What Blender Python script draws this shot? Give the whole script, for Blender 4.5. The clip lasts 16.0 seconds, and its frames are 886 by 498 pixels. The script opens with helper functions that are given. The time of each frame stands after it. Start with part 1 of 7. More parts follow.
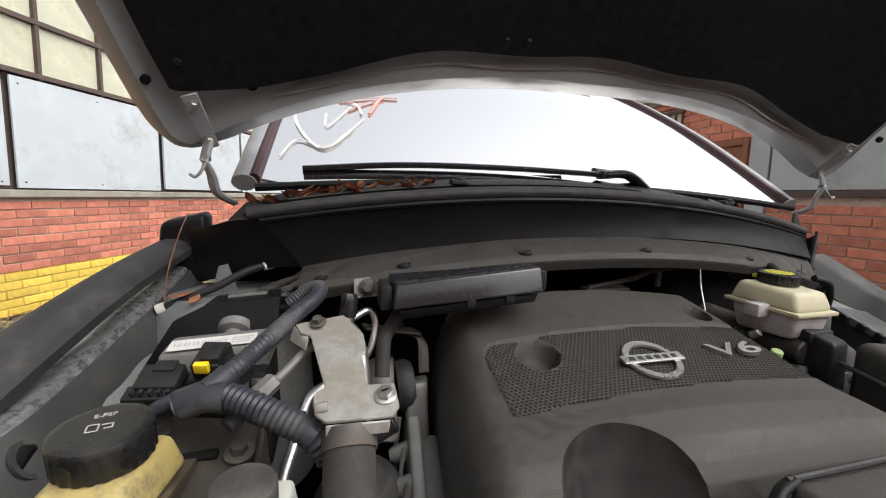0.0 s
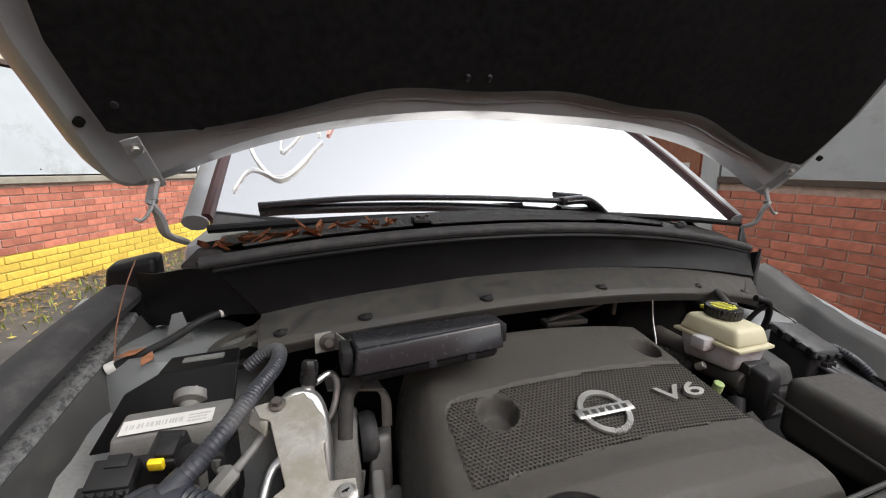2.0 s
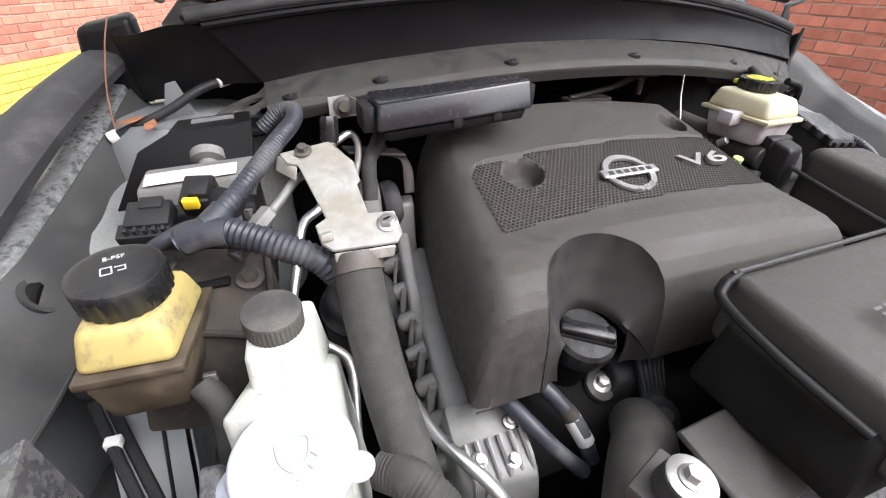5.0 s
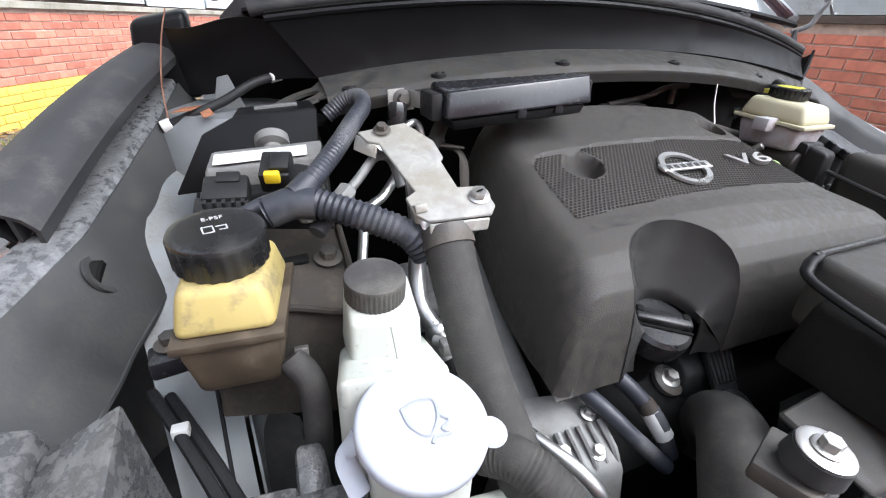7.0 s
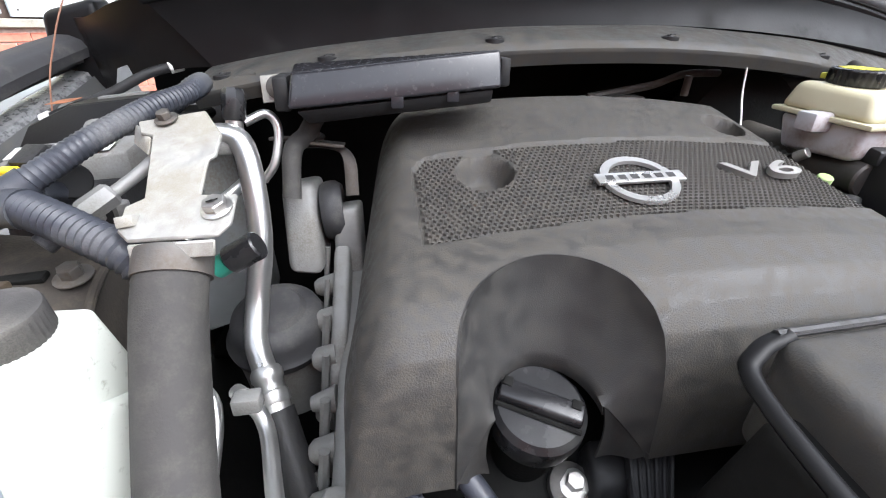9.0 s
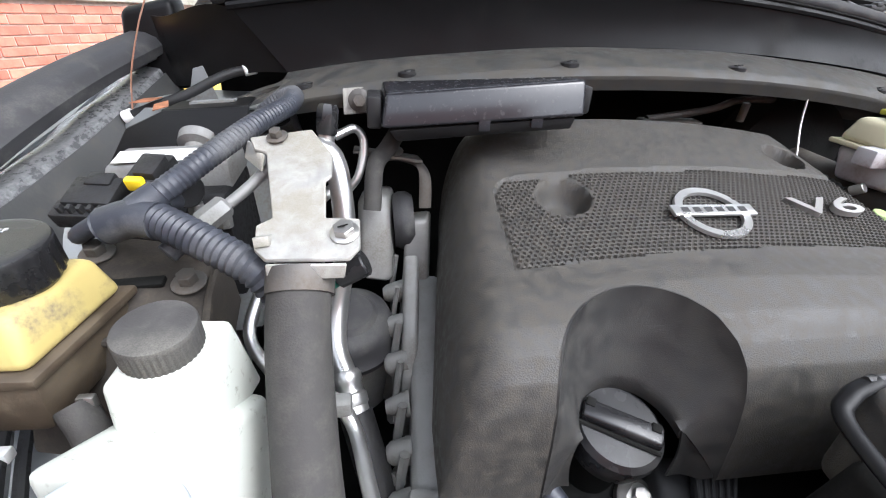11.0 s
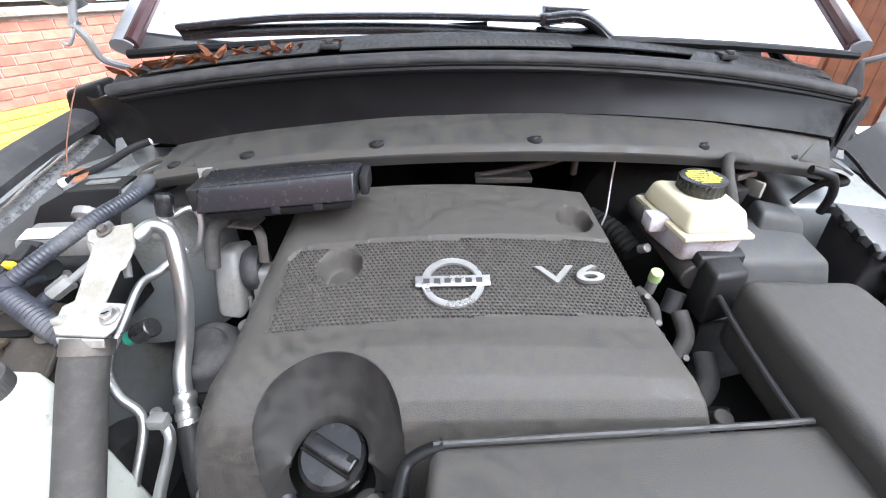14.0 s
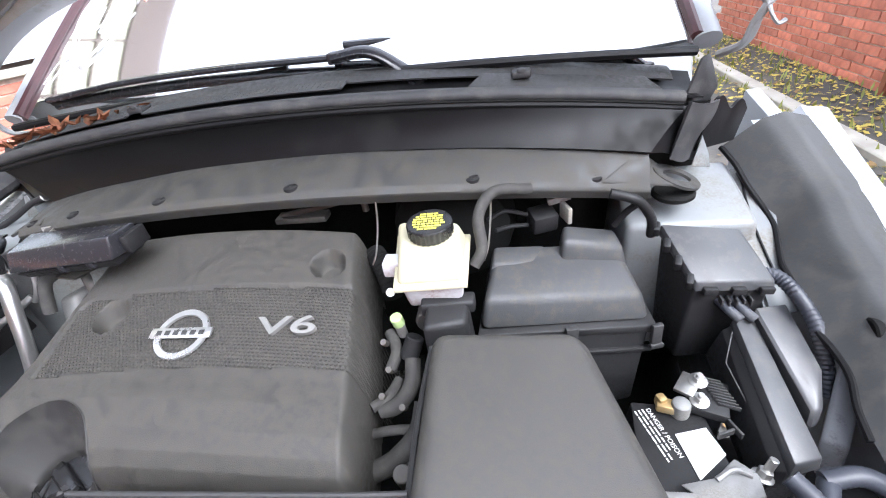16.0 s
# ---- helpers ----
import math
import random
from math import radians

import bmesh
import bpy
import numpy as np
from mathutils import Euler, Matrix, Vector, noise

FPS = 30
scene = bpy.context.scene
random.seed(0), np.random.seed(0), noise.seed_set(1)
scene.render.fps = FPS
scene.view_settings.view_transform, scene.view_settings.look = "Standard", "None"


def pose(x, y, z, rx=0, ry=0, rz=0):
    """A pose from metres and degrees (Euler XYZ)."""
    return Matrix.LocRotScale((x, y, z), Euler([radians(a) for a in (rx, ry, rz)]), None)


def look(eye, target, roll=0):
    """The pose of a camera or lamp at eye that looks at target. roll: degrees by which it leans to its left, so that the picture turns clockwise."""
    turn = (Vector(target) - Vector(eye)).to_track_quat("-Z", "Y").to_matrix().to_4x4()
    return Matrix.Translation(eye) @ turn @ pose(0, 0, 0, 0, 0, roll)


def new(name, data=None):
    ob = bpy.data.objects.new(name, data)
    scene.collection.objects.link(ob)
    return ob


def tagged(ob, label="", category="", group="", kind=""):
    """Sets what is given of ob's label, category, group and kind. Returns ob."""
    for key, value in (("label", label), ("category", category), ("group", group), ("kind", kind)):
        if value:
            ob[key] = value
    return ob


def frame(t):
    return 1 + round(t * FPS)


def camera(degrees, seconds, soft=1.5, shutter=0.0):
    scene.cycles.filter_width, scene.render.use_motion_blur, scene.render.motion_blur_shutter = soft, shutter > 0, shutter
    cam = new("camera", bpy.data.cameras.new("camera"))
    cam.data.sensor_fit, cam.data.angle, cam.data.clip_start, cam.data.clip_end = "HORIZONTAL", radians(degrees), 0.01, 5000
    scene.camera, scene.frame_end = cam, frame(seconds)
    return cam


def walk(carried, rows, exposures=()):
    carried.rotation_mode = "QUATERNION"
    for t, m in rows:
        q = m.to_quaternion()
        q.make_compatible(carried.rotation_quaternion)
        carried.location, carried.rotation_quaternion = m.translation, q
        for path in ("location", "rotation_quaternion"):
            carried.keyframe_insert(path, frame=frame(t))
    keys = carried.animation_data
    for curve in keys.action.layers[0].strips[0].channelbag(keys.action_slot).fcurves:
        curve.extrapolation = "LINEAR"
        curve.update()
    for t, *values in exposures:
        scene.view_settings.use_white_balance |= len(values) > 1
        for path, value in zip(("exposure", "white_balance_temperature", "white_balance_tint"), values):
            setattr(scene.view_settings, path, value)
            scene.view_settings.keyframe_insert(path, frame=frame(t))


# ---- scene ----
cam = camera(91.1, 16.0, soft=1.1)
PATH = [
    (0, (-0.5505, 0.3319, 1.1307), (-0.0508, 2.2532, 0.8883), 1.57),
    (0.5, (-0.5329, 0.3307, 1.1479), (0.0339, 2.2313, 0.8899), 1.18),
    (1, (-0.5275, 0.3334, 1.1496), (0.0836, 2.2194, 0.8857), 1.44),
    (1.5, (-0.5361, 0.3404, 1.1651), (0.1133, 2.2121, 0.8913), 1.28),
    (2, (-0.5384, 0.3487, 1.2584), (0.1025, 2.2081, 0.8953), 1.53),
    (2.5, (-0.5399, 0.3543, 1.2746), (0.0740, 2.1956, 0.7921), 1.08),
    (3, (-0.5428, 0.3496, 1.2551), (0.0301, 2.1481, 0.5937), 0.64),
    (3.5, (-0.5568, 0.3498, 1.2475), (-0.0186, 2.0619, 0.3648), 1.30),
    (4, (-0.5607, 0.3506, 1.2150), (-0.0535, 1.9838, 0.1780), 0.57),
    (4.2, (-0.5635, 0.3571, 1.2026), (-0.0504, 1.9674, 0.1331), 0.33),
    (6.3, (-0.7439, 0.3529, 1.0710), (0.0413, 1.9313, 0.1265), 4.65),
    (6.5, (-0.7750, 0.3601, 1.0671), (0.0166, 1.9550, 0.1561), 4.08),
    (7, (-0.6903, 0.3751, 1.0858), (-0.0015, 2.0096, 0.1615), 2.95),
    (7.5, (-0.5413, 0.4307, 1.0399), (0.0473, 2.1212, 0.1479), 1.70),
    (8, (-0.4822, 0.4117, 1.0477), (-0.0002, 2.1370, 0.1585), 1.80),
    (8.5, (-0.4616, 0.3992, 1.0557), (-0.0612, 2.1440, 0.1638), 2.56),
    (9, (-0.3867, 0.4305, 1.0489), (-0.0868, 2.1874, 0.1415), 0.54),
    (9.5, (-0.4576, 0.4500, 1.0325), (-0.1130, 2.2057, 0.1387), 1.42),
    (9.7, (-0.4719, 0.4669, 1.0396), (-0.1150, 2.2117, 0.1295), 1.97),
    (11.8, (-0.4703, 0.4228, 1.1416), (-0.2407, 2.1493, 0.1584), 3.26),
    (12, (-0.4542, 0.4249, 1.1625), (-0.2402, 2.1454, 0.1655), 2.81),
    (12.5, (-0.3752, 0.4009, 1.1786), (-0.2363, 2.1319, 0.1864), 1.22),
    (13, (-0.3046, 0.3733, 1.2107), (-0.1743, 2.0919, 0.1960), 1.21),
    (13.5, (-0.2396, 0.3593, 1.2296), (-0.1539, 2.0738, 0.2033), 0.52),
    (14, (-0.1283, 0.3625, 1.2520), (-0.1047, 2.0617, 0.1974), -0.29),
    (14.5, (0.0468, 0.3813, 1.2654), (-0.0522, 2.0737, 0.2042), -3.30),
    (15, (0.1626, 0.4219, 1.2773), (0.0056, 2.1037, 0.2064), -4.31),
    (15.5, (0.3087, 0.4400, 1.3058), (-0.0165, 2.0737, 0.1988), -7.05),
    (16, (0.3922, 0.4289, 1.3068), (0.0230, 2.0619, 0.2127), -9.75),
]
walk(cam, [(t, look(eye, target, roll)) for t, eye, target, roll in PATH],
     exposures=[(0.0, -0.1, 6700, 10), (1.5, 0.0, 6700, 10), (2.5, -0.12, 6600, 10), (3.0, 0.3, 6550, 10), (4.2, 0.9, 6400, 11), (6.5, 0.95, 6150, 13), (7.0, 0.8, 6000, 11), (8.0, 1.0, 6000, 10), (9.5, 1.2, 6100, 11), (12.0, 0.98, 5950, 10), (14.5, 1.45, 5900, 10), (16.0, 1.35, 5900, 12)])

# ---------- world and light: a bright overcast day ----------
world = bpy.data.worlds.new("overcast_sky")
scene.world = world
world.use_nodes = True
wn, wl = world.node_tree.nodes, world.node_tree.links
sky = wn.new("ShaderNodeTexSky")
sky.sky_type, sky.sun_disc = "NISHITA", False
sky.sun_elevation, sky.sun_rotation = radians(52), radians(130)
sky.air_density, sky.dust_density, sky.ozone_density = 1.0, 3.0, 1.0
grey = wn.new("ShaderNodeHueSaturation")
grey.inputs["Saturation"].default_value = 0.22
wl.new(sky.outputs["Color"], grey.inputs["Color"])
wl.new(grey.outputs["Color"], wn["Background"].inputs["Color"])
wn["Background"].inputs["Strength"].default_value = 0.4
sun_data = bpy.data.lights.new("sun", "SUN")
sun_data.energy, sun_data.angle, sun_data.color = 0.65, radians(40), (1.0, 0.98, 0.96)
sun = new("sun", sun_data)
sun.matrix_world = look((2.6, -1.6, 6), (0, 0.6, 0))


# ---------- materials ----------
def mat(name, color, rough=0.6, metal=0.0, vary=0.25, scale=40.0, bump=0.15, dirt=None, dirt_amount=0.0, dirt_scale=9.0,
        spec=0.5, coat=0.0, transmission=0.0, ior=1.45, per_object=0.0, fine=16.0, rvary=0.15):
    """Base colour with grain and larger stains, roughness variation and fine relief."""
    m = bpy.data.materials.new(name)
    m.use_nodes = True
    n, l = m.node_tree.nodes, m.node_tree.links
    p = n["Principled BSDF"]
    tc = n.new("ShaderNodeTexCoord")
    na = n.new("ShaderNodeTexNoise")
    na.inputs["Scale"].default_value, na.inputs["Detail"].default_value = scale, 6
    nb = n.new("ShaderNodeTexNoise")
    nb.inputs["Scale"].default_value, nb.inputs["Detail"].default_value = scale * fine, 3
    nc = n.new("ShaderNodeTexNoise")
    nc.inputs["Scale"].default_value, nc.inputs["Detail"].default_value, nc.inputs["Roughness"].default_value = dirt_scale, 7, 0.65
    for k in (na, nb, nc):
        l.new(tc.outputs["Object"], k.inputs["Vector"])
    ra = n.new("ShaderNodeMapRange")
    ra.inputs["From Min"].default_value, ra.inputs["From Max"].default_value = 0.3, 0.7
    ra.inputs["To Min"].default_value, ra.inputs["To Max"].default_value = 1 - vary, 1 + vary
    l.new(na.outputs["Fac"], ra.inputs["Value"])
    mul = n.new("ShaderNodeVectorMath")
    mul.operation = "SCALE"
    mul.inputs[0].default_value = color
    if per_object:
        oi = n.new("ShaderNodeObjectInfo")
        rr = n.new("ShaderNodeMapRange")
        rr.inputs["To Min"].default_value, rr.inputs["To Max"].default_value = 1 - per_object, 1 + per_object
        l.new(oi.outputs["Random"], rr.inputs["Value"])
        mm = n.new("ShaderNodeMath")
        mm.operation = "MULTIPLY"
        l.new(rr.outputs["Result"], mm.inputs[0])
        l.new(ra.outputs["Result"], mm.inputs[1])
        l.new(mm.outputs["Value"], mul.inputs["Scale"])
    else:
        l.new(ra.outputs["Result"], mul.inputs["Scale"])
    col = mul.outputs["Vector"]
    rgh = n.new("ShaderNodeMapRange")
    rgh.inputs["To Min"].default_value, rgh.inputs["To Max"].default_value = max(rough - rvary, 0.02), min(rough + rvary, 1)
    l.new(na.outputs["Fac"], rgh.inputs["Value"])
    rout = rgh.outputs["Result"]
    if dirt:
        ramp = n.new("ShaderNodeMapRange")
        ramp.inputs["From Min"].default_value, ramp.inputs["From Max"].default_value = 0.62 - 0.35 * dirt_amount, 0.78 - 0.3 * dirt_amount
        l.new(nc.outputs["Fac"], ramp.inputs["Value"])
        grain = n.new("ShaderNodeMapRange")
        grain.inputs["From Min"].default_value, grain.inputs["From Max"].default_value = 0.3, 0.62
        grain.inputs["To Min"].default_value = 0.35
        l.new(nb.outputs["Fac"], grain.inputs["Value"])
        both = n.new("ShaderNodeMath")
        both.operation = "MULTIPLY"
        l.new(ramp.outputs["Result"], both.inputs[0])
        l.new(grain.outputs["Result"], both.inputs[1])
        mix = n.new("ShaderNodeMix")
        mix.data_type = "RGBA"
        l.new(both.outputs["Value"], mix.inputs["Factor"])
        l.new(col, mix.inputs["A"])
        mix.inputs["B"].default_value = (*dirt, 1)
        col = mix.outputs["Result"]
        rm = n.new("ShaderNodeMix")
        l.new(both.outputs["Value"], rm.inputs["Factor"])
        l.new(rout, rm.inputs["A"])
        rm.inputs["B"].default_value = 0.9
        rout = rm.outputs["Result"]
    l.new(col, p.inputs["Base Color"])
    l.new(rout, p.inputs["Roughness"])
    p.inputs["Metallic"].default_value = metal
    p.inputs["Specular IOR Level"].default_value = spec
    p.inputs["Coat Weight"].default_value = coat
    p.inputs["Coat Roughness"].default_value = 0.08
    p.inputs["Transmission Weight"].default_value = transmission
    p.inputs["IOR"].default_value = ior
    if bump:
        b = n.new("ShaderNodeBump")
        b.inputs["Strength"].default_value, b.inputs["Distance"].default_value = bump, 0.001
        l.new(nb.outputs["Fac"], b.inputs["Height"])
        l.new(b.outputs["Normal"], p.inputs["Normal"])
    return m


M_COVER = mat("dusty_black_plastic", (0.0345, 0.033, 0.0305), 0.5, vary=0.09, scale=30, bump=0.5, dirt=(0.063, 0.0565, 0.047), dirt_amount=0.6, dirt_scale=85, fine=24)
# Darker copy of the cover plastic: the deep recess's shade is painted in.
M_COVER_SHADE = mat("dusty_plastic_in_shade", (0.021, 0.0205, 0.020), 0.55, vary=0.15, scale=30, bump=0.25, dirt=(0.034, 0.032, 0.028), dirt_amount=0.5, dirt_scale=60, fine=36)
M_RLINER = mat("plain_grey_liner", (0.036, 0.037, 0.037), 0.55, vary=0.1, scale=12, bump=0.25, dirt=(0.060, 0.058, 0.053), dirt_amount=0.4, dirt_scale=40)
M_PLASTIC = mat("black_plastic", (0.014, 0.014, 0.015), 0.5, vary=0.12, scale=25, bump=0.2, dirt=(0.024, 0.023, 0.021), dirt_amount=0.4, dirt_scale=150, spec=0.35)
M_DUCT = mat("satin_black_duct", (0.029, 0.029, 0.030), 0.48, vary=0.05, scale=18, bump=0.3, dirt=(0.040, 0.039, 0.037), dirt_amount=0.5, dirt_scale=110, fine=36)
M_FRONTDUST = mat("dusty_front_plastic", (0.037, 0.036, 0.034), 0.55, vary=0.08, scale=20, bump=0.3, dirt=(0.058, 0.053, 0.045), dirt_amount=0.55, dirt_scale=90, fine=36)
M_AIRBOX = mat("stained_black_plastic", (0.046, 0.047, 0.049), 0.5, vary=0.1, scale=18, bump=0.25, dirt=(0.082, 0.076, 0.064), dirt_amount=0.38, dirt_scale=60, fine=24)
M_BOXLID = mat("sheen_grey_black_lid", (0.060, 0.061, 0.064), 0.36, vary=0.08, scale=20, bump=0.15, dirt=(0.10, 0.098, 0.09), dirt_amount=0.3, dirt_scale=50)
M_PALELID = mat("pale_scuffed_plastic", (0.155, 0.16, 0.17), 0.5, vary=0.12, scale=20, bump=0.2, dirt=(0.09, 0.09, 0.09), dirt_amount=0.4, dirt_scale=40)
M_GLOSSBLK = mat("smooth_black_plastic", (0.020, 0.020, 0.023), 0.2, vary=0.08, scale=20, bump=0.05, dirt=(0.034, 0.033, 0.032), dirt_amount=0.12, dirt_scale=140, rvary=0.04)
M_COWL = mat("black_cowl_plastic", (0.007, 0.007, 0.0075), 0.42, vary=0.1, scale=20, bump=0.08, dirt=(0.014, 0.014, 0.013), dirt_amount=0.12, spec=0.2)
M_LIP = mat("dusty_cowl_lip", (0.036, 0.036, 0.035), 0.55, vary=0.1, scale=20, bump=0.25, dirt=(0.058, 0.052, 0.042), dirt_amount=0.6, dirt_scale=40, fine=40)
M_RUBBER = mat("grey_rubber", (0.03, 0.03, 0.032), 0.65, vary=0.2, scale=30, bump=0.2, dirt=(0.075, 0.073, 0.068), dirt_amount=0.4, dirt_scale=24)
M_HOSE = mat("dusty_rubber_hose", (0.035, 0.033, 0.031), 0.75, vary=0.15, scale=35, bump=0.3, dirt=(0.060, 0.057, 0.051), dirt_amount=0.5, dirt_scale=60)
M_LOOM = mat("corrugated_loom_plastic", (0.03, 0.033, 0.042), 0.45, vary=0.2, scale=40, bump=0.15, dirt=(0.12, 0.12, 0.12), dirt_amount=0.3)
# Pale base and patches hold mud splashes and the sky's grazing reflection.
M_LINER = mat("splashed_liner_sky_sheen", (0.085, 0.087, 0.089), 0.26, vary=0.1, scale=14, bump=0.6, dirt=(0.20, 0.203, 0.206), dirt_amount=0.5, dirt_scale=95, fine=20, coat=0.6)
M_SPLASH = mat("mud_splashed_plastic", (0.062, 0.062, 0.063), 0.24, vary=0.25, scale=22, bump=0.7, dirt=(0.16, 0.157, 0.152), dirt_amount=0.42, dirt_scale=95, fine=20, coat=0.3)
M_PAINT = mat("silver_grey_paint", (0.30, 0.315, 0.33), 0.42, metal=0.15, vary=0.04, scale=60, bump=0.02, coat=0.25, dirt=(0.28, 0.27, 0.25), dirt_amount=0.2)
M_INNER = mat("dull_inner_body_paint", (0.19, 0.20, 0.205), 0.42, metal=0.1, vary=0.1, scale=14, bump=0.05, dirt=(0.15, 0.137, 0.11), dirt_amount=0.45, dirt_scale=7)
M_HOODIN = mat("hood_inner_paint", (0.27, 0.28, 0.285), 0.42, metal=0.1, vary=0.06, scale=10, bump=0.04, coat=0.2, dirt=(0.24, 0.23, 0.2), dirt_amount=0.2)
M_FELT = mat("black_felt_insulation", (0.012, 0.012, 0.012), 0.95, vary=0.35, scale=60, bump=0.6, spec=0.1)
M_ALU = mat("cast_aluminium", (0.215, 0.215, 0.21), 0.6, metal=0.4, vary=0.12, scale=30, bump=0.35, dirt=(0.17, 0.16, 0.14), dirt_amount=0.45, dirt_scale=10)
M_ALUPIPE = mat("aluminium_pipe", (0.62, 0.62, 0.61), 0.33, metal=0.95, vary=0.06, scale=25, bump=0.05, dirt=(0.35, 0.34, 0.32), dirt_amount=0.2)
M_BRACKET = mat("corroded_zinc_plate", (0.40, 0.395, 0.375), 0.5, metal=0.55, vary=0.18, scale=90, bump=0.4, dirt=(0.30, 0.28, 0.23), dirt_amount=0.6, dirt_scale=14)
M_STEEL = mat("zinc_bolt_steel", (0.50, 0.49, 0.47), 0.38, metal=0.95, vary=0.15, scale=60, bump=0.1)
M_DARKSTEEL = mat("dark_oily_metal", (0.10, 0.095, 0.09), 0.55, metal=0.5, vary=0.35, scale=20, bump=0.35, dirt=(0.12, 0.10, 0.08), dirt_amount=0.5)
# Dirty metal made near-black: deep bay shade is in the colour, hole plugs too.
M_BLOCK = mat("dirty_metal_and_shade", (0.009, 0.009, 0.0085), 0.75, vary=0.4, scale=16, bump=0.5, spec=0.12)
M_RUST = mat("rusty_brown_bracket", (0.032, 0.027, 0.022), 0.8, vary=0.3, scale=25, bump=0.4, dirt=(0.065, 0.053, 0.040), dirt_amount=0.4, dirt_scale=40)
M_WHITEPL = mat("translucent_white_plastic", (0.47, 0.49, 0.445), 0.45, vary=0.05, scale=8, bump=0.04, dirt=(0.20, 0.19, 0.15), dirt_amount=0.08, dirt_scale=110)
M_PALECAP = mat("pale_blue_grey_cap", (0.40, 0.43, 0.485), 0.5, vary=0.04, scale=20, bump=0.06, dirt=(0.42, 0.43, 0.44), dirt_amount=0.3, dirt_scale=60)
# Darker than the cap: the raised symbol's edge shade is painted in.
M_CAPSHADE = mat("shaded_blue_grey_relief", (0.30, 0.32, 0.36), 0.55, vary=0.05, bump=0.05)
M_YELLOW = mat("aged_yellow_plastic", (0.40, 0.32, 0.12), 0.4, vary=0.12, scale=14, bump=0.05, dirt=(0.17, 0.14, 0.09), dirt_amount=0.35, dirt_scale=40)
M_OILBROWN = mat("oily_brown_plastic", (0.050, 0.038, 0.026), 0.45, vary=0.3, scale=18, bump=0.2, dirt=(0.09, 0.07, 0.045), dirt_amount=0.4, dirt_scale=40)
M_CREAM = mat("cream_reservoir_plastic", (0.51, 0.48, 0.335), 0.4, vary=0.06, scale=10, bump=0.03, dirt=(0.45, 0.42, 0.30), dirt_amount=0.12)
M_RESLOW = mat("milky_lower_reservoir", (0.50, 0.50, 0.52), 0.35, vary=0.1, scale=15, bump=0.03, dirt=(0.30, 0.22, 0.20), dirt_amount=0.35)
M_CAPBLK = mat("black_cap_plastic", (0.014, 0.014, 0.015), 0.26, vary=0.15, scale=30, bump=0.1, dirt=(0.05, 0.049, 0.045), dirt_amount=0.18, rvary=0.08)
M_DUSTCAP = mat("dusty_black_cap", (0.045, 0.043, 0.042), 0.8, vary=0.25, scale=60, bump=0.4, dirt=(0.12, 0.115, 0.10), dirt_amount=0.5)
M_CHROME = mat("satin_chrome", (0.62, 0.62, 0.61), 0.3, metal=0.8, vary=0.03, scale=40, bump=0.02)
M_BADGE = mat("dark_chrome_letters", (0.36, 0.355, 0.34), 0.4, metal=0.6, vary=0.08, scale=40, bump=0.03)
M_LABEL = mat("white_paper_label", (0.60, 0.60, 0.58), 0.6, vary=0.05, scale=30, bump=0.02, dirt=(0.5, 0.48, 0.42), dirt_amount=0.2)
M_GREYINK = mat("pale_grey_print", (0.42, 0.42, 0.42), 0.6, vary=0.1, bump=0.0)
M_DIMINK = mat("faint_grey_moulding", (0.10, 0.10, 0.10), 0.6, vary=0.15, bump=0.0)
M_YELINK = mat("yellow_print", (0.60, 0.58, 0.08), 0.55, vary=0.1, bump=0.0)
M_YTAG = mat("bright_yellow_plastic", (0.85, 0.62, 0.02), 0.4, vary=0.05, bump=0.03)
M_GREEN = mat("pale_green_cap", (0.38, 0.50, 0.22), 0.45, vary=0.1, bump=0.05)
M_TEAL = mat("teal_tape", (0.03, 0.22, 0.16), 0.5, vary=0.1, bump=0.05)
M_COPPER = mat("thin_brown_wire", (0.22, 0.10, 0.06), 0.5, vary=0.1, bump=0.0)
M_BRASS = mat("tarnished_brass_clamp", (0.42, 0.30, 0.14), 0.5, metal=0.7, vary=0.25, scale=40, bump=0.3, dirt=(0.5, 0.48, 0.42), dirt_amount=0.2)
M_LEAF = mat("dry_brown_leaf", (0.24, 0.10, 0.05), 0.8, vary=0.35, scale=60, bump=0.3, per_object=0.4)
M_TRIM = mat("maroon_dark_trim", (0.05, 0.018, 0.02), 0.4, vary=0.15, bump=0.05)
M_GLASS = mat("windscreen_glass", (0.02, 0.024, 0.023), 0.04, vary=0.05, scale=3, bump=0.0, spec=0.5, coat=1.0, ior=30.0, rvary=0.01)
M_CHALK = mat("white_glass_marker", (0.85, 0.85, 0.83), 0.7, vary=0.1, scale=50, bump=0.0)
M_REDREFLECTION = mat("red_wall_reflection", (0.82, 0.46, 0.40), 0.7, vary=0.2, scale=50, bump=0.0)
M_BRICK = mat("red_brick", (0.52, 0.185, 0.125), 0.85, vary=0.22, scale=14, bump=0.5, per_object=0.28, dirt=(0.42, 0.24, 0.18), dirt_amount=0.2)
M_YBRICK = mat("yellow_painted_brick", (0.76, 0.56, 0.10), 0.75, vary=0.15, scale=14, bump=0.4, per_object=0.15, dirt=(0.26, 0.20, 0.06), dirt_amount=0.2)
M_MORTAR = mat("pale_mortar", (0.54, 0.42, 0.36), 0.9, vary=0.2, scale=20, bump=0.5)
M_YMORTAR = mat("yellow_painted_mortar", (0.60, 0.45, 0.12), 0.9, vary=0.2, scale=20, bump=0.5)
M_SHEET = mat("pale_blue_painted_sheet", (0.50, 0.55, 0.58), 0.5, vary=0.07, scale=3, bump=0.04, dirt=(0.36, 0.38, 0.38), dirt_amount=0.3, dirt_scale=2.5)
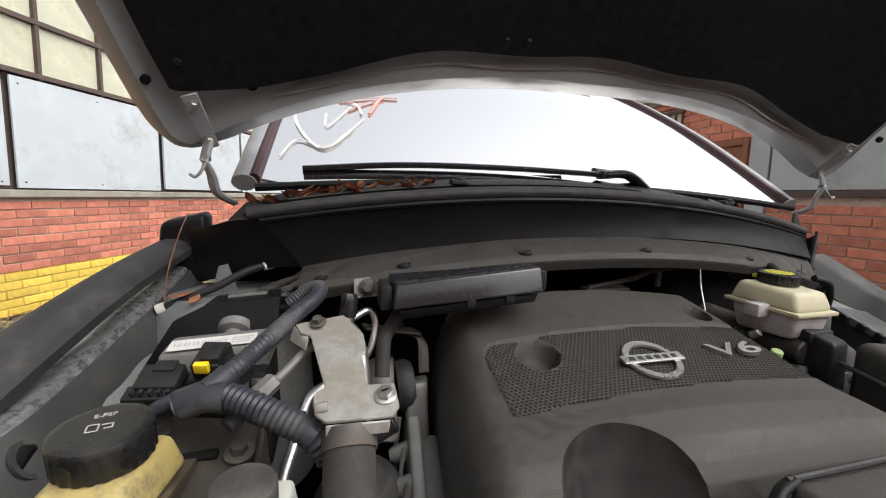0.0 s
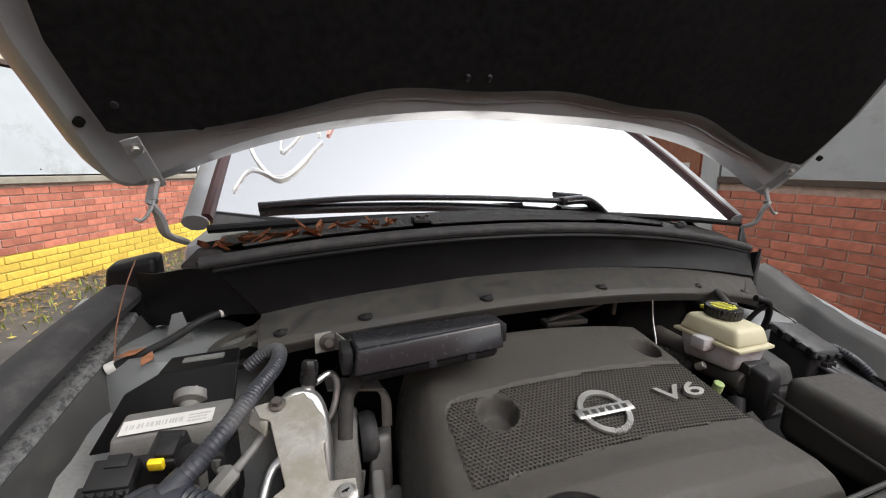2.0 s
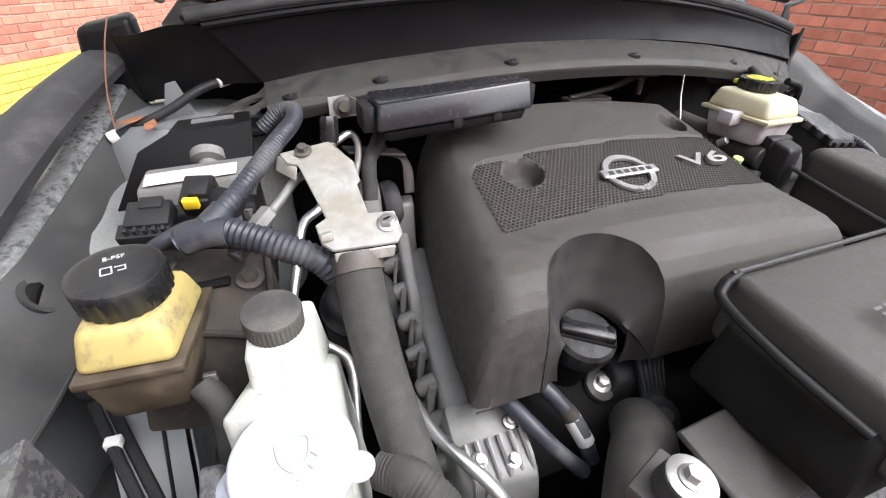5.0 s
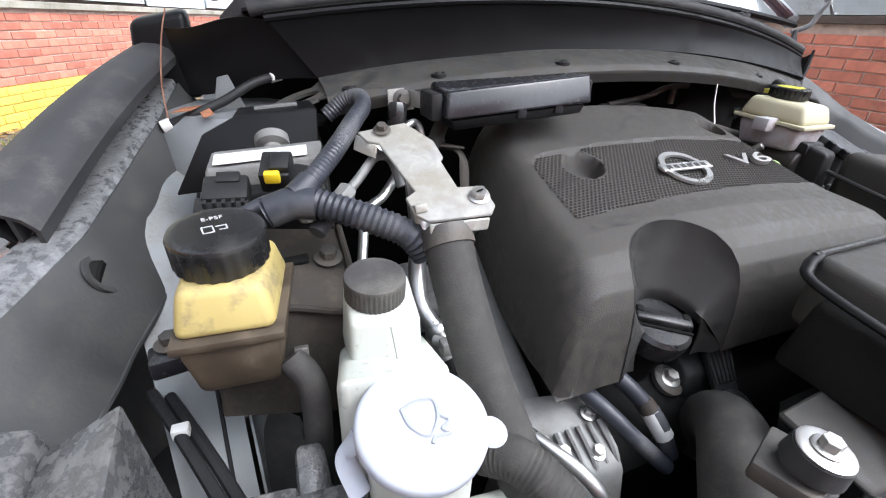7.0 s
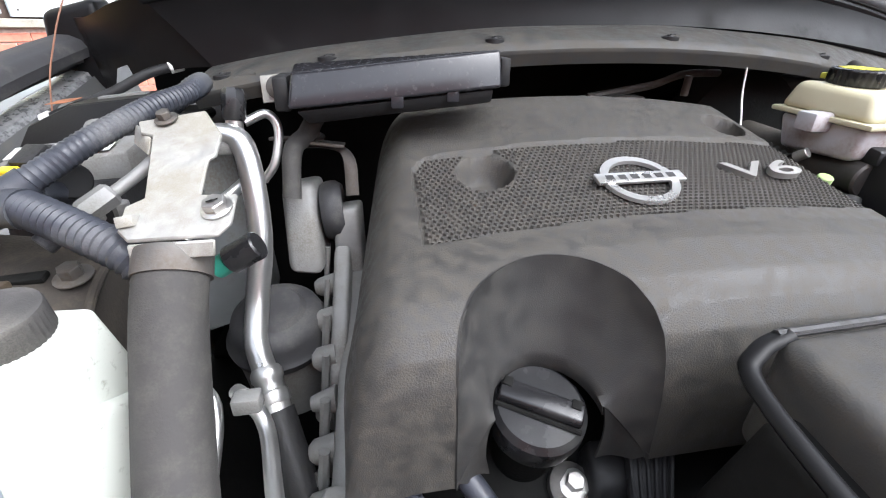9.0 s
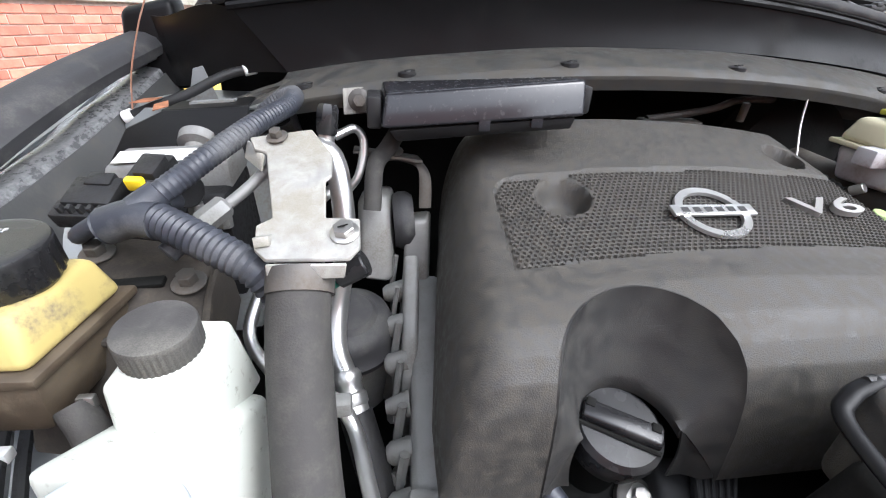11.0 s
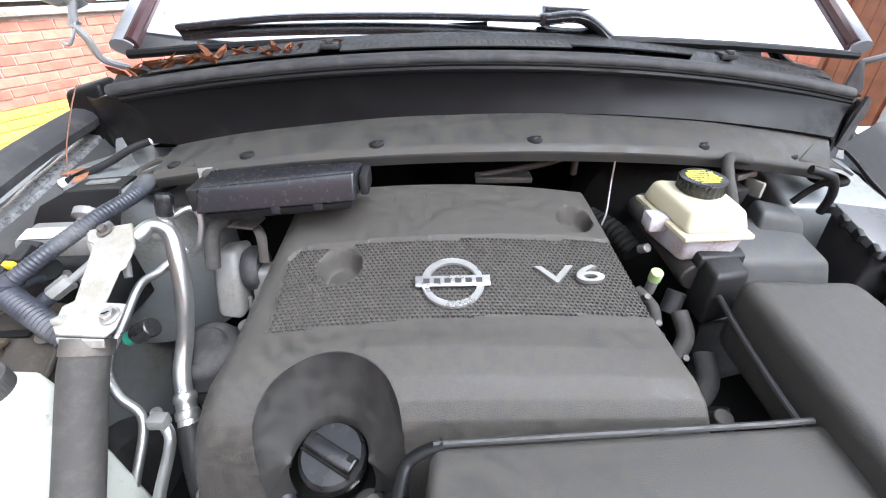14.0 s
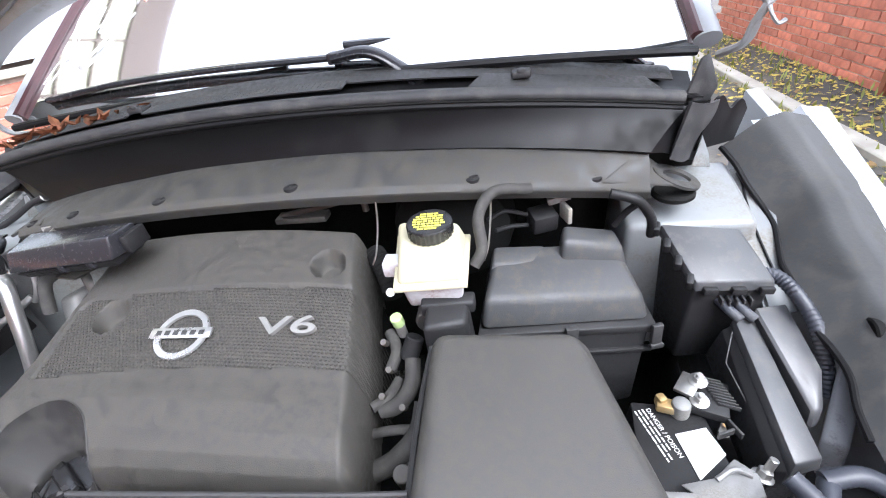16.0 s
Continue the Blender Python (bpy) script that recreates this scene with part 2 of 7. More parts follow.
M_GREYSHEET = mat("grey_painted_sheet", (0.42, 0.45, 0.46), 0.55, vary=0.07, scale=3, bump=0.04, dirt=(0.3, 0.31, 0.31), dirt_amount=0.3, dirt_scale=2.5)
M_CONC = mat("stained_concrete", (0.33, 0.31, 0.26), 0.9, vary=0.2, scale=8, bump=0.5, dirt=(0.16, 0.15, 0.11), dirt_amount=0.4, dirt_scale=4)
M_FRAME = mat("brown_window_frame", (0.085, 0.06, 0.05), 0.6, vary=0.15, bump=0.1)
M_PANE = mat("dusty_yellowish_pane", (0.52, 0.52, 0.40), 0.25, vary=0.12, scale=4, bump=0.02, dirt=(0.40, 0.38, 0.28), dirt_amount=0.3, dirt_scale=5)
M_DOOR = mat("brown_wooden_door", (0.26, 0.10, 0.055), 0.6, vary=0.2, scale=10, bump=0.2)
M_ASPHALT = mat("damp_asphalt", (0.085, 0.083, 0.08), 0.8, vary=0.35, scale=2.0, bump=0.8, fine=40, dirt=(0.16, 0.145, 0.12), dirt_amount=0.4, dirt_scale=1.5)
M_LITTER = mat("fallen_leaf_litter", (0.30, 0.20, 0.09), 0.9, vary=0.4, scale=10, bump=0.4, per_object=0.3)
M_GRASS = mat("grass_blade", (0.26, 0.29, 0.08), 0.7, vary=0.4, scale=6, bump=0.0)
M_YELLEAF = mat("yellow_autumn_leaf", (0.52, 0.42, 0.10), 0.8, vary=0.35, scale=9, bump=0.2)
M_KERB = mat("kerb_concrete", (0.42, 0.40, 0.35), 0.9, vary=0.2, scale=6, bump=0.5)


# ---------- building helpers ----------
PLACE = {}


def thing(name, at, label, category, group="", kind=""):
    ob = new(name)
    ob.empty_display_size = 0.02
    ob.location = at
    PLACE[ob.name] = Vector(at)
    return tagged(ob, label, category, group, kind)


def link(name, bm, material, parent=None, label="", smooth=True, angle=40):
    """One mesh object from a bmesh in world coordinates, its origin at its middle."""
    if not bm.verts:
        return None
    co = [v.co for v in bm.verts]
    lo = Vector([min(c[i] for c in co) for i in range(3)])
    hi = Vector([max(c[i] for c in co) for i in range(3)])
    mid = (lo + hi) / 2
    bmesh.ops.translate(bm, verts=bm.verts, vec=-mid)
    if smooth:
        lim = radians(angle)
        for f_ in bm.faces:
            f_.smooth = True
        for e in bm.edges:
            if len(e.link_faces) == 2 and e.calc_face_angle(0) > lim:
                e.smooth = False
    me = bpy.data.meshes.new(name)
    bm.to_mesh(me)
    bm.free()
    me.materials.append(material)
    ob = new(name, me)
    if parent:
        ob.parent = parent
        ob.location = mid - PLACE[parent.name]
    else:
        ob.location = mid
    PLACE[ob.name] = mid
    if label:
        ob["label"] = label
    return ob


def part(name, bm, material, parent, label="", **kw):
    return link(name, bm, material, parent, label, **kw)


def join(*bms):
    out = bmesh.new()
    for b in bms:
        me = bpy.data.meshes.new("tmp")
        b.to_mesh(me)
        b.free()
        out.from_mesh(me)
        bpy.data.meshes.remove(me)
    return out


def bevelled(bm, width, segs=2, angle=25):
    if width > 0:
        edges = [e for e in bm.edges if len(e.link_faces) == 2 and e.calc_face_angle(0) > radians(angle)]
        bmesh.ops.bevel(bm, geom=edges, offset=width, segments=segs, profile=0.5, affect="EDGES", clamp_overlap=True)
    return bm


def hexa(corners, bevel=0.004, segs=2):
    """A solid from eight corners: four below (going round), four above in the same order."""
    bm = bmesh.new()
    v = [bm.verts.new(c) for c in corners]
    for q in ((3, 2, 1, 0), (4, 5, 6, 7), (0, 1, 5, 4), (1, 2, 6, 5), (2, 3, 7, 6), (3, 0, 4, 7)):
        bm.faces.new([v[i] for i in q])
    bmesh.ops.recalc_face_normals(bm, faces=bm.faces)
    return bevelled(bm, bevel, segs)


def box(c, size, bevel=0.004, segs=2, turn=(0, 0, 0), taper=1.0):
    """A rounded box; taper scales its lower end."""
    x, y, z = (s / 2 for s in size)
    t = taper
    pts = [(-x * t, -y * t, -z), (x * t, -y * t, -z), (x * t, y * t, -z), (-x * t, y * t, -z), (-x, -y, z), (x, -y, z), (x, y, z), (-x, y, z)]
    m = Matrix.Translation(c) @ Euler([radians(a) for a in turn]).to_matrix().to_4x4()
    return hexa([m @ Vector(p) for p in pts], bevel, segs)


def axis_frame(a, b):
    d = (Vector(b) - Vector(a))
    return Matrix.Translation(a) @ d.to_track_quat("Z", "Y").to_matrix().to_4x4(), d.length


def lathe(a, b, profile, segs=32):
    """A turned solid along the axis from a to b; profile: (share of the length, radius)."""
    m, length = axis_frame(a, b)
    bm = bmesh.new()
    rings = []
    for s, r in profile:
        rings.append([bm.verts.new(m @ Vector((r * math.cos(2 * math.pi * k / segs), r * math.sin(2 * math.pi * k / segs), s * length))) for k in range(segs)])
    for p, q in zip(rings, rings[1:]):
        for k in range(segs):
            bm.faces.new((p[k], p[(k + 1) % segs], q[(k + 1) % segs], q[k]))
    bm.faces.new(rings[0][::-1])
    bm.faces.new(rings[-1])
    bmesh.ops.recalc_face_normals(bm, faces=bm.faces)
    return bm


def cyl(a, b, r, r2=None, segs=24, chamfer=0.12):
    r2 = r if r2 is None else r2
    _, length = axis_frame(a, b)
    c = min(chamfer * r, length * 0.3) / max(length, 1e-6)
    k = 1 - chamfer
    return lathe(a, b, ((0, r * k), (c, r), (1 - c, r2), (1, r2 * k)), segs)


def knurled(a, b, r, teeth=24, depth=0.06, chamfer=0.12, top=0.0):
    """A cap with ribs round its rim."""
    m, length = axis_frame(a, b)
    bm = bmesh.new()
    segs = teeth * 4
    prof = ((0, 0.97, 1), (0.06, 1.0, 1), (0.78, 1.0, 1), (0.88, 1.0, 0), (0.97, 0.97, 0), (1.0, 0.9, 0), (1.0 - top, 0.8, 0))
    rings = []
    for s, q, ribbed in prof:
        ring = []
        for k in range(segs):
            rr = r * q * (1 - (depth if ribbed and k % 4 in (0, 1) else 0))
            an = 2 * math.pi * k / segs
            ring.append(bm.verts.new(m @ Vector((rr * math.cos(an), rr * math.sin(an), s * length))))
        rings.append(ring)
    for p, q in zip(rings, rings[1:]):
        for k in range(segs):
            bm.faces.new((p[k], p[(k + 1) % segs], q[(k + 1) % segs], q[k]))
    bm.faces.new(rings[0][::-1])
    bm.faces.new(rings[-1])
    bmesh.ops.recalc_face_normals(bm, faces=bm.faces)
    return bm


def smooth_line(points, steps=8):
    """A Catmull-Rom line through the points."""
    p = [Vector(q) for q in points]
    p = [2 * p[0] - p[1]] + p + [2 * p[-1] - p[-2]]
    out = []
    for i in range(1, len(p) - 2):
        for k in range(steps):
            t = k / steps
            out.append(0.5 * ((2 * p[i]) + (p[i + 1] - p[i - 1]) * t + (2 * p[i - 1] - 5 * p[i] + 4 * p[i + 1] - p[i + 2]) * t * t
                              + (3 * p[i] - p[i - 1] - 3 * p[i + 1] + p[i + 2]) * t ** 3))
    return out + [p[-2]]


def tube(points, r, segs=12, steps=8, rib=0.0, pitch=0.006, flat=1.0, taper=None):
    """A hose along a smooth line; rib: depth of corrugations; flat: squash of its second axis."""
    line = smooth_line(points, steps)
    if rib:
        length = sum((b - a).length for a, b in zip(line, line[1:]))
        count = max(int(length / pitch * 2), 4)
        acc, fine, i, done = [0], [], 0, 0.0
        for a, b in zip(line, line[1:]):
            acc.append(acc[-1] + (b - a).length)
        for k in range(count + 1):
            d = acc[-1] * k / count
            while i < len(line) - 2 and acc[i + 1] < d:
                i += 1
            fine.append(line[i].lerp(line[i + 1], min(max((d - acc[i]) / max(acc[i + 1] - acc[i], 1e-9), 0), 1)))
        line = fine
    bm = bmesh.new()
    up = Vector((0, 0, 1))
    rings = []
    n = len(line)
    for i, c in enumerate(line):
        d = (line[min(i + 1, n - 1)] - line[max(i - 1, 0)]).normalized()
        side = d.cross(up)
        side = side.normalized() if side.length > 1e-3 else Vector((1, 0, 0))
        up2 = side.cross(d).normalized()
        rr = r if taper is None else r + (taper - r) * i / (n - 1)
        rr *= 1 - (rib if rib and i % 2 else 0)
        rings.append([bm.verts.new(c + side * (rr * math.cos(2 * math.pi * k / segs)) + up2 * (rr * flat * math.sin(2 * math.pi * k / segs))) for k in range(segs)])
    for p, q in zip(rings, rings[1:]):
        for k in range(segs):
            bm.faces.new((p[k], p[(k + 1) % segs], q[(k + 1) % segs], q[k]))
    bm.faces.new(rings[0][::-1])
    bm.faces.new(rings[-1])
    bmesh.ops.recalc_face_normals(bm, faces=bm.faces)
    return bm


def sheet(fn, nu, nv, thick=0.003):
    """A sheet from fn(u, v), u and v from 0 to 1, given a thickness."""
    bm = bmesh.new()
    g = [[bm.verts.new(fn(i / nu, j / nv)) for j in range(nv + 1)] for i in range(nu + 1)]
    for i in range(nu):
        for j in range(nv):
            bm.faces.new((g[i][j], g[i + 1][j], g[i + 1][j + 1], g[i][j + 1]))
    bmesh.ops.recalc_face_normals(bm, faces=bm.faces)
    if thick:
        bmesh.ops.solidify(bm, geom=bm.faces[:], thickness=thick)
    return bm


def plate(outline, normal, thick, bevel=0.001):
    """A flat plate: its outline as points, and a thickness along the normal."""
    bm = bmesh.new()
    f_ = bm.faces.new([bm.verts.new(p) for p in outline])
    ret = bmesh.ops.extrude_face_region(bm, geom=[f_])
    nv = [v for v in ret["geom"] if isinstance(v, bmesh.types.BMVert)]
    bmesh.ops.translate(bm, verts=nv, vec=Vector(normal).normalized() * thick)
    bmesh.ops.recalc_face_normals(bm, faces=bm.faces)
    return bevelled(bm, bevel, 1)


def bolt(at, axis, r=0.007, washer=1.7, h=None):
    """A hexagon bolt head on its washer."""
    a, d = Vector(at), Vector(axis).normalized()
    h = h or r * 1.1
    return join(cyl(a, a + d * r * 0.3, r * washer, segs=20), cyl(a + d * r * 0.3, a + d * (r * 0.3 + h), r, segs=6, chamfer=0.08))


def lettering(text, m, size, material, name, parent, label="", depth=0.0006, bold=0.0):
    cu = bpy.data.curves.new(name, "FONT")
    cu.body, cu.size, cu.extrude, cu.offset = text, size, depth, bold
    cu.align_x, cu.align_y = "CENTER", "CENTER"
    tmp = new("tmp_text", cu)
    bpy.context.view_layer.update()
    me = bpy.data.meshes.new_from_object(tmp.evaluated_get(bpy.context.evaluated_depsgraph_get()))
    bpy.data.objects.remove(tmp)
    bm = bmesh.new()
    bm.from_mesh(me)
    bpy.data.meshes.remove(me)
    bmesh.ops.transform(bm, matrix=m, verts=bm.verts)
    return link(name, bm, material, parent, label, smooth=False)


def basis(origin, right, up):
    """A pose whose x is right and y is up, its z facing the viewer."""
    r = Vector(right).normalized()
    n = r.cross(Vector(up)).normalized()
    u = n.cross(r)
    m = Matrix((r, u, n)).transposed().to_4x4()
    return Matrix.Translation(origin) @ m


def bars(m, rows, material, name, parent, label="", h=0.0018, thick=0.0005):
    """Short bars that stand in for small print: rows of (x, y, width)."""
    out = []
    for x, y, w in rows:
        b = bmesh.new()
        pts = [(x - w / 2, y - h / 2, 0), (x + w / 2, y - h / 2, 0), (x + w / 2, y + h / 2, 0), (x - w / 2, y + h / 2, 0)]
        f_ = b.faces.new([b.verts.new(m @ Vector(p)) for p in pts])
        ret = bmesh.ops.extrude_face_region(b, geom=[f_])
        bmesh.ops.translate(b, verts=[v for v in ret["geom"] if isinstance(v, bmesh.types.BMVert)], vec=(m.to_3x3() @ Vector((0, 0, thick))))
        out.append(b)
    bm = join(*out)
    bmesh.ops.recalc_face_normals(bm, faces=bm.faces)
    return link(name, bm, material, parent, label, smooth=False)


def print_rows(w, h, lines, seed, gap=0.45):
    """Random word-like bars filling a w by h field."""
    rng = random.Random(seed)
    rows = []
    for k in range(lines):
        y = h / 2 - h * (k + 0.5) / lines
        x = -w / 2
        end = w / 2 * rng.uniform(0.6, 1.0)
        while x < end:
            ww = rng.uniform(0.08, 0.22) * w
            ww = min(ww, w / 2 - x)
            rows.append((x + ww / 2, y, ww))
            x += ww + 0.03 * w
    return rows


def ring_mesh(m, ro, roy, ri, riy, h, segs=48):
    bm = bmesh.new()
    prof = []
    for k in range(segs):
        a = 2 * math.pi * k / segs
        c, s = math.cos(a), math.sin(a)
        prof.append([bm.verts.new(m @ Vector(p)) for p in ((ro * c, roy * s, 0), (ro * c * 0.985, roy * s * 0.985, h), (ri * c * 1.02, riy * s * 1.02, h), (ri * c, riy * s, 0))])
    for k in range(segs):
        p, q = prof[k], prof[(k + 1) % segs]
        for i in range(4):
            bm.faces.new((p[i], q[i], q[(i + 1) % 4], p[(i + 1) % 4]))
    bmesh.ops.recalc_face_normals(bm, faces=bm.faces)
    return bm

# ---------- ground, walls of the alley ----------
bm = bmesh.new()
bmesh.ops.create_grid(bm, x_segments=40, y_segments=40, size=600)
ground = link("ground", bm, M_ASPHALT, smooth=False)
tagged(ground, "damp dark asphalt yard strewn with leaves", "ground", kind="structure")


def wall_frame(p, degrees):
    """Along the wall, out of it and up, from its foot at p."""
    a = radians(degrees)
    return Vector((p[0], p[1], 0)), Vector((math.sin(a), math.cos(a), 0))


LEFT_P, LEFT_D = wall_frame((-3.1, 5.0), 21)
LEFT_N = Vector((LEFT_D.y, -LEFT_D.x, 0))
RIGHT_P, RIGHT_D = wall_frame((3.1, 4.1), -1)
RIGHT_N = Vector((-RIGHT_D.y, RIGHT_D.x, 0))


def slab(p, d, n, s0, s1, z0, z1, out0, out1, bevel=0.0):
    q = [p + d * s + n * o + Vector((0, 0, z)) for z in (z0, z1) for s, o in ((s0, out0), (s1, out0), (s1, out1), (s0, out1))]
    return hexa(q, bevel, 1)


def brick_wall(name, p, d, n, s0, s1, near0, near1, z1, yellow, label):
    """A mortar core, and bricks laid in running bond on its face."""
    wall = link(name, slab(p, d, n, s0, s1, -0.2, z1, -0.4, -0.012), M_MORTAR)
    tagged(wall, label, "wall", kind="structure")
    if yellow:
        part("painted_band", slab(p, d, n, s0, s1, -0.2, yellow, -0.05, -0.010), M_YMORTAR, wall)
    rng = random.Random(7)
    course, length = 0.076, 0.262
    one = hexa([Vector(c) for c in ((-0.125, 0, -0.0325), (0.125, 0, -0.0325), (0.125, 0.03, -0.0325), (-0.125, 0.03, -0.0325),
                                    (-0.125, 0, 0.0325), (0.125, 0, 0.0325), (0.125, 0.03, 0.0325), (-0.125, 0.03, 0.0325))], 0.004, 1)
    me = bpy.data.meshes.new("brick")
    one.to_mesh(me)
    me.materials.append(M_BRICK)
    mey = me.copy()
    mey.materials[0] = M_YBRICK
    rest = {"red": bmesh.new(), "yellow": bmesh.new()}
    turn = Matrix((d, n, Vector((0, 0, 1)))).transposed().to_4x4()
    for k in range(int(z1 / course)):
        z = (k + 0.5) * course
        kind = "yellow" if yellow and z < yellow else "red"
        s = s0 + (0.131 if k % 2 else 0.0)
        while s < s1:
            at = p + d * s + n * (-0.030 + rng.uniform(-0.002, 0.003)) + Vector((0, 0, z + rng.uniform(-0.002, 0.002)))
            m = Matrix.Translation(at) @ turn @ Matrix.Rotation(rng.uniform(-0.006, 0.006), 4, "Y")
            if near0 < s < near1:
                ob = new("brick", mey if kind == "yellow" else me)
                ob.parent = wall
                ob.matrix_parent_inverse = Matrix.Translation(-PLACE[wall.name])
                ob.matrix_basis = m
            else:
                c = one.copy()
                bmesh.ops.transform(c, matrix=m, verts=c.verts)
                t = bpy.data.meshes.new("tmp")
                c.to_mesh(t)
                c.free()
                rest[kind].from_mesh(t)
                bpy.data.meshes.remove(t)
            s += length
    one.free()
    for kind, b in rest.items():
        if b.verts:
            ob = part("far_bricks", b, M_YBRICK if kind == "yellow" else M_BRICK, wall)
            ob["kind"] = "stuff"
        else:
            b.free()
    return wall


# Both walls run on unseen past the camera to block frontal light.
brick_wall("wall_left", LEFT_P, LEFT_D, LEFT_N, -13.0, 7.0, -1.9, 2.9, 1.02, 0.40, "red brick wall with a yellow painted lower band")
brick_wall("wall_right", RIGHT_P, RIGHT_D, RIGHT_N, -11.0, 3.2, -1.9, 2.1, 1.20, 0.0, "red brick wall of a low workshop building")


def upper_left():
    ledge = link("trim_ledge", slab(LEFT_P, LEFT_D, LEFT_N, -13.0, 7.0, 1.02, 1.085, -0.4, 0.05, 0.006), M_CONC)
    tagged(ledge, "stained concrete ledge on top of brickwork", "ledge", kind="structure")
    back = link("wall_left_upper", slab(LEFT_P, LEFT_D, LEFT_N, -13.0, 7.0, 1.085, 5.2, -0.4, -0.06), M_FRAME)
    tagged(back, "dark wall behind the glazing of the workshop", "wall", kind="structure")
    s = -3.5
    k = 0
    while s < 6.5:
        w = 1.62
        q = slab(LEFT_P, LEFT_D, LEFT_N, s, s + w, 1.10 + 0.02 * (k % 2), 2.04 - 0.03 * (k % 2), -0.02, 0.0 + 0.006 * (k % 2), 0.002)
        pan = link("cladding_sheet", q, M_SHEET)
        tagged(pan, "pale blue painted metal sheet nailed over the wall", "cladding", group="metal sheets on the wall", kind="structure")
        for a in (0.06, w / 2, w - 0.06):
            for zz in (1.15, 1.98):
                at = LEFT_P + LEFT_D * (s + a) + LEFT_N * 0.004 + Vector((0, 0, zz))
                part("nail", cyl(at, at + LEFT_N * 0.006, 0.008, segs=8), M_DARKSTEEL, pan)
        s += w + 0.07
        k += 1
    win = thing("window_1", LEFT_P + Vector((0, 0, 2.05)), "steel framed factory window with dusty yellowish panes", "window", kind="structure")
    for zz in (2.06, 2.52, 3.0, 3.48, 3.96, 4.44):
        part("frame_bar", slab(LEFT_P, LEFT_D, LEFT_N, -3.6, 7.0, zz, zz + 0.045, -0.06, 0.01, 0.004), M_FRAME, win)
    s = -3.6
    j = 0
    while s < 6.6:
        wide = 0.11 if j % 4 == 0 else 0.04
        part("mullion", slab(LEFT_P, LEFT_D, LEFT_N, s, s + wide, 2.05, 4.6, -0.06, 0.02 if j % 4 == 0 else 0.005, 0.004), M_FRAME, win)
        for zz in (2.105, 2.565, 3.045, 3.525, 4.005):
            part("pane", slab(LEFT_P, LEFT_D, LEFT_N, s + wide, s + 0.62, zz, zz + 0.435, -0.05, -0.03), M_PANE, win)
        s += 0.62
        j += 1


upper_left()


def upper_right():
    def wall(s0, s1, z0, z1, o0, o1, bevel=0.0):
        return slab(RIGHT_P, RIGHT_D, RIGHT_N, s0, s1, z0, z1, o0, o1, bevel)

    led = link("trim_board", wall(-6.0, -0.78, 1.20, 1.25, -0.4, 0.03, 0.004), M_FRAME)
    tagged(led, "weathered dark timber board along the brickwork", "trim", kind="structure")
    for k, s in enumerate((-5.65, -3.20, -2.05)):
        pan = link("cladding_sheet", wall(s, (-3.23, -2.08, -0.80)[k], 1.255 + 0.025 * (k % 2), 2.30, -0.4, 0.012 + 0.006 * (k % 2), 0.002), M_GREYSHEET)
        tagged(pan, "grey painted sheet over the workshop wall", "cladding", group="grey sheets", kind="structure")
    mid = link("wall_right_middle", wall(-0.78, 3.2, 1.20, 2.14, -0.4, -0.012), M_MORTAR)
    tagged(mid, "red brick wall beside the brown door", "wall", kind="structure")
    rng = random.Random(11)
    rows = bmesh.new()
    for k in range(12):
        s = -0.78 + (0.131 if k % 2 else 0.0)
        while s < 3.0:
            one = wall(s, s + 0.25, 1.205 + 0.076 * k, 1.270 + 0.076 * k, -0.05, rng.uniform(-0.003, 0.002))
            tmp = bpy.data.meshes.new("tmp")
            one.to_mesh(tmp)
            one.free()
            rows.from_mesh(tmp)
            bpy.data.meshes.remove(tmp)
            s += 0.262
    part("far_bricks", rows, M_BRICK, mid)["kind"] = "stuff"
    for k, (z0, z1, out) in enumerate(((2.14, 2.20, 0.03), (2.20, 2.25, 0.07), (2.25, 2.33, 0.11))):
        part("cornice", wall(-0.78, 3.25, z0, z1, -0.4, out, 0.006), (M_BRICK, M_CONC, M_CONC)[k], mid, "weathered stepped cornice")
    door = thing("door_1", RIGHT_P + RIGHT_D * -0.2, "closed brown wooden door with a paper notice", "door", kind="structure")
    for k in range(5):
        part("board", wall(-0.52 + k * 0.115, -0.408 + k * 0.115, 0.02, 1.66, -0.02, 0.008, 0.003), M_DOOR, door)
    for s0, s1, z0, z1 in ((-0.58, -0.525, 0, 1.73), (0.06, 0.115, 0, 1.73), (-0.525, 0.06, 1.665, 1.73)):
        part("door_frame", wall(s0, s1, z0, z1, -0.02, 0.03, 0.003), M_DOOR, door)
    for s0, z0 in ((-0.46, 1.24), (-0.27, 1.25), (-0.44, 1.05)):
        part("notice", wall(s0, s0 + 0.15, z0, z0 + 0.14, 0.009, 0.012), M_LABEL, door, "white paper notice")
    pil = link("pilaster", wall(-0.78, -0.60, 0.0, 2.13, -0.02, 0.02, 0.004), M_GREYSHEET)
    tagged(pil, "grey painted strip between door and sheets", "pilaster", kind="structure")
    win = thing("window_2", RIGHT_P + RIGHT_D * 0.6, "barred steel window in red brickwork", "window", kind="structure")
    for s0, s1 in ((0.22, 0.40), (0.50, 0.92)):
        part("pane", wall(s0, s1, 1.72, 2.08, -0.02, 0.004), M_PANE, win)
        part("frame", wall(s0 - 0.03, s1 + 0.03, 1.69, 1.72, -0.02, 0.03, 0.003), M_FRAME, win)
        part("frame", wall(s0 - 0.03, s1 + 0.03, 2.08, 2.11, -0.02, 0.03, 0.003), M_FRAME, win)
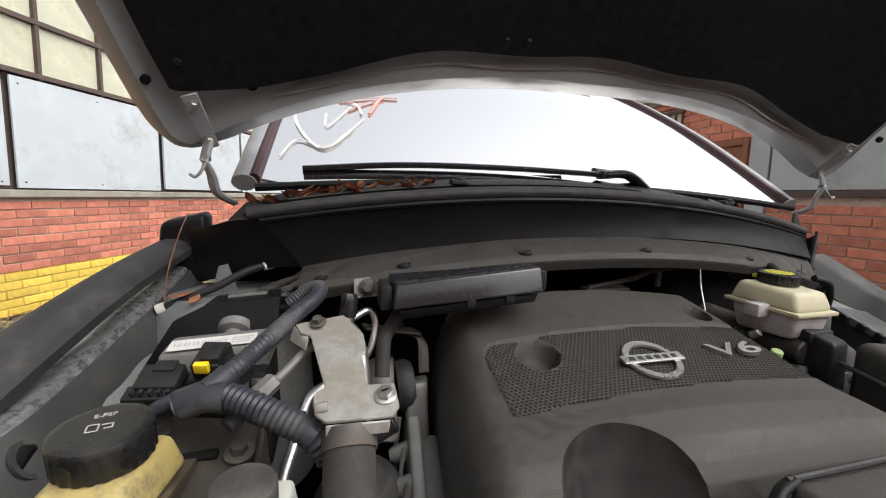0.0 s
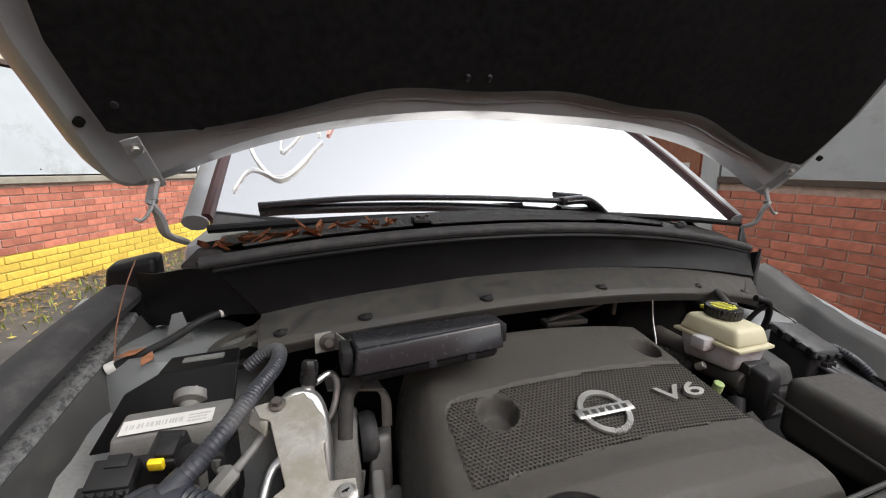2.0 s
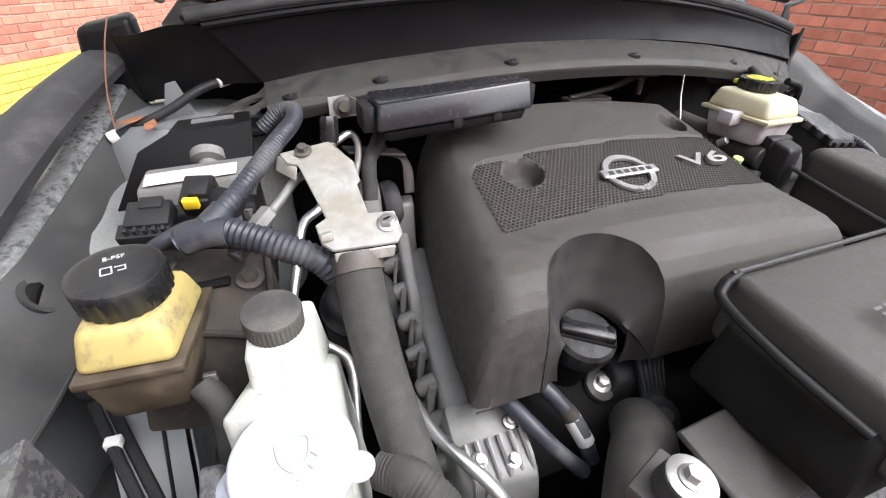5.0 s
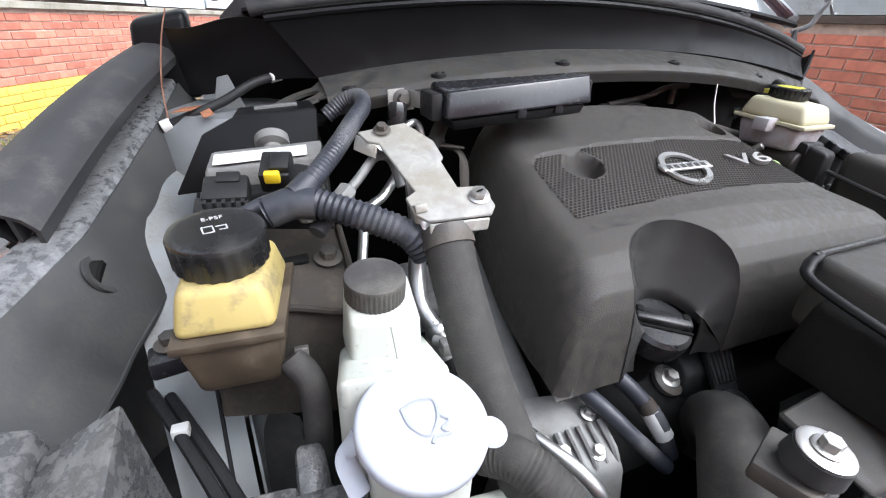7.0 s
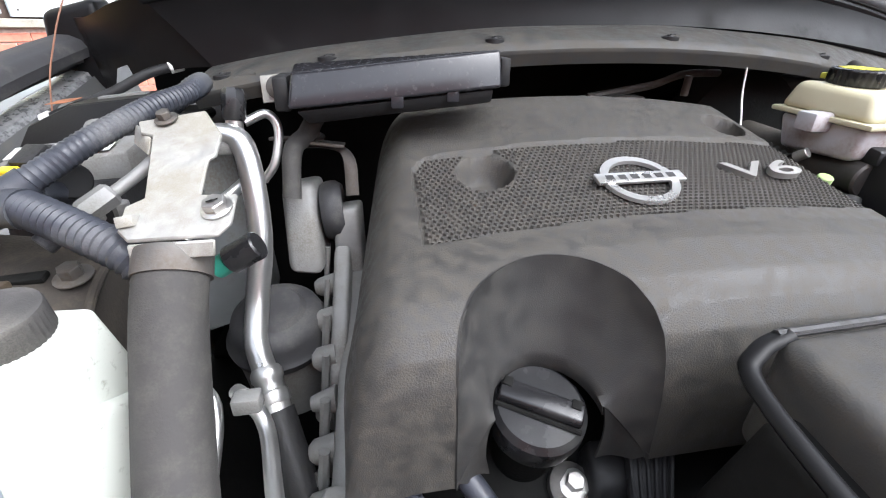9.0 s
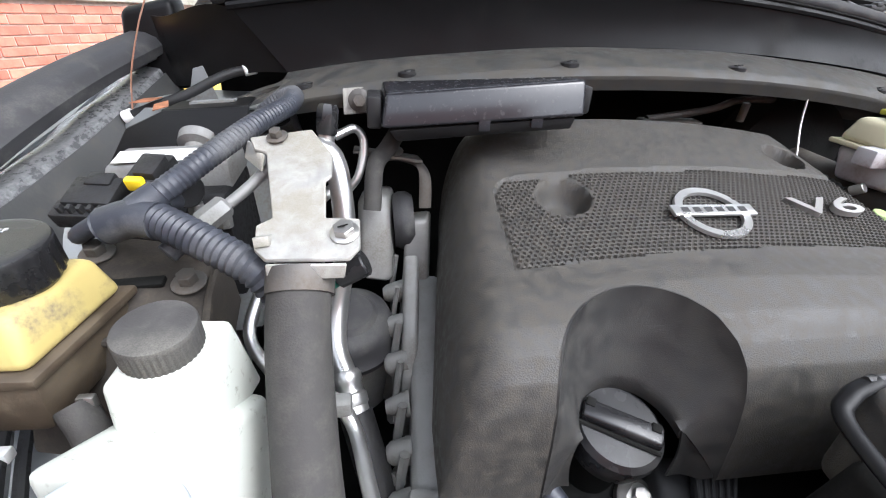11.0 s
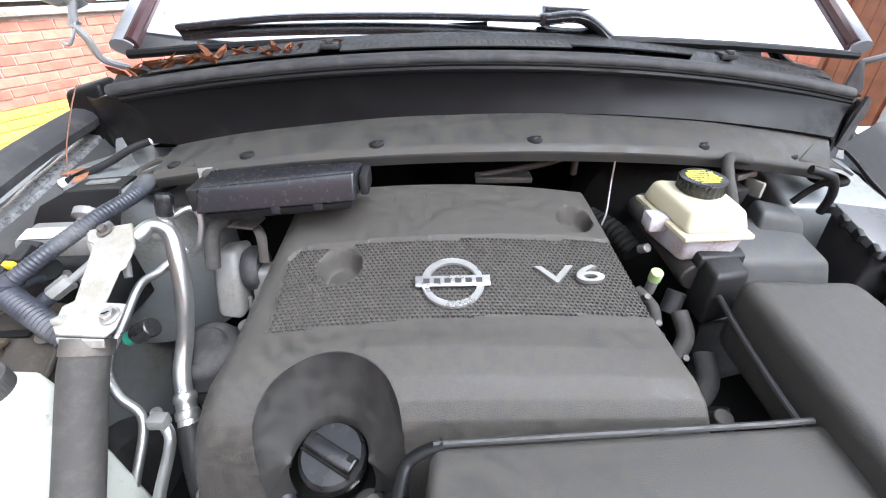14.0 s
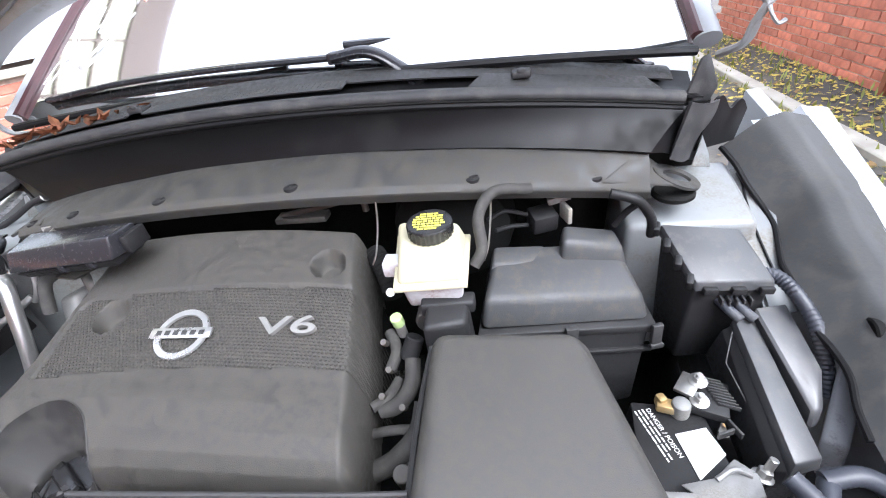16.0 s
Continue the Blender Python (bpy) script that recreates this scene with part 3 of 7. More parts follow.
        for k in range(int((s1 - s0) / 0.09) + 1):
            part("bar", wall(s0 + 0.09 * k - 0.008, s0 + 0.09 * k + 0.008, 1.72, 2.08, 0.008, 0.024), M_FRAME, win)
    kerb = link("kerb", wall(-6.0, 9.0, -0.05, 0.05, 0.62, 0.74, 0.01), M_KERB)
    tagged(kerb, "low pale concrete kerb sunk in leaves", "kerb", kind="structure")


upper_right()
# Unseen upper run of the right wall, added to keep side light out.
rest = link("wall_right_unseen", slab(RIGHT_P, RIGHT_D, RIGHT_N, -11.0, -5.68, 1.20, 2.30, -0.4, -0.012), M_GREYSHEET)
tagged(rest, "unseen run of grey sheeted workshop wall, added to block light", "wall", kind="structure")
# Unseen wall added behind the camera to darken the light from the front.
back = link("wall_back", hexa([(-9, -7.4, -0.2), (3, -7.4, -0.2), (3, -7.0, -0.2), (-9, -7.0, -0.2), (-9, -7.4, 5.5), (3, -7.4, 5.5), (3, -7.0, 5.5), (-9, -7.0, 5.5)], 0), M_BRICK)
tagged(back, "unseen red brick wall behind the camera, added to block light", "wall", kind="structure")


def far_building():
    """A low brick house at the end of the alley."""
    house = thing("brick_building", (5.2, 13.0, 0), "low red brick building with barred windows", "building")
    d, n, p = Vector((0.97, 0.24, 0)).normalized(), Vector((0.24, -0.97, 0)).normalized(), Vector((4.4, 14.0, 0))
    part("wall", slab(p, d, n, 0, 9, 0, 2.7, -5, 0), M_BRICK, house)
    part("cornice", slab(p, d, n, -0.15, 9.2, 2.7, 2.95, -5.1, 0.15, 0.02), M_CONC, house)
    for s in (1.0, 3.4, 5.8):
        z = 0.9
        w = part("window", slab(p, d, n, s, s + 1.3, z, z + 1.3, -0.05, 0.02), M_PANE, house)
        for k in range(6):
            part("bar", slab(p, d, n, s + 0.06 + k * 0.235, s + 0.1 + k * 0.235, z, z + 1.3, 0.02, 0.05), M_FRAME, w)
        part("sill", slab(p, d, n, s - 0.1, s + 1.4, z - 0.08, z, -0.02, 0.1, 0.01), M_CONC, w)


far_building()


def litter():
    rng = random.Random(3)

    def scatter(name, p, d, n, s0, s1, o0, o1, count, size, material, label, upright=False, bias=1.0):
        verts, faces = [], []
        for _ in range(count):
            s, o = rng.uniform(s0, s1), o0 + (o1 - o0) * rng.random() ** bias
            c = p + d * s + n * o + Vector((0, 0, 0.006 + rng.random() * 0.02))
            a, w = rng.uniform(0, 6.28), size * rng.uniform(0.5, 1.3)
            e1 = Vector((math.cos(a), math.sin(a), rng.uniform(-0.3, 0.3))) * w
            e2 = Vector((-math.sin(a), math.cos(a), rng.uniform(-0.3, 0.3))) * w * (0.25 if upright else 0.6)
            if upright:
                e1 = Vector((math.cos(a) * 0.4, math.sin(a) * 0.4, 1.0)) * w
                c.z = e1.z * 0.5 - 0.005
            k = len(verts)
            verts += [tuple(c - e1 / 2), tuple(c + e2 / 2), tuple(c + e1 / 2 + Vector((0, 0, 0.004))), tuple(c - e2 / 2)]
            faces += [(k, k + 1, k + 2), (k, k + 2, k + 3)]
        me = bpy.data.meshes.new(name)
        me.from_pydata(verts, [], faces)
        me.materials.append(material)
        tagged(new(name, me), label, "leaves" if not upright else "grass", kind="stuff")

    scatter("fallen_leaves", LEFT_P, LEFT_D, LEFT_N, -3, 5, 0.0, 0.8, 2600, 0.055, M_LITTER, "dry brown leaves along the foot of the wall", bias=2.0)
    scatter("fallen_leaves", LEFT_P, LEFT_D, LEFT_N, -3, 5, 0.0, 2.0, 500, 0.05, M_YELLEAF, "scattered yellow leaves on wet asphalt", bias=1.5)
    scatter("weeds", LEFT_P, LEFT_D, LEFT_N, -3, 5, 0.2, 1.0, 900, 0.07, M_GRASS, "small green weeds by the wall", True)
    scatter("fallen_leaves", RIGHT_P, RIGHT_D, RIGHT_N, -5, 8, 0.0, 1.0, 4200, 0.05, M_YELLEAF, "thick yellow autumn leaves on the verge", bias=1.2)
    scatter("fallen_leaves", RIGHT_P, RIGHT_D, RIGHT_N, -5, 8, 0.2, 2.2, 1800, 0.055, M_LITTER, "brown leaves on the asphalt edge")
    scatter("grass", RIGHT_P, RIGHT_D, RIGHT_N, -5, 8, 0.0, 0.95, 1500, 0.07, M_GRASS, "rough grass on the verge by the wall", True)


litter()

# ---------- the car's body ----------
car = thing("car", (0.0, 2.4, 0.0), "silver grey off-road car with its hood open", "car")


def quad(c, a, b):
    """A curve c + a x^2 + b x across the car."""
    return lambda x: c + a * x * x + b * x


panel_y, panel_z = quad(1.120, 0.120, 0.045), quad(1.128, -0.145, -0.024)
foot_y, foot_z = quad(1.122, 0.055, -0.008), quad(1.054, -0.158, 0.001)
clip_y, clip_z = quad(1.026, 0.205, 0.055), quad(1.038, -0.19, -0.022)

# lower dusty lip of the cowl with a turned-down front edge
def lip_fn(u, v):
    x = -0.60 + 1.20 * u
    e = max(abs(x) - 0.50, 0) / 0.10
    front = Vector((x, clip_y(x) - 0.017 - 0.004 * e, clip_z(x) - 0.004))
    back = Vector((x, foot_y(x) + 0.012, foot_z(x) + 0.002))
    if v < 0.3:
        k = v / 0.3
        low = front + Vector((0, 0.006, -0.026))
        mid = front + Vector((0, -0.003, -0.008))
        p = low.lerp(mid, k / 0.75) if k < 0.75 else mid.lerp(front + Vector((0, 0.005, 0.002)), (k - 0.75) / 0.25)
        return p
    k = (v - 0.3) / 0.7
    p = (front + Vector((0, 0.005, 0.002))).lerp(back, k)
    p.z += 0.004 * math.sin(math.pi * k) + 0.0015 * math.sin(23 * x) * k * (1 - k) * 4
    return p


lip_bm = sheet(lip_fn, 136, 30, 0)
bmesh.ops.solidify(lip_bm, geom=lip_bm.faces[:], thickness=0.003)
lip = part("cowl_lip", lip_bm, M_LIP, car, "dusty grey plastic cowl lip with push clips and oval holes")


def lip_ear(side):
    """A tapering tongue that ends in a rounded eye with an oval hole."""
    c = Vector((0.655, 1.166, 0.938)) if side > 0 else Vector((-0.632, 1.098, 0.969))
    root = Vector((0.52 * side, clip_y(0.52 * side) - 0.014, clip_z(0.52 * side) - 0.003))
    back = Vector((0.585 * side, foot_y(0.585 * side) + 0.012, foot_z(0.585 * side) - 0.001))
    along = (c - root.lerp(back, 0.5)).normalized()
    em = basis(c, along * side, Vector((0, 1, 0.12)))
    part("lip_ear", ring_mesh(em, 0.050, 0.034, 0.030, 0.0145, 0.005), M_LIP, lip, "flat plastic ear with an oval hole")
    up_ = Vector((0, 0, 1))
    tongue = plate([root, back, em @ Vector((-0.020 * side, 0.030, 0.001)), em @ Vector((-0.042 * side, 0.012, 0.001)), em @ Vector((-0.042 * side, -0.012, 0.001)), em @ Vector((-0.020 * side, -0.030, 0.001))], up_, 0.004, 0.001)
    part("ear_tongue", tongue, M_LIP, lip)
    # Near-black disc below the eye paints the shade seen through its hole.
    part("ear_hole_shade", cyl(c - up_ * 0.035, c - up_ * 0.022, 0.036, segs=24), M_BLOCK, lip)


lip_ear(-1)
lip_ear(1)
for x in (-0.565, -0.432, -0.221, 0.025, 0.315, 0.51):
    at = Vector((x, clip_y(x), clip_z(x) + 0.002))
    part("push_clip", join(lathe(at - Vector((0, 0, 0.004)), at + Vector((0, 0, 0.004)), ((0, 0.012), (0.6, 0.012), (0.8, 0.009), (0.8, 0.005), (1, 0.004)), 20),
                           box(at + Vector((0.004, 0, 0.004)), (0.012, 0.003, 0.002), 0.0005, turn=(0, 0, 30))), M_PLASTIC, lip)


# upright black panel, then the rounded weather seal on its top
def wallpanel_fn(u, v):
    x = (-0.60 + 1.20 * u) * (1 + 0.11 * v)
    return (x, foot_y(x) * (1 - v) + panel_y(x) * v + 0.004 + 0.006 * math.sin(v * math.pi), foot_z(x) * (1 - v) + panel_z(x) * v)


cowl = part("cowl_panel", sheet(wallpanel_fn, 60, 8, 0.006), M_COWL, car, "smooth black plastic cowl panel")
for x in (-0.535, 0.57):
    part("panel_seam", tube([Vector(wallpanel_fn((x + 0.60) / 1.20, v)) + Vector((0, -0.004, 0)) for v in (0.02, 0.5, 0.98)], 0.0014, 6), M_BLOCK, cowl)


def seal_y(x):
    return panel_y(x) + 0.008


def seal_z(x):
    return panel_z(x) + 0.015


part("hood_seal", tube([(x, seal_y(x), seal_z(x)) for x in np.linspace(-0.69, 0.66, 15)], 0.014, 12, 6, flat=0.8), M_RUBBER, car, "grey rubber weather seal")
part("seal_lip", tube([(x, seal_y(x) - 0.008, seal_z(x) - 0.015) for x in np.linspace(-0.67, 0.66, 15)], 0.006, 8, 6), M_COWL, car)
part("seal_groove", tube([(x, seal_y(x) - 0.012, seal_z(x) - 0.008) for x in np.linspace(-0.67, 0.66, 15)], 0.0022, 6, 6), M_BLOCK, car)


# end flaps where the cowl meets the fenders
def end_flap(side):
    u0 = 0.0 if side < 0 else 1.0

    def wrap(u, v):
        a = Vector(wallpanel_fn(u0, v)) + Vector((-0.004 * side, 0.002, 0))
        b = Vector((-0.83 - 0.005 * v, 1.285, 0.955 + 0.105 * v)) if side < 0 else Vector((0.735, 1.285, 0.925 + 0.090 * v))
        q = a.lerp(b, u)
        return (q.x, q.y - 0.012 * math.sin(math.pi * u), q.z + 0.006 * math.sin(2 * math.pi * u))

    part("cowl_end_flap", sheet(wrap, 12, 6, 0.005), M_COWL, car)


end_flap(-1)
end_flap(1)


# soft rubber corner pieces at the right end of the cowl
def fold(u, v):
    low = Vector((0.640, 1.165, 0.975)).lerp(Vector((0.685, 1.20, 0.960)), u)
    high = Vector((0.664, 1.172, 1.066)).lerp(Vector((0.745, 1.27, 1.035)), u)
    q = low.lerp(high, v)
    return (q.x, q.y - 0.016 * math.sin(math.pi * u) + 0.008 * math.sin(2 * math.pi * v) * u, q.z)


part("corner_fold", sheet(fold, 12, 10, 0.006), M_RUBBER, car, "folded rubber corner of the cowl seal")


def gusset(u, v):
    low = Vector((0.700, 1.24, 0.955)).lerp(Vector((0.790, 1.30, 0.945)), u)
    high = Vector((0.735, 1.27, 1.035)).lerp(Vector((0.815, 1.33, 1.000)), u)
    q = low.lerp(high, v)
    return (q.x, q.y, q.z + 0.010 * math.sin(3.2 * math.pi * u) * v)


part("corner_gusset", sheet(gusset, 18, 8, 0.006), M_COWL, car, "ragged black rubber flap over the fender")
part("corner_block", hexa([(-0.880, 1.262, 0.95), (-0.780, 1.255, 0.95), (-0.780, 1.33, 0.95), (-0.880, 1.33, 0.95), (-0.868, 1.268, 1.065), (-0.786, 1.262, 1.085), (-0.786, 1.32, 1.09), (-0.868, 1.32, 1.07)], 0.012, 3), M_COWL, car)
part("corner_fin", plate([(0.675, 1.255, 1.04), (0.725, 1.27, 1.035), (0.735, 1.27, 1.06), (0.715, 1.275, 1.115), (0.70, 1.27, 1.11)], (0, -1, 0.1), 0.008, 0.003), M_RUBBER, car)
part("corner_fin", plate([(-0.70, 1.20, 1.05), (-0.655, 1.185, 1.07), (-0.66, 1.19, 1.105), (-0.70, 1.205, 1.11), (-0.735, 1.215, 1.075)], (0, -1, 0.1), 0.008, 0.003), M_RUBBER, car)
part("apron_tab", plate([(0.695, 1.215, 0.935), (0.735, 1.235, 0.922), (0.732, 1.245, 0.945), (0.712, 1.235, 0.985)], (0.2, -1, 0.4), 0.003, 0.001), M_INNER, car)
part("apron_tab", plate([(-0.765, 1.19, 0.935), (-0.715, 1.185, 0.945), (-0.735, 1.20, 0.995), (-0.752, 1.205, 0.99)], (0.2, -1, 0.4), 0.003, 0.001), M_INNER, car)


# cowl grille tray behind the seal, rising to the windscreen
def base_y(x):
    return seal_y(x) + 0.100


def base_z(x):
    return seal_z(x) + 0.022


part("cowl_tray", sheet(lambda u, v: ((x := -0.70 + 1.40 * u), (seal_y(x) + 0.008) * (1 - v) + base_y(x) * v,
                                      (seal_z(x) + 0.002) * (1 - v) + base_z(x) * v - 0.012 * math.sin(math.pi * v)), 60, 8, 0.004), M_COWL, car)


def grille(x0, x1, name, rows=4):
    n = int((x1 - x0) / 0.0105)
    bms = []

    def at(x, v):
        return Vector((x, (seal_y(x) + 0.014) * (1 - v) + base_y(x) * v, (seal_z(x) + 0.014) * (1 - v) + (base_z(x) + 0.0) * v))

    for k in range(n + 1):
        x = x0 + (x1 - x0) * k / n
        bms.append(tube([at(x, 0.12), at(x, 0.3), at(x, 0.5)], 0.0027, 4, 2))
    for r in range(rows + 1):
        v = 0.12 + 0.38 * r / rows
        bms.append(tube([at(x0 + (x1 - x0) * k / 6, v) for k in range(7)], 0.0027, 4, 2))
    part(name, join(*bms), M_RLINER, car, "grey plastic intake mesh", smooth=False)


grille(-0.625, -0.325, "cowl_grille")
grille(-0.285, 0.10, "cowl_grille")
# smooth rear band of the cowl between the mesh and the glass
part("cowl_band", sheet(lambda u, v: ((x := -0.67 + 1.33 * u), seal_y(x) + 0.056 + 0.048 * v, seal_z(x) + 0.016 + 0.012 * v + 0.004 * math.sin(math.pi * v)), 60, 4, 0.003), M_DUCT, car)
for x in (-0.305, 0.40):
    zt = seal_z(x) + 0.022
    part("washer_nozzle", join(box((x, seal_y(x) + 0.045, zt), (0.032, 0.03, 0.012), 0.004), box((x, seal_y(x) + 0.036, zt + 0.006), (0.014, 0.014, 0.008), 0.003)), M_DUCT, car)
part("cowl_cover_plate", hexa([(0.305, 1.165, 1.120), (0.645, 1.225, 1.062), (0.615, 1.265, 1.082), (0.335, 1.205, 1.132), (0.309, 1.168, 1.130), (0.640, 1.227, 1.072), (0.610, 1.262, 1.094), (0.335, 1.200, 1.144)], 0.004), M_DUCT, car, "dusty black cover plate over the wiper drive")


# windscreen, header and pillars
def screen_fn(u, v):
    x = (-0.69 + 1.38 * u) * (1 - 0.11 * v)
    flat = 0.45
    return (x, base_y(0) + (base_y(x) - base_y(0)) * flat + 0.88 * v, base_z(0) + (base_z(x) - base_z(0)) * flat - 0.004 + 0.50 * v + 0.035 * math.sin(math.pi * v))


part("windscreen", sheet(screen_fn, 30, 20, 0.005), M_GLASS, car, "windscreen reflecting the white sky, with marker scribbles")
part("screen_seal", tube([Vector(screen_fn(u, 0.0)) + Vector((0, -0.004, 0.0)) for u in np.linspace(0, 1, 13)], 0.008, 8, 5), M_COWL, car)
for side, u in ((-1, 0.0), (1, 1.0)):
    pts = [Vector(screen_fn(u, v)) + Vector((0.028 * side, 0.0, -0.01)) for v in (0.03, 0.18, 0.4, 0.7, 1.0)]
    part("pillar", tube(pts, 0.024, 12, 6, flat=0.8), M_PAINT, car, "silver windscreen pillar")
    part("pillar_trim", tube([p + Vector((-0.020 * side, -0.004, 0.010)) for p in pts], 0.011, 8, 6), M_TRIM, car)
part("roof", sheet(lambda u, v: ((-0.62 + 1.24 * u), 2.13 + 1.6 * v, 1.70 + 0.05 * math.sin(math.pi * u) + 0.04 * math.sin(math.pi * v)), 16, 12, 0.01), M_PAINT, car)
part("cabin_shell", hexa([(-0.86, 1.55, 0.35), (0.86, 1.55, 0.35), (0.86, 3.7, 0.35), (-0.86, 3.7, 0.35), (-0.82, 1.62, 1.05), (0.82, 1.62, 1.05), (0.82, 3.7, 1.05), (-0.82, 3.7, 1.05)], 0.03), M_PAINT, car)
part("dashboard", hexa([(-0.66, 1.42, 1.02), (0.66, 1.42, 1.02), (0.66, 1.9, 1.02), (-0.66, 1.9, 1.02), (-0.64, 1.46, 1.13), (0.64, 1.46, 1.13), (0.64, 1.9, 1.16), (-0.64, 1.9, 1.16)], 0.03), M_COWL, car)
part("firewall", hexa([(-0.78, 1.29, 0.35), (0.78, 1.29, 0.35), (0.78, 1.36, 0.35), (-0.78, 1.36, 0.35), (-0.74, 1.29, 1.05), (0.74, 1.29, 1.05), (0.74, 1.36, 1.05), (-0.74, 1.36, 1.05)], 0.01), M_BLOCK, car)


# marker strokes on the glass, and red strokes that paint a brick wall's reflection
def on_glass(u, v, lift=0.0045):
    a = Vector(screen_fn(u, v))
    return a + Vector((0, -0.53, 0.85)) * lift


loop = [on_glass(0.085 + 0.055 * math.cos(a) + 0.012 * math.sin(2 * a), 0.26 + 0.13 * math.sin(a)) for a in np.linspace(0.3, 6.0, 18)]
part("marker_scribble", tube(loop, 0.004, 5, 4, flat=0.35), M_CHALK, car, "white looping marker scribble")
part("marker_scribble", tube([on_glass(0.08, 0.30), on_glass(0.085, 0.23), on_glass(0.125, 0.34)], 0.003, 5, 4, flat=0.35), M_CHALK, car)
part("marker_scribble", tube([on_glass(0.02, 0.10), on_glass(0.04, 0.17), on_glass(0.09, 0.14), on_glass(0.15, 0.27)], 0.003, 5, 4, flat=0.35), M_CHALK, car)
# Red strokes stand in for the red building mirrored in the glass.
for a, b, r in (((0.10, 0.38), (0.22, 0.41), 0.004), ((0.16, 0.30), (0.19, 0.42), 0.005), ((0.12, 0.32), (0.19, 0.40), 0.004)):
    part("reflection_stroke", tube([on_glass(*a), on_glass((a[0] + b[0]) / 2, (a[1] + b[1]) / 2 + 0.01), on_glass(*b)], r, 6, 5, flat=0.3), M_REDREFLECTION, car)


# wipers
def wiper(tip, joint, foot, pivot):
    w = part("wiper", tube([tip, Vector(tip).lerp(Vector(joint), 0.3) + Vector((0, 0, 0.012)), Vector(tip).lerp(Vector(joint), 0.65) + Vector((0, 0.0, 0.010)), joint], 0.011, 8, 8, flat=0.6), M_GLOSSBLK, car, "black windscreen wiper")
    part("blade", tube([Vector(tip) + Vector((0.0, 0.006, -0.006)), Vector(tip).lerp(Vector(joint), 0.5) + Vector((0, 0.012, -0.014)), Vector(tip).lerp(Vector(joint), 0.85) + Vector((0, 0.012, -0.012))], 0.009, 6, 8, flat=1.2), M_COWL, w)
    part("arm", tube([joint, Vector(joint).lerp(Vector(foot), 0.45) + Vector((0.012, 0, 0.016)), foot, pivot], 0.019, 10, 8, flat=0.55), M_GLOSSBLK, w)
    part("arm_clip", box(joint, (0.02, 0.03, 0.02), 0.004), M_GLOSSBLK, w)
    part("pivot_cap", cyl(Vector(pivot) + Vector((0, 0, -0.02)), Vector(pivot) + Vector((0, 0, 0.012)), 0.014), M_COWL, w)


wiper((-0.605, 1.272, 1.178), (0.069, 1.242, 1.190), (0.19, 1.240, 1.158), (0.222, 1.222, 1.130))
wiper((0.075, 1.290, 1.203), (0.52, 1.365, 1.132), (0.60, 1.35, 1.108), (0.63, 1.33, 1.085))


# open hood
HA = radians(57)


def hood_edge(x):
    q = (min(abs(x), 0.84) / 0.84) ** 2.6
    return Vector((x, 1.222 + 0.095 * q, 1.356 - 0.178 * q))


def hood_pt(x, v, lift=0.0):
    e = hood_edge(x)
    return e + Vector((0, -math.cos(HA), math.sin(HA))) * v + Vector((0, -math.sin(HA), -math.cos(HA))) * lift


def hood_half(v):
    """Half width of the hood at a distance from its rear edge."""
    q = min(v / 0.12, 1.0)
    return (0.745 + 0.15 * math.sqrt(max(1 - (1 - q) ** 2, 0))) + 0.05 * min(max(v - 0.1, 0) / 0.2, 1) - 0.15 * max(v - 0.4, 0) ** 2


HL = 1.0
hood = part("hood", sheet(lambda u, v: hood_pt((2 * u - 1) * hood_half(v * HL), v * HL, -0.03 - 0.02 * math.sin(math.pi * u)), 40, 24, 0.002), M_PAINT, car, "open silver grey hood")


def hood_in(u, v):
    """Pressed inner panel: a raised rim, a valley, and an inner field."""
    d = v * HL
    hw = hood_half(d)
    x = (2 * u - 1) * hw
    edge = min(hw - abs(x), d, 0.3)
    lift = -0.022 + 0.03 * min(edge / 0.03, 1) - 0.016 * min(max((edge - 0.045) / 0.02, 0), 1) + 0.012 * min(max((edge - 0.085) / 0.02, 0), 1)
    wave = 0.0035 * math.cos(x * 17) * max(0, 1 - abs(d - 0.06) / 0.05)
    return hood_pt(x, d, lift + wave)


part("inner_panel", sheet(hood_in, 90, 60, 0.0015), M_HOODIN, hood, "grey painted inner hood pressing")


def liner_fn(u, v):
    d0, d1 = 0.085, 0.95
    d = d0 + (d1 - d0) * v * v
    hw = (hood_half(d) - 0.085) * min(1, 0.80 + 0.20 * math.sqrt(min((d - d0) / 0.06, 1)))
    x = (2 * u - 1) * hw
    return hood_pt(x, d + 0.006 * math.cos(x * 17) * (1 - v), 0.016 + 0.006 * math.sin(9 * x) * math.sin(7 * d))


part("insulation", sheet(liner_fn, 50, 40, 0.008), M_FELT, hood, "black felt hood insulation")
nrm = Vector((0, -math.sin(HA), -math.cos(HA)))
for x in (-0.80, 0.80):
    at = hood_pt(x, 0.185, 0.012)
    part("liner_clip", lathe(at, at + nrm * 0.012, ((0, 0.017), (0.5, 0.017), (0.6, 0.012), (0.6, 0.006), (1, 0.005)), 20), M_PLASTIC, hood)
for x in (-0.18, 0.18):
    at = hood_pt(x, 0.32, 0.020)
    part("liner_clip", lathe(at, at + nrm * 0.010, ((0, 0.016), (0.5, 0.016), (0.6, 0.011), (1, 0.008)), 20), M_PLASTIC, hood)
for x, d, r in ((-0.86, 0.17, 0.008), (-0.69, 0.095, 0.012), (0.71, 0.105, 0.009), (0.91, 0.17, 0.008)):
    at = hood_pt(x, d, 0.002)
    # Solid dark disc in place of a hole, its shade as colour.
    part("drain_hole_shade", cyl(at, at + nrm * 0.010, r, segs=20), M_BLOCK, hood)
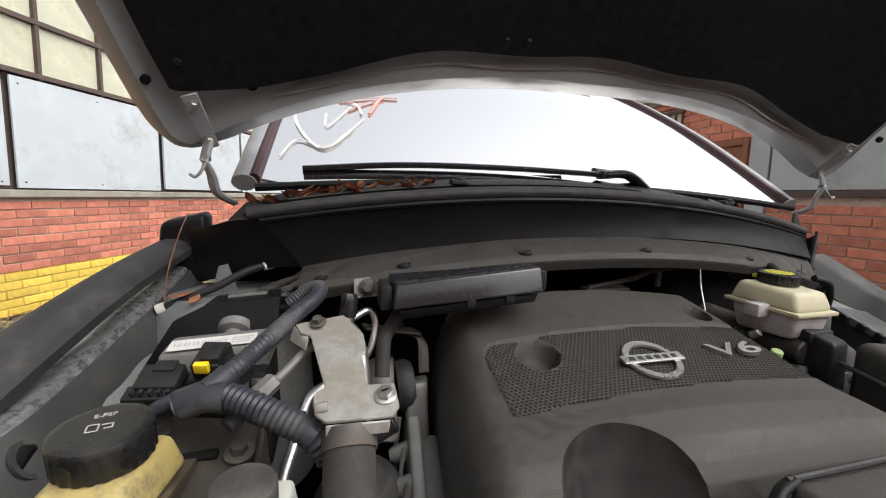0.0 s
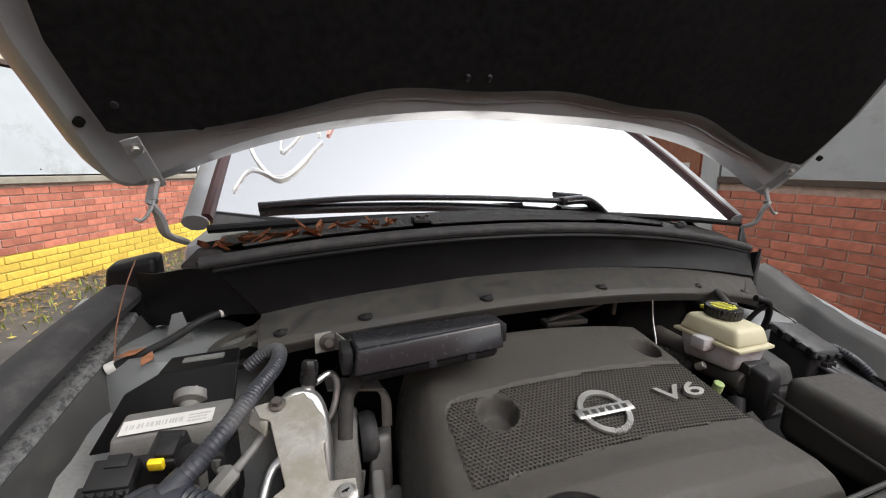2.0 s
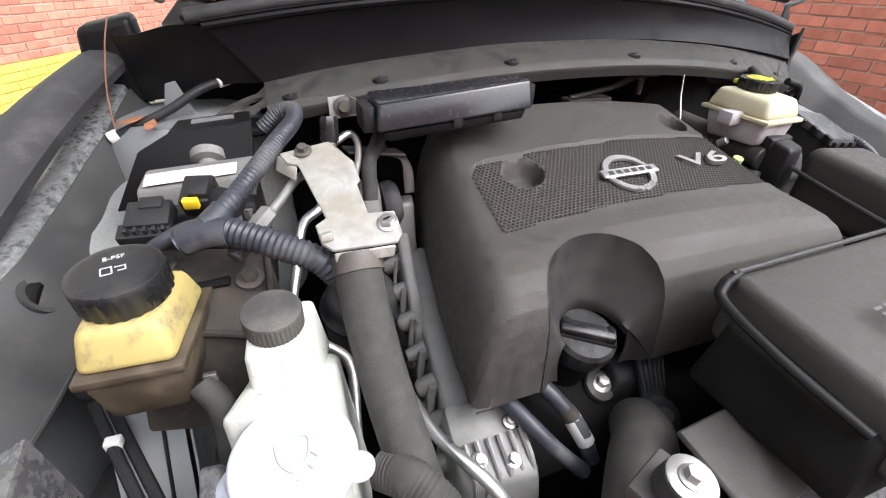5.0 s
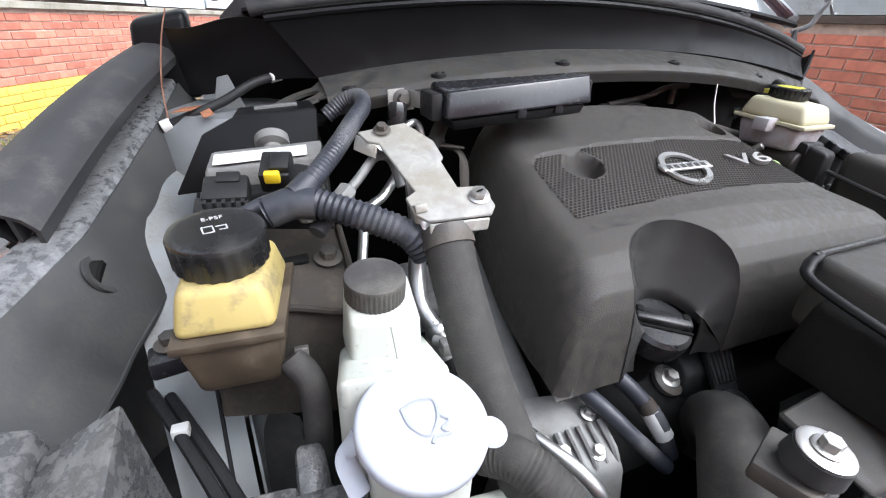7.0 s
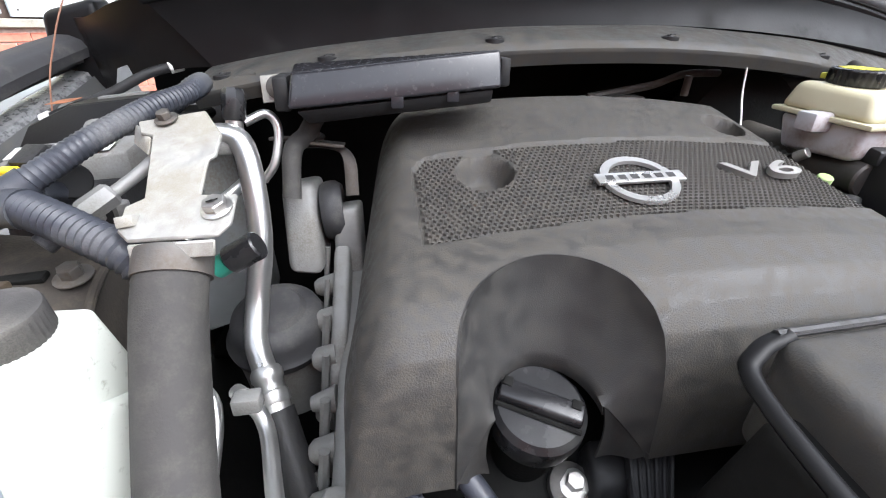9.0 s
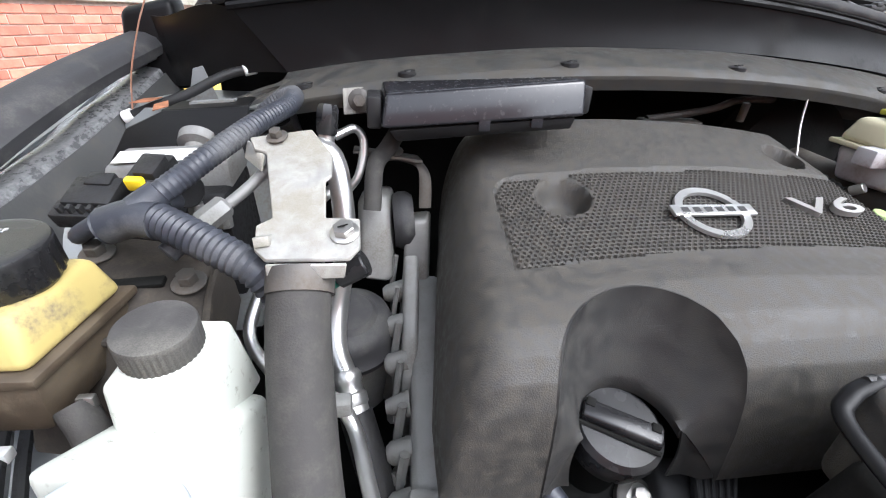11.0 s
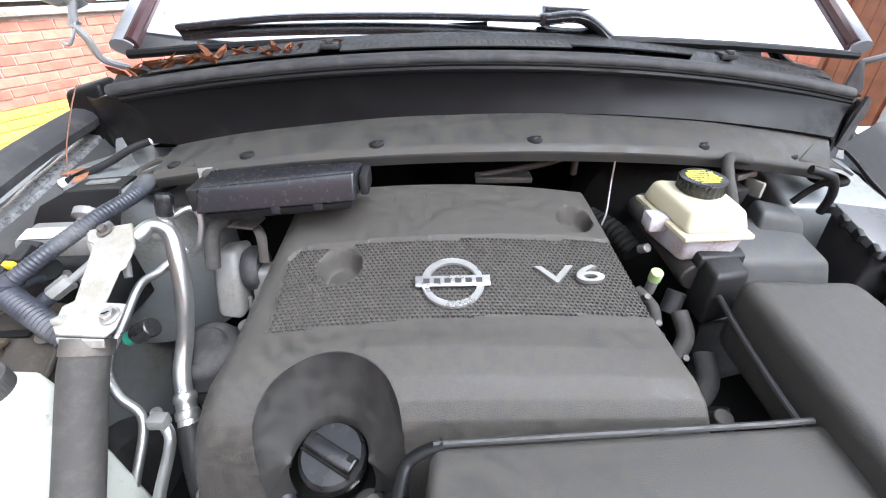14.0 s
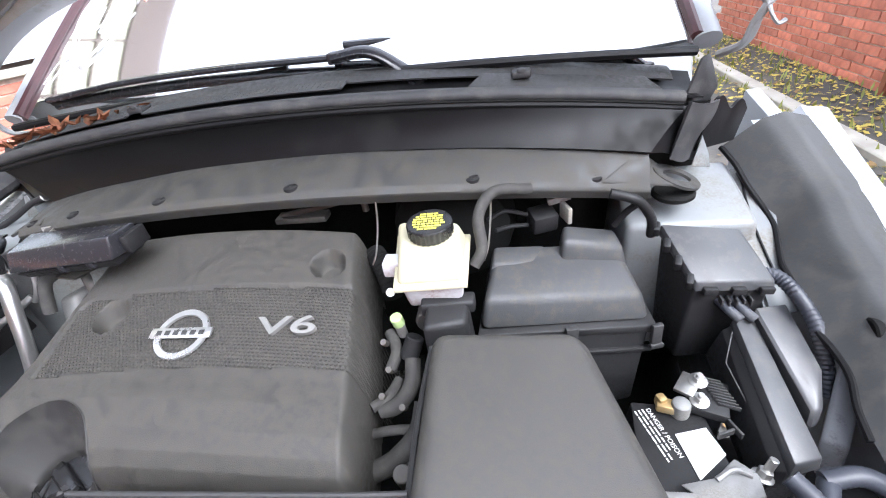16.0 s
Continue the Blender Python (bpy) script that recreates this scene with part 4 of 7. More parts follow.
for x in (-0.20, 0.27):
    for dx in (-0.022, 0.022):
        at = hood_pt(x + dx, 0.102, 0.014)
        part("liner_hook", box(at, (0.010, 0.024, 0.016), 0.003, turn=(-33, 0, 0)), M_PLASTIC, hood)
crease = [hood_pt(x, 0.055 + 0.006 * math.cos(x * 17) + 0.02 * max(abs(x) - 0.5, 0), 0.006) for x in np.linspace(-0.66, 0.66, 40)]
part("pressed_crease", tube(crease, 0.004, 8, 2, flat=0.6), M_HOODIN, hood)


def hinge(side):
    a, b = Vector((0.786 * side, 1.213, 1.279)), Vector((0.776 * side, 1.268, 1.226))
    n = Vector((-0.35 * side, -0.78, -0.5)).normalized()
    along = (b - a).normalized()
    across = n.cross(along)
    top = plate([a - along * 0.022 - across * 0.014, a - along * 0.022 + across * 0.014, b + along * 0.02 + across * 0.014, b + along * 0.02 - across * 0.014], n, 0.004, 0.0015)
    h = part("hood_hinge", top, M_HOODIN, car, "grey steel hood hinge")
    arm = tube([b + n * 0.005, b + Vector((0.004 * side, -0.012, -0.04)), Vector((0.772 * side, 1.262, 1.16)), Vector((0.765 * side, 1.272, 1.125)), Vector((0.74 * side, 1.30, 1.105))], 0.012, 8, 6, flat=0.55)
    part("arm", arm, M_HOODIN, h)
    hook = tube([b + Vector((0.0, -0.012, -0.03)), b + Vector((0.006 * side, -0.022, -0.055)), b + Vector((0.018 * side, -0.026, -0.072)), b + Vector((0.028 * side, -0.026, -0.068))], 0.005, 8, 6, flat=0.6)
    part("stop_hook", hook, M_HOODIN, h)
    for c in (a, b):
        part("bolt", bolt(c + n * 0.004, n, 0.0075), M_STEEL, h)


hinge(-1)
hinge(1)


# fenders, rubber seals, liners, inner aprons
def fender(side):
    wide = 0.918 if side < 0 else 0.942
    low = -0.085 if side < 0 else -0.075
    rows = ((1.42, 1.062), (1.25, 1.032), (1.05, 0.982), (0.85, 0.915), (0.65, 0.85), (0.48, 0.80))
    if side > 0:
        rows = ((1.38, 1.045), (1.25, 0.995), (1.05, 0.930), (0.85, 0.875), (0.65, 0.82), (0.48, 0.78))

    def top(v):
        k = v * (len(rows) - 1)
        i = min(int(k), len(rows) - 2)
        return Vector(rows[i]).lerp(Vector(rows[i + 1]), k - i)

    def flare(y):
        return 0.032 * min(max((1.15 - y) / 0.3, 0), 1) if side < 0 else 0.0

    def outer(u, v):
        q = top(v)
        return (side * (wide + flare(q.x) + 0.045 * min(u * 3, 1) + 0.012 * u), q.x, q.y + low - 0.02 * u - 0.45 * max(u - 0.33, 0))

    part("fender", sheet(outer, 12, 24, 0.002), M_PAINT, car, "silver grey fender")

    def flange(u, v):
        q = top(v)
        return (side * (wide + flare(q.x) - (0.045 if side < 0 else 0.085) * u), q.x, q.y + low - 0.022 * min(u * 4, 1))

    part("fender_flange", sheet(flange, 6, 24, 0.002), M_PAINT, car)

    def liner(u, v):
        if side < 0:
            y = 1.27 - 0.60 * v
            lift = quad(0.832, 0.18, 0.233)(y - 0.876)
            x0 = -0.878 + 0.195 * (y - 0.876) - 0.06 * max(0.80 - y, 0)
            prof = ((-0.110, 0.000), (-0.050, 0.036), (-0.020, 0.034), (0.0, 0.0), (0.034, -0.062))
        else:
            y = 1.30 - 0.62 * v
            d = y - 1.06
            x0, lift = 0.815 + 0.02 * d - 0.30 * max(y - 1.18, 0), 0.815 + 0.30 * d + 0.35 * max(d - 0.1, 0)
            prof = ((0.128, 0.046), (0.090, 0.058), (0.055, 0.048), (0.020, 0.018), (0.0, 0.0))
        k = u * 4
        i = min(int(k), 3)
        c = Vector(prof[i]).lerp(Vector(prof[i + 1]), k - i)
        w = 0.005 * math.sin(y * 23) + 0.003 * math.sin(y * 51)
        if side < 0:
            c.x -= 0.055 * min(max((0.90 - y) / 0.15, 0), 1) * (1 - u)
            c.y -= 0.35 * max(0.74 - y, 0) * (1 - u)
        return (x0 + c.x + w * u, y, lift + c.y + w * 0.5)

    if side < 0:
        # Paler shoulder carries mud and painted sky sheen; the face is plain grey.
        part("liner_shoulder", sheet(lambda u, v: liner(0.56 * u, v), 10, 40, 0.004), M_LINER, car, "mud-splashed shoulder of the fender liner, sky sheen in its colour")
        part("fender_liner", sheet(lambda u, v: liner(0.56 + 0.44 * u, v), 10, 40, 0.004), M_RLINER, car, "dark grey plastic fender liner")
        part("liner_rim", tube([Vector(liner(1.0, v)) + Vector((0.002, 0, -0.002)) for v in np.linspace(0, 1, 16)], 0.004, 8, 4), M_RLINER, car)
    else:
        part("fender_liner", sheet(liner, 16, 40, 0.004), M_RLINER, car, "plain grey plastic fender liner")
        part("liner_rim", tube([Vector(liner(1.0, v)) + Vector((-0.002, 0, -0.002)) for v in np.linspace(0, 0.8, 14)], 0.005, 8, 4), M_COWL, car)

    def apron(u, v):
        """Silver shelf that drops towards the front, beside the liner."""
        y = 1.30 - (0.72 if side < 0 else 0.30) * v
        if side < 0:
            z = 0.915 - 0.30 * max(1.20 - y, 0) - 0.45 * max(0.98 - y, 0)
            xo, xi = -0.865 + 0.12 * max(y - 1.0, 0) + 0.24 * max(0.92 - y, 0), -0.765 + 0.13 * max(0.85 - y, 0)
        else:
            z = 0.898 - 0.45 * max(1.24 - y, 0) - 0.2 * max(1.0 - y, 0)
            xo, xi = 0.848, 0.775 - 0.03 * max(1.1 - y, 0)
        return (xo + (xi - xo) * u, y, z - 0.02 * u - 0.004 * math.sin(math.pi * u))

    part("inner_apron", sheet(apron, 14, 30, 0.003), M_INNER, car, "bare silver grey inner fender apron")
    part("apron_joint", tube([Vector(apron(0.55 + 0.2 * math.sin(v * 3), v)) + Vector((0, 0, 0.002)) for v in np.linspace(0.08, 0.85, 14)], 0.0022, 6, 4), M_COWL, car, "dark bead of seam sealer")

    def inner_wall(u, v):
        a = Vector(apron(1.0, v))
        return (a.x - side * (0.005 + 0.02 * u), a.y, a.z - 0.45 * u)

    part("inner_wall", sheet(inner_wall, 8, 20, 0.003), M_INNER, car)
    if side < 0:
        t = lathe((-0.73, 1.20, 0.60), (-0.73, 1.20, 0.945), ((0, 0.15), (0.75, 0.14), (0.93, 0.125), (1.0, 0.10)), 40)
    else:
        t = hexa([(0.56, 1.10, 0.60), (0.80, 1.10, 0.60), (0.80, 1.32, 0.60), (0.56, 1.32, 0.60), (0.575, 1.135, 0.865), (0.79, 1.13, 0.862), (0.79, 1.30, 0.905), (0.575, 1.30, 0.905)], 0.012, 3)
    part("strut_tower", t, M_INNER, car, "silver grey strut tower")


fender(-1)
fender(1)


def fender_seal(side):
    base = thing("rubber_seal_strip", (side * 0.885, 0.88, 0.88), "flat grey rubber seal strip along the fender", "seal")
    a, b = Vector((-0.838, 1.285, 1.035)), Vector((-0.950, 0.880, 0.905))
    along = (b - a).normalized()
    out = along.cross(Vector((0, 0, 1))).normalized()
    out = out if out.x < 0 else -out
    up = out.cross(along)
    up = up if up.z > 0 else -up

    def skin(u, v):
        """Crowned top whose two edges roll down."""
        prof = ((0.030, -0.030), (0.034, -0.014), (0.030, 0.000), (0.012, 0.006), (-0.010, 0.004), (-0.028, -0.004), (-0.036, -0.016), (-0.034, -0.030))
        k = u * (len(prof) - 1)
        i = min(int(k), len(prof) - 2)
        w, h = Vector(prof[i]).lerp(Vector(prof[i + 1]), k - i)
        c = a.lerp(b, v) + up * (0.012 * math.sin(math.pi * v))
        s_ = 0.88 + 0.30 * v
        return c + out * (-w * s_) * -1 + up * h * s_

    part("strip", sheet(skin, 21, 40, 0.005), M_RUBBER, base)
    part("lip", sheet(lambda u, v: a.lerp(b, v) + out * (-0.020 + 0.004 * u) + up * (-0.004 - 0.030 * u + 0.012 * math.sin(math.pi * v)), 4, 20, 0.004), M_RUBBER, base)
    part("clip_foot", sheet(lambda u, v: a.lerp(b, v) + out * (0.004 + 0.012 * math.sin(6 * u)) + up * (-0.006 - 0.034 * u + 0.012 * math.sin(math.pi * v)), 6, 20, 0.004), M_COWL, base)


fender_seal(-1)
# Liner holes are near-black plugs that paint the dark inside.
part("liner_hole_shade", lathe((-0.900, 0.876, 0.836), (-0.8705, 0.874, 0.830), ((0, 0.015), (0.9, 0.016), (1, 0.013)), 24), M_BLOCK, car)
part("hole_rim", ring_mesh(basis((-0.8735, 0.875, 0.830), (0, 1, 0.25), (-0.45, -0.1, 0.88)), 0.021, 0.024, 0.015, 0.017, 0.004), M_RLINER, car)
hb = cyl((0.90, 0.93, 0.80), (0.852, 0.93, 0.80), 0.020)
part("liner_hole_shade", hb, M_BLOCK, car)
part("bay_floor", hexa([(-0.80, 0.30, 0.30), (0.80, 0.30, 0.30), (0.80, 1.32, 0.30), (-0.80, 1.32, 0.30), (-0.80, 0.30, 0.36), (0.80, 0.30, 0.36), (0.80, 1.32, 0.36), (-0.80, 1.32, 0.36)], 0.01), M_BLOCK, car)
part("front_panel", hexa([(-0.95, 0.05, 0.25), (0.95, 0.05, 0.25), (0.95, 0.38, 0.30), (-0.95, 0.38, 0.30), (-0.92, 0.16, 0.60), (0.92, 0.16, 0.60), (0.92, 0.42, 0.66), (-0.92, 0.42, 0.66)], 0.03), M_PLASTIC, car)
for side in (-1, 1):
    part("side_skin", hexa([(side * 0.93, 0.2, 0.35), (side * 0.97, 0.2, 0.35), (side * 0.97, 1.6, 0.35), (side * 0.93, 1.6, 0.35), (side * 0.93, 0.42, 0.74), (side * 0.965, 0.42, 0.74), (side * 0.968, 1.6, 0.95), (side * 0.93, 1.6, 0.95)], 0.01), M_PAINT, car)
for sx in (-0.8, 0.8):
    w = part("wheel", lathe((sx - 0.12, 0.75, 0.29), (sx + 0.12, 0.75, 0.29), ((0, 0.19), (0.08, 0.27), (0.2, 0.29), (0.8, 0.29), (0.92, 0.27), (1, 0.19)), 32), M_RUBBER, car)
    part("wheel", lathe((sx - 0.12, 3.5, 0.32), (sx + 0.12, 3.5, 0.32), ((0, 0.21), (0.08, 0.30), (0.2, 0.32), (0.8, 0.32), (0.92, 0.30), (1, 0.21)), 32), M_RUBBER, car)


def box_on(m, x, y, w, h, t=0.0004):
    """A thin raised bar lying on a plane."""
    return hexa([m @ Vector(p) for p in ((x - w / 2, y - h / 2, 0), (x + w / 2, y - h / 2, 0), (x + w / 2, y + h / 2, 0), (x - w / 2, y + h / 2, 0), (x - w / 2, y - h / 2, t), (x + w / 2, y - h / 2, t), (x + w / 2, y + h / 2, t), (x - w / 2, y + h / 2, t))], 0)


# ---------- engine and its cover ----------
eng = thing("engine", (-0.12, 0.85, 0.36), "dirty dark engine block under a plastic cover", "engine")
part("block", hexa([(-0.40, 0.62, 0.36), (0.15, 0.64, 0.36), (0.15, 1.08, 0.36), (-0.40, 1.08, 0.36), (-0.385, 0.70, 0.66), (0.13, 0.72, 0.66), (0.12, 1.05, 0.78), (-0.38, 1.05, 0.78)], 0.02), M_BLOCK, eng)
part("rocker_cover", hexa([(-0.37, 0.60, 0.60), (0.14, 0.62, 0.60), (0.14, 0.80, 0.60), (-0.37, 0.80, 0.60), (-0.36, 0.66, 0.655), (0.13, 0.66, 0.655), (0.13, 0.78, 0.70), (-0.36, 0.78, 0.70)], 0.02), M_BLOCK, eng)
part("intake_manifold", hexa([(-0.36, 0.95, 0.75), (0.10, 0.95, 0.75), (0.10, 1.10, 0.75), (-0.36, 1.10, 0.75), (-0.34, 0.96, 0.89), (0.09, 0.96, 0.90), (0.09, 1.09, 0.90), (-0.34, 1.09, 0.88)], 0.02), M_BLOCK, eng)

ARCH = Vector((-0.252, 0.652))
ARCH_R = 0.084


def cover_left(y):
    return -0.425 + 0.045 * max(0, (y - 0.72) / 0.33)


def cover_right(y):
    return 0.188 - 0.062 * max(0, (y - 0.68) / 0.36)


PROFILE = ((0.652, 0.715), (0.656, 0.780), (0.661, 0.812), (0.670, 0.834), (0.684, 0.848), (0.705, 0.858), (0.77, 0.868), (0.80, 0.876), (0.91, 0.912), (1.0, 0.941), (1.04, 0.952))


def profile_z(y):
    for (a, za), (b, zb) in zip(PROFILE, PROFILE[1:]):
        if y <= b:
            return za + (zb - za) * (y - a) / (b - a)
    return PROFILE[-1][1]


def cover_z(x, y):
    l, r = cover_left(y), cover_right(y)
    c, h = (l + r) / 2, (r - l) / 2
    z = profile_z(y) + 0.020 * (1 - ((x - c) / h) ** 2) * min(max((y - 0.66) / 0.08, 0), 1)
    el, er = x - l, r - x
    soft = 0.060
    if el < soft:
        z -= 0.13 * (1 - math.sqrt(max(1 - (1 - el / soft) ** 2.4, 0)))
    if er < 0.02:
        z -= 0.06 * (1 - er / 0.02) ** 2
    eb = 1.04 - y
    if eb < 0.02:
        z -= 0.03 * (1 - eb / 0.02) ** 2
    return max(z, 0.712 + 0.02 * min(max((y - 0.65) / 0.1, 0), 1))


def recess(x, y):
    """Panel field with rounded corners, slightly sunk."""
    l, r = -0.345, cover_right(y) - 0.012
    f0 = 0.772 + 0.022 * (x + 0.342) / 0.51
    b0 = 0.905 + 0.016 * (x + 0.34) / 0.49
    inside = min(x - l, y - f0, b0 - y)
    corner = math.hypot(max(0.03 - (x - l), 0), max(0.03 - (b0 - y), 0)) < 0.03
    return inside > 0 and corner


def build_cover():
    cover = thing("engine_cover", (-0.12, 0.84, 0.74), "dusty black plastic engine cover with a textured panel", "engine cover")
    nx, ny = 210, 150
    bm = bmesh.new()
    grid = []
    for i in range(nx + 1):
        col = []
        for j in range(ny + 1):
            y = 0.652 + (0.034 * j / 26 if j < 26 else 0.034 + 0.354 * (j - 26) / (ny - 26))
            l, r = cover_left(y), cover_right(y)
            x = l + (r - l) * i / nx
            z = cover_z(x, y)
            if recess(x, y):
                z -= 0.0036 + (0 if recess(x - 0.005, y) and recess(x, y + 0.005) and recess(x, y - 0.005) else 0.002)
            for cx, cy, cr in ((-0.266, 0.872, 0.031), (0.084, 0.958, 0.028)):
                e = math.hypot(x - cx, (y - cy) * 1.05) / cr
                if e < 1:
                    z -= 0.030 * min((1 - e) / 0.25, 1) ** 0.8
            col.append(bm.verts.new((x, y, z)))
        grid.append(col)
    for i in range(nx):
        for j in range(ny):
            q = (grid[i][j], grid[i + 1][j], grid[i + 1][j + 1], grid[i][j + 1])
            c = sum((v.co for v in q), Vector()) / 4
            if math.hypot(c.x - ARCH.x, c.y - ARCH.y) < ARCH_R:
                continue
            bm.faces.new(q)
    for v in [v for v in bm.verts if not v.link_faces]:
        bm.verts.remove(v)
    # a clean round edge to the arch
    for v in bm.verts:
        d = Vector((v.co.x - ARCH.x, v.co.y - ARCH.y))
        if v.is_boundary and d.length < ARCH_R + 0.005 and v.co.y > ARCH.y + 0.0005:
            d *= ARCH_R / d.length
            v.co = (ARCH.x + d.x, ARCH.y + d.y, cover_z(ARCH.x + d.x, ARCH.y + d.y))
    bowl = bmesh.new()
    rings = []
    for k in range(73):
        a = math.pi * k / 72
        top = Vector((ARCH.x + (ARCH_R + 0.0012) * math.cos(a), ARCH.y + (ARCH_R + 0.0012) * math.sin(a), 0))
        top.z = cover_z(top.x, top.y) + 0.0004
        low = Vector((-0.258 + 0.0475 * math.cos(a), 0.667 + 0.0475 * math.sin(a), 0.772 + 0.016 * math.sin(a)))
        line = [top, Vector((top.x, top.y, top.z - 0.003)).lerp(low, 0.02)]
        for m in range(1, 11):
            q = m / 10
            p = top.lerp(low, q)
            p.z = top.z - 0.004 + (low.z - top.z + 0.004) * q ** 0.72
            line.append(p)
        line.append(low + Vector((0.003 * math.cos(a), 0.003 * math.sin(a), -0.012)))
        rings.append([bowl.verts.new(p) for p in line])
    for p, q in zip(rings, rings[1:]):
        for m in range(len(p) - 1):
            bowl.faces.new((p[m], q[m], q[m + 1], p[m + 1]))
    # legs that run down from the arch on both sides of the filler hole
    for sd in (-1, 1):
        legs = []
        for k in range(9):
            v = k / 8
            ex = ARCH.x + (ARCH_R + 0.0012) * sd - (0.010 * v * sd)
            out = Vector((ex, 0.6515 + 0.006 * v, cover_z(ARCH.x + ARCH_R * sd, 0.6525) * (1 - v) + 0.712 * v))
            inn = Vector((-0.258 + (0.0475 + 0.004 * math.sin(math.pi * v)) * sd, 0.667 - 0.004 * v, 0.772 - 0.058 * v))
            legs.append([bowl.verts.new(out.lerp(inn, m / 4) + Vector((0, 0.004 * math.sin(math.pi * m / 4), 0))) for m in range(5)])
        for p, q in zip(legs, legs[1:]):
            for m in range(4):
                bowl.faces.new((p[m], q[m], q[m + 1], p[m + 1]))
    bmesh.ops.recalc_face_normals(bowl, faces=bowl.faces)
    bmesh.ops.solidify(bowl, geom=bowl.faces[:], thickness=0.002)
    part("filler_recess", bowl, M_COVER_SHADE, cover, "dusty black recess round the filler cap, shade in its colour", angle=60)
    # skirts on the left and right sides and the front
    for idx, dx in ((0, 0.004), (nx, -0.004)):
        prev = None
        for j in range(ny + 1):
            v = grid[idx][j]
            if not v.is_valid:
                continue
            low = bm.verts.new((v.co.x + dx, v.co.y, min(0.715, v.co.z - 0.004) if idx == 0 else v.co.z - 0.10))
            if prev:
                bm.faces.new((prev[0], v, low, prev[1]))
            prev = (v, low)
    bmesh.ops.recalc_face_normals(bm, faces=bm.faces)
    if sum(f_.normal.z for f_ in bm.faces) < 0:
        bmesh.ops.reverse_faces(bm, faces=bm.faces)
    bmesh.ops.solidify(bm, geom=bm.faces[:], thickness=0.003)
    shell = part("shell", bm, M_COVER, cover, angle=50)
    # raised pads of the textured field
    verts, faces = [], []
    row = 0
    y = 0.776
    while y < 0.925:
        x = -0.343 + (0.00325 if row % 2 else 0)
        while x < 0.18:
            ok = recess(x, y) and recess(x - 0.003, y) and recess(x + 0.003, y + 0.002) and recess(x, y - 0.002)
            for cx, cy, cr in ((-0.266, 0.872, 0.034), (0.084, 0.958, 0.031)):
                ok = ok and math.hypot(x - cx, y - cy) > cr
            if ok:
                k = len(verts)
                for dx, dy, up in ((0, -0.0022, 0), (0.0027, 0, 0), (0, 0.0022, 0), (-0.0027, 0, 0), (0, -0.0016, 1), (0.0021, 0, 1), (0, 0.0016, 1), (-0.0021, 0, 1)):
                    verts.append((x + dx, y + dy, cover_z(x + dx, y + dy) - 0.0042 + 0.0030 * up))
                faces += [(k + 4, k + 5, k + 6, k + 7), (k, k + 1, k + 5, k + 4), (k + 1, k + 2, k + 6, k + 5), (k + 2, k + 3, k + 7, k + 6), (k + 3, k, k + 4, k + 7)]
            x += 0.0065
        y += 0.0050
        row += 1
    me = bpy.data.meshes.new("textured_field")
    me.from_pydata(verts, [], faces)
    me.materials.append(M_COVER)
    ob = new("textured_field", me)
    ob.parent = cover
    ob.location = -PLACE[cover.name]
    ob["kind"] = "stuff"

    # round badge: ring with a bar across, and V6 letters
    def surf(x, y, lift):
        return Vector((x, y, cover_z(x, y) + lift))

    bx, by = -0.109, 0.8325
    nrm = (surf(bx + 0.02, by, 0) - surf(bx - 0.02, by, 0)).cross(surf(bx, by + 0.02, 0) - surf(bx, by - 0.02, 0)).normalized()
    m = basis(surf(bx, by, 0.0), (1, 0.02, 0.0), surf(bx, by + 0.02, 0) - surf(bx, by - 0.02, 0))
    badge = part("badge_ring", ring_mesh(m, 0.0425, 0.0405, 0.0325, 0.0305, 0.004), M_CHROME, cover, "satin chrome ring badge with a cross bar")
    bar = [m @ Vector(p) for p in ((-0.050, -0.0075, 0.0015), (0.050, -0.0075, 0.0015), (0.050, 0.0075, 0.0015), (-0.050, 0.0075, 0.0015),
                                   (-0.050, -0.0085, 0.006), (0.050, -0.0085, 0.006), (0.050, 0.0085, 0.006), (-0.050, 0.0085, 0.006))]
    part("badge_bar", hexa(bar, 0.001), M_CHROME, badge)
    bars(m @ Matrix.Translation((0, 0, 0.006)), [(-0.035 + 0.0140 * k, 0, 0.0085) for k in range(6)], M_DUCT, "badge_mark", badge, h=0.0075, thick=0.0004)
    vm = basis(surf(0.053, 0.846, 0.003), (1, 0.02, 0), surf(0.05, 0.87, 0) - surf(0.05, 0.84, 0))
    lettering("V6", vm @ Matrix.Diagonal((2.15, 1, 1, 1)), 0.040, M_BADGE, "letters", cover, "dark chrome V6 letters", 0.0035, 0.0004)
    return cover


build_cover()

# oil filler cap inside the arch, with its neighbours
oc = Vector((-0.2595, 0.690, 0.736))
oil = thing("oil_filler_cap", oc, "round dark oil filler cap with a grip bar", "cap")
ot = Vector((-0.01, -0.30, 0.95)).normalized()
part("cap", lathe(oc, oc + ot * 0.032, ((0, 0.040), (0.55, 0.042), (0.85, 0.041), (1, 0.036)), 40), M_CAPBLK, oil)
part("filler_neck", lathe(oc - ot * 0.075, oc, ((0, 0.030), (0.9, 0.030), (1, 0.036)), 28), M_BLOCK, oil)
om = basis(oc + ot * 0.032, (0.86, -0.48, -0.12), (0.45, 0.84, 0.27))
part("grip", hexa([om @ Vector(p) for p in ((-0.036, -0.011, 0), (0.036, -0.011, 0), (0.036, 0.011, 0), (-0.036, 0.011, 0), (-0.035, -0.009, 0.010), (0.035, -0.009, 0.010), (0.035, 0.009, 0.010), (-0.035, 0.009, 0.010))], 0.003), M_CAPBLK, oil)
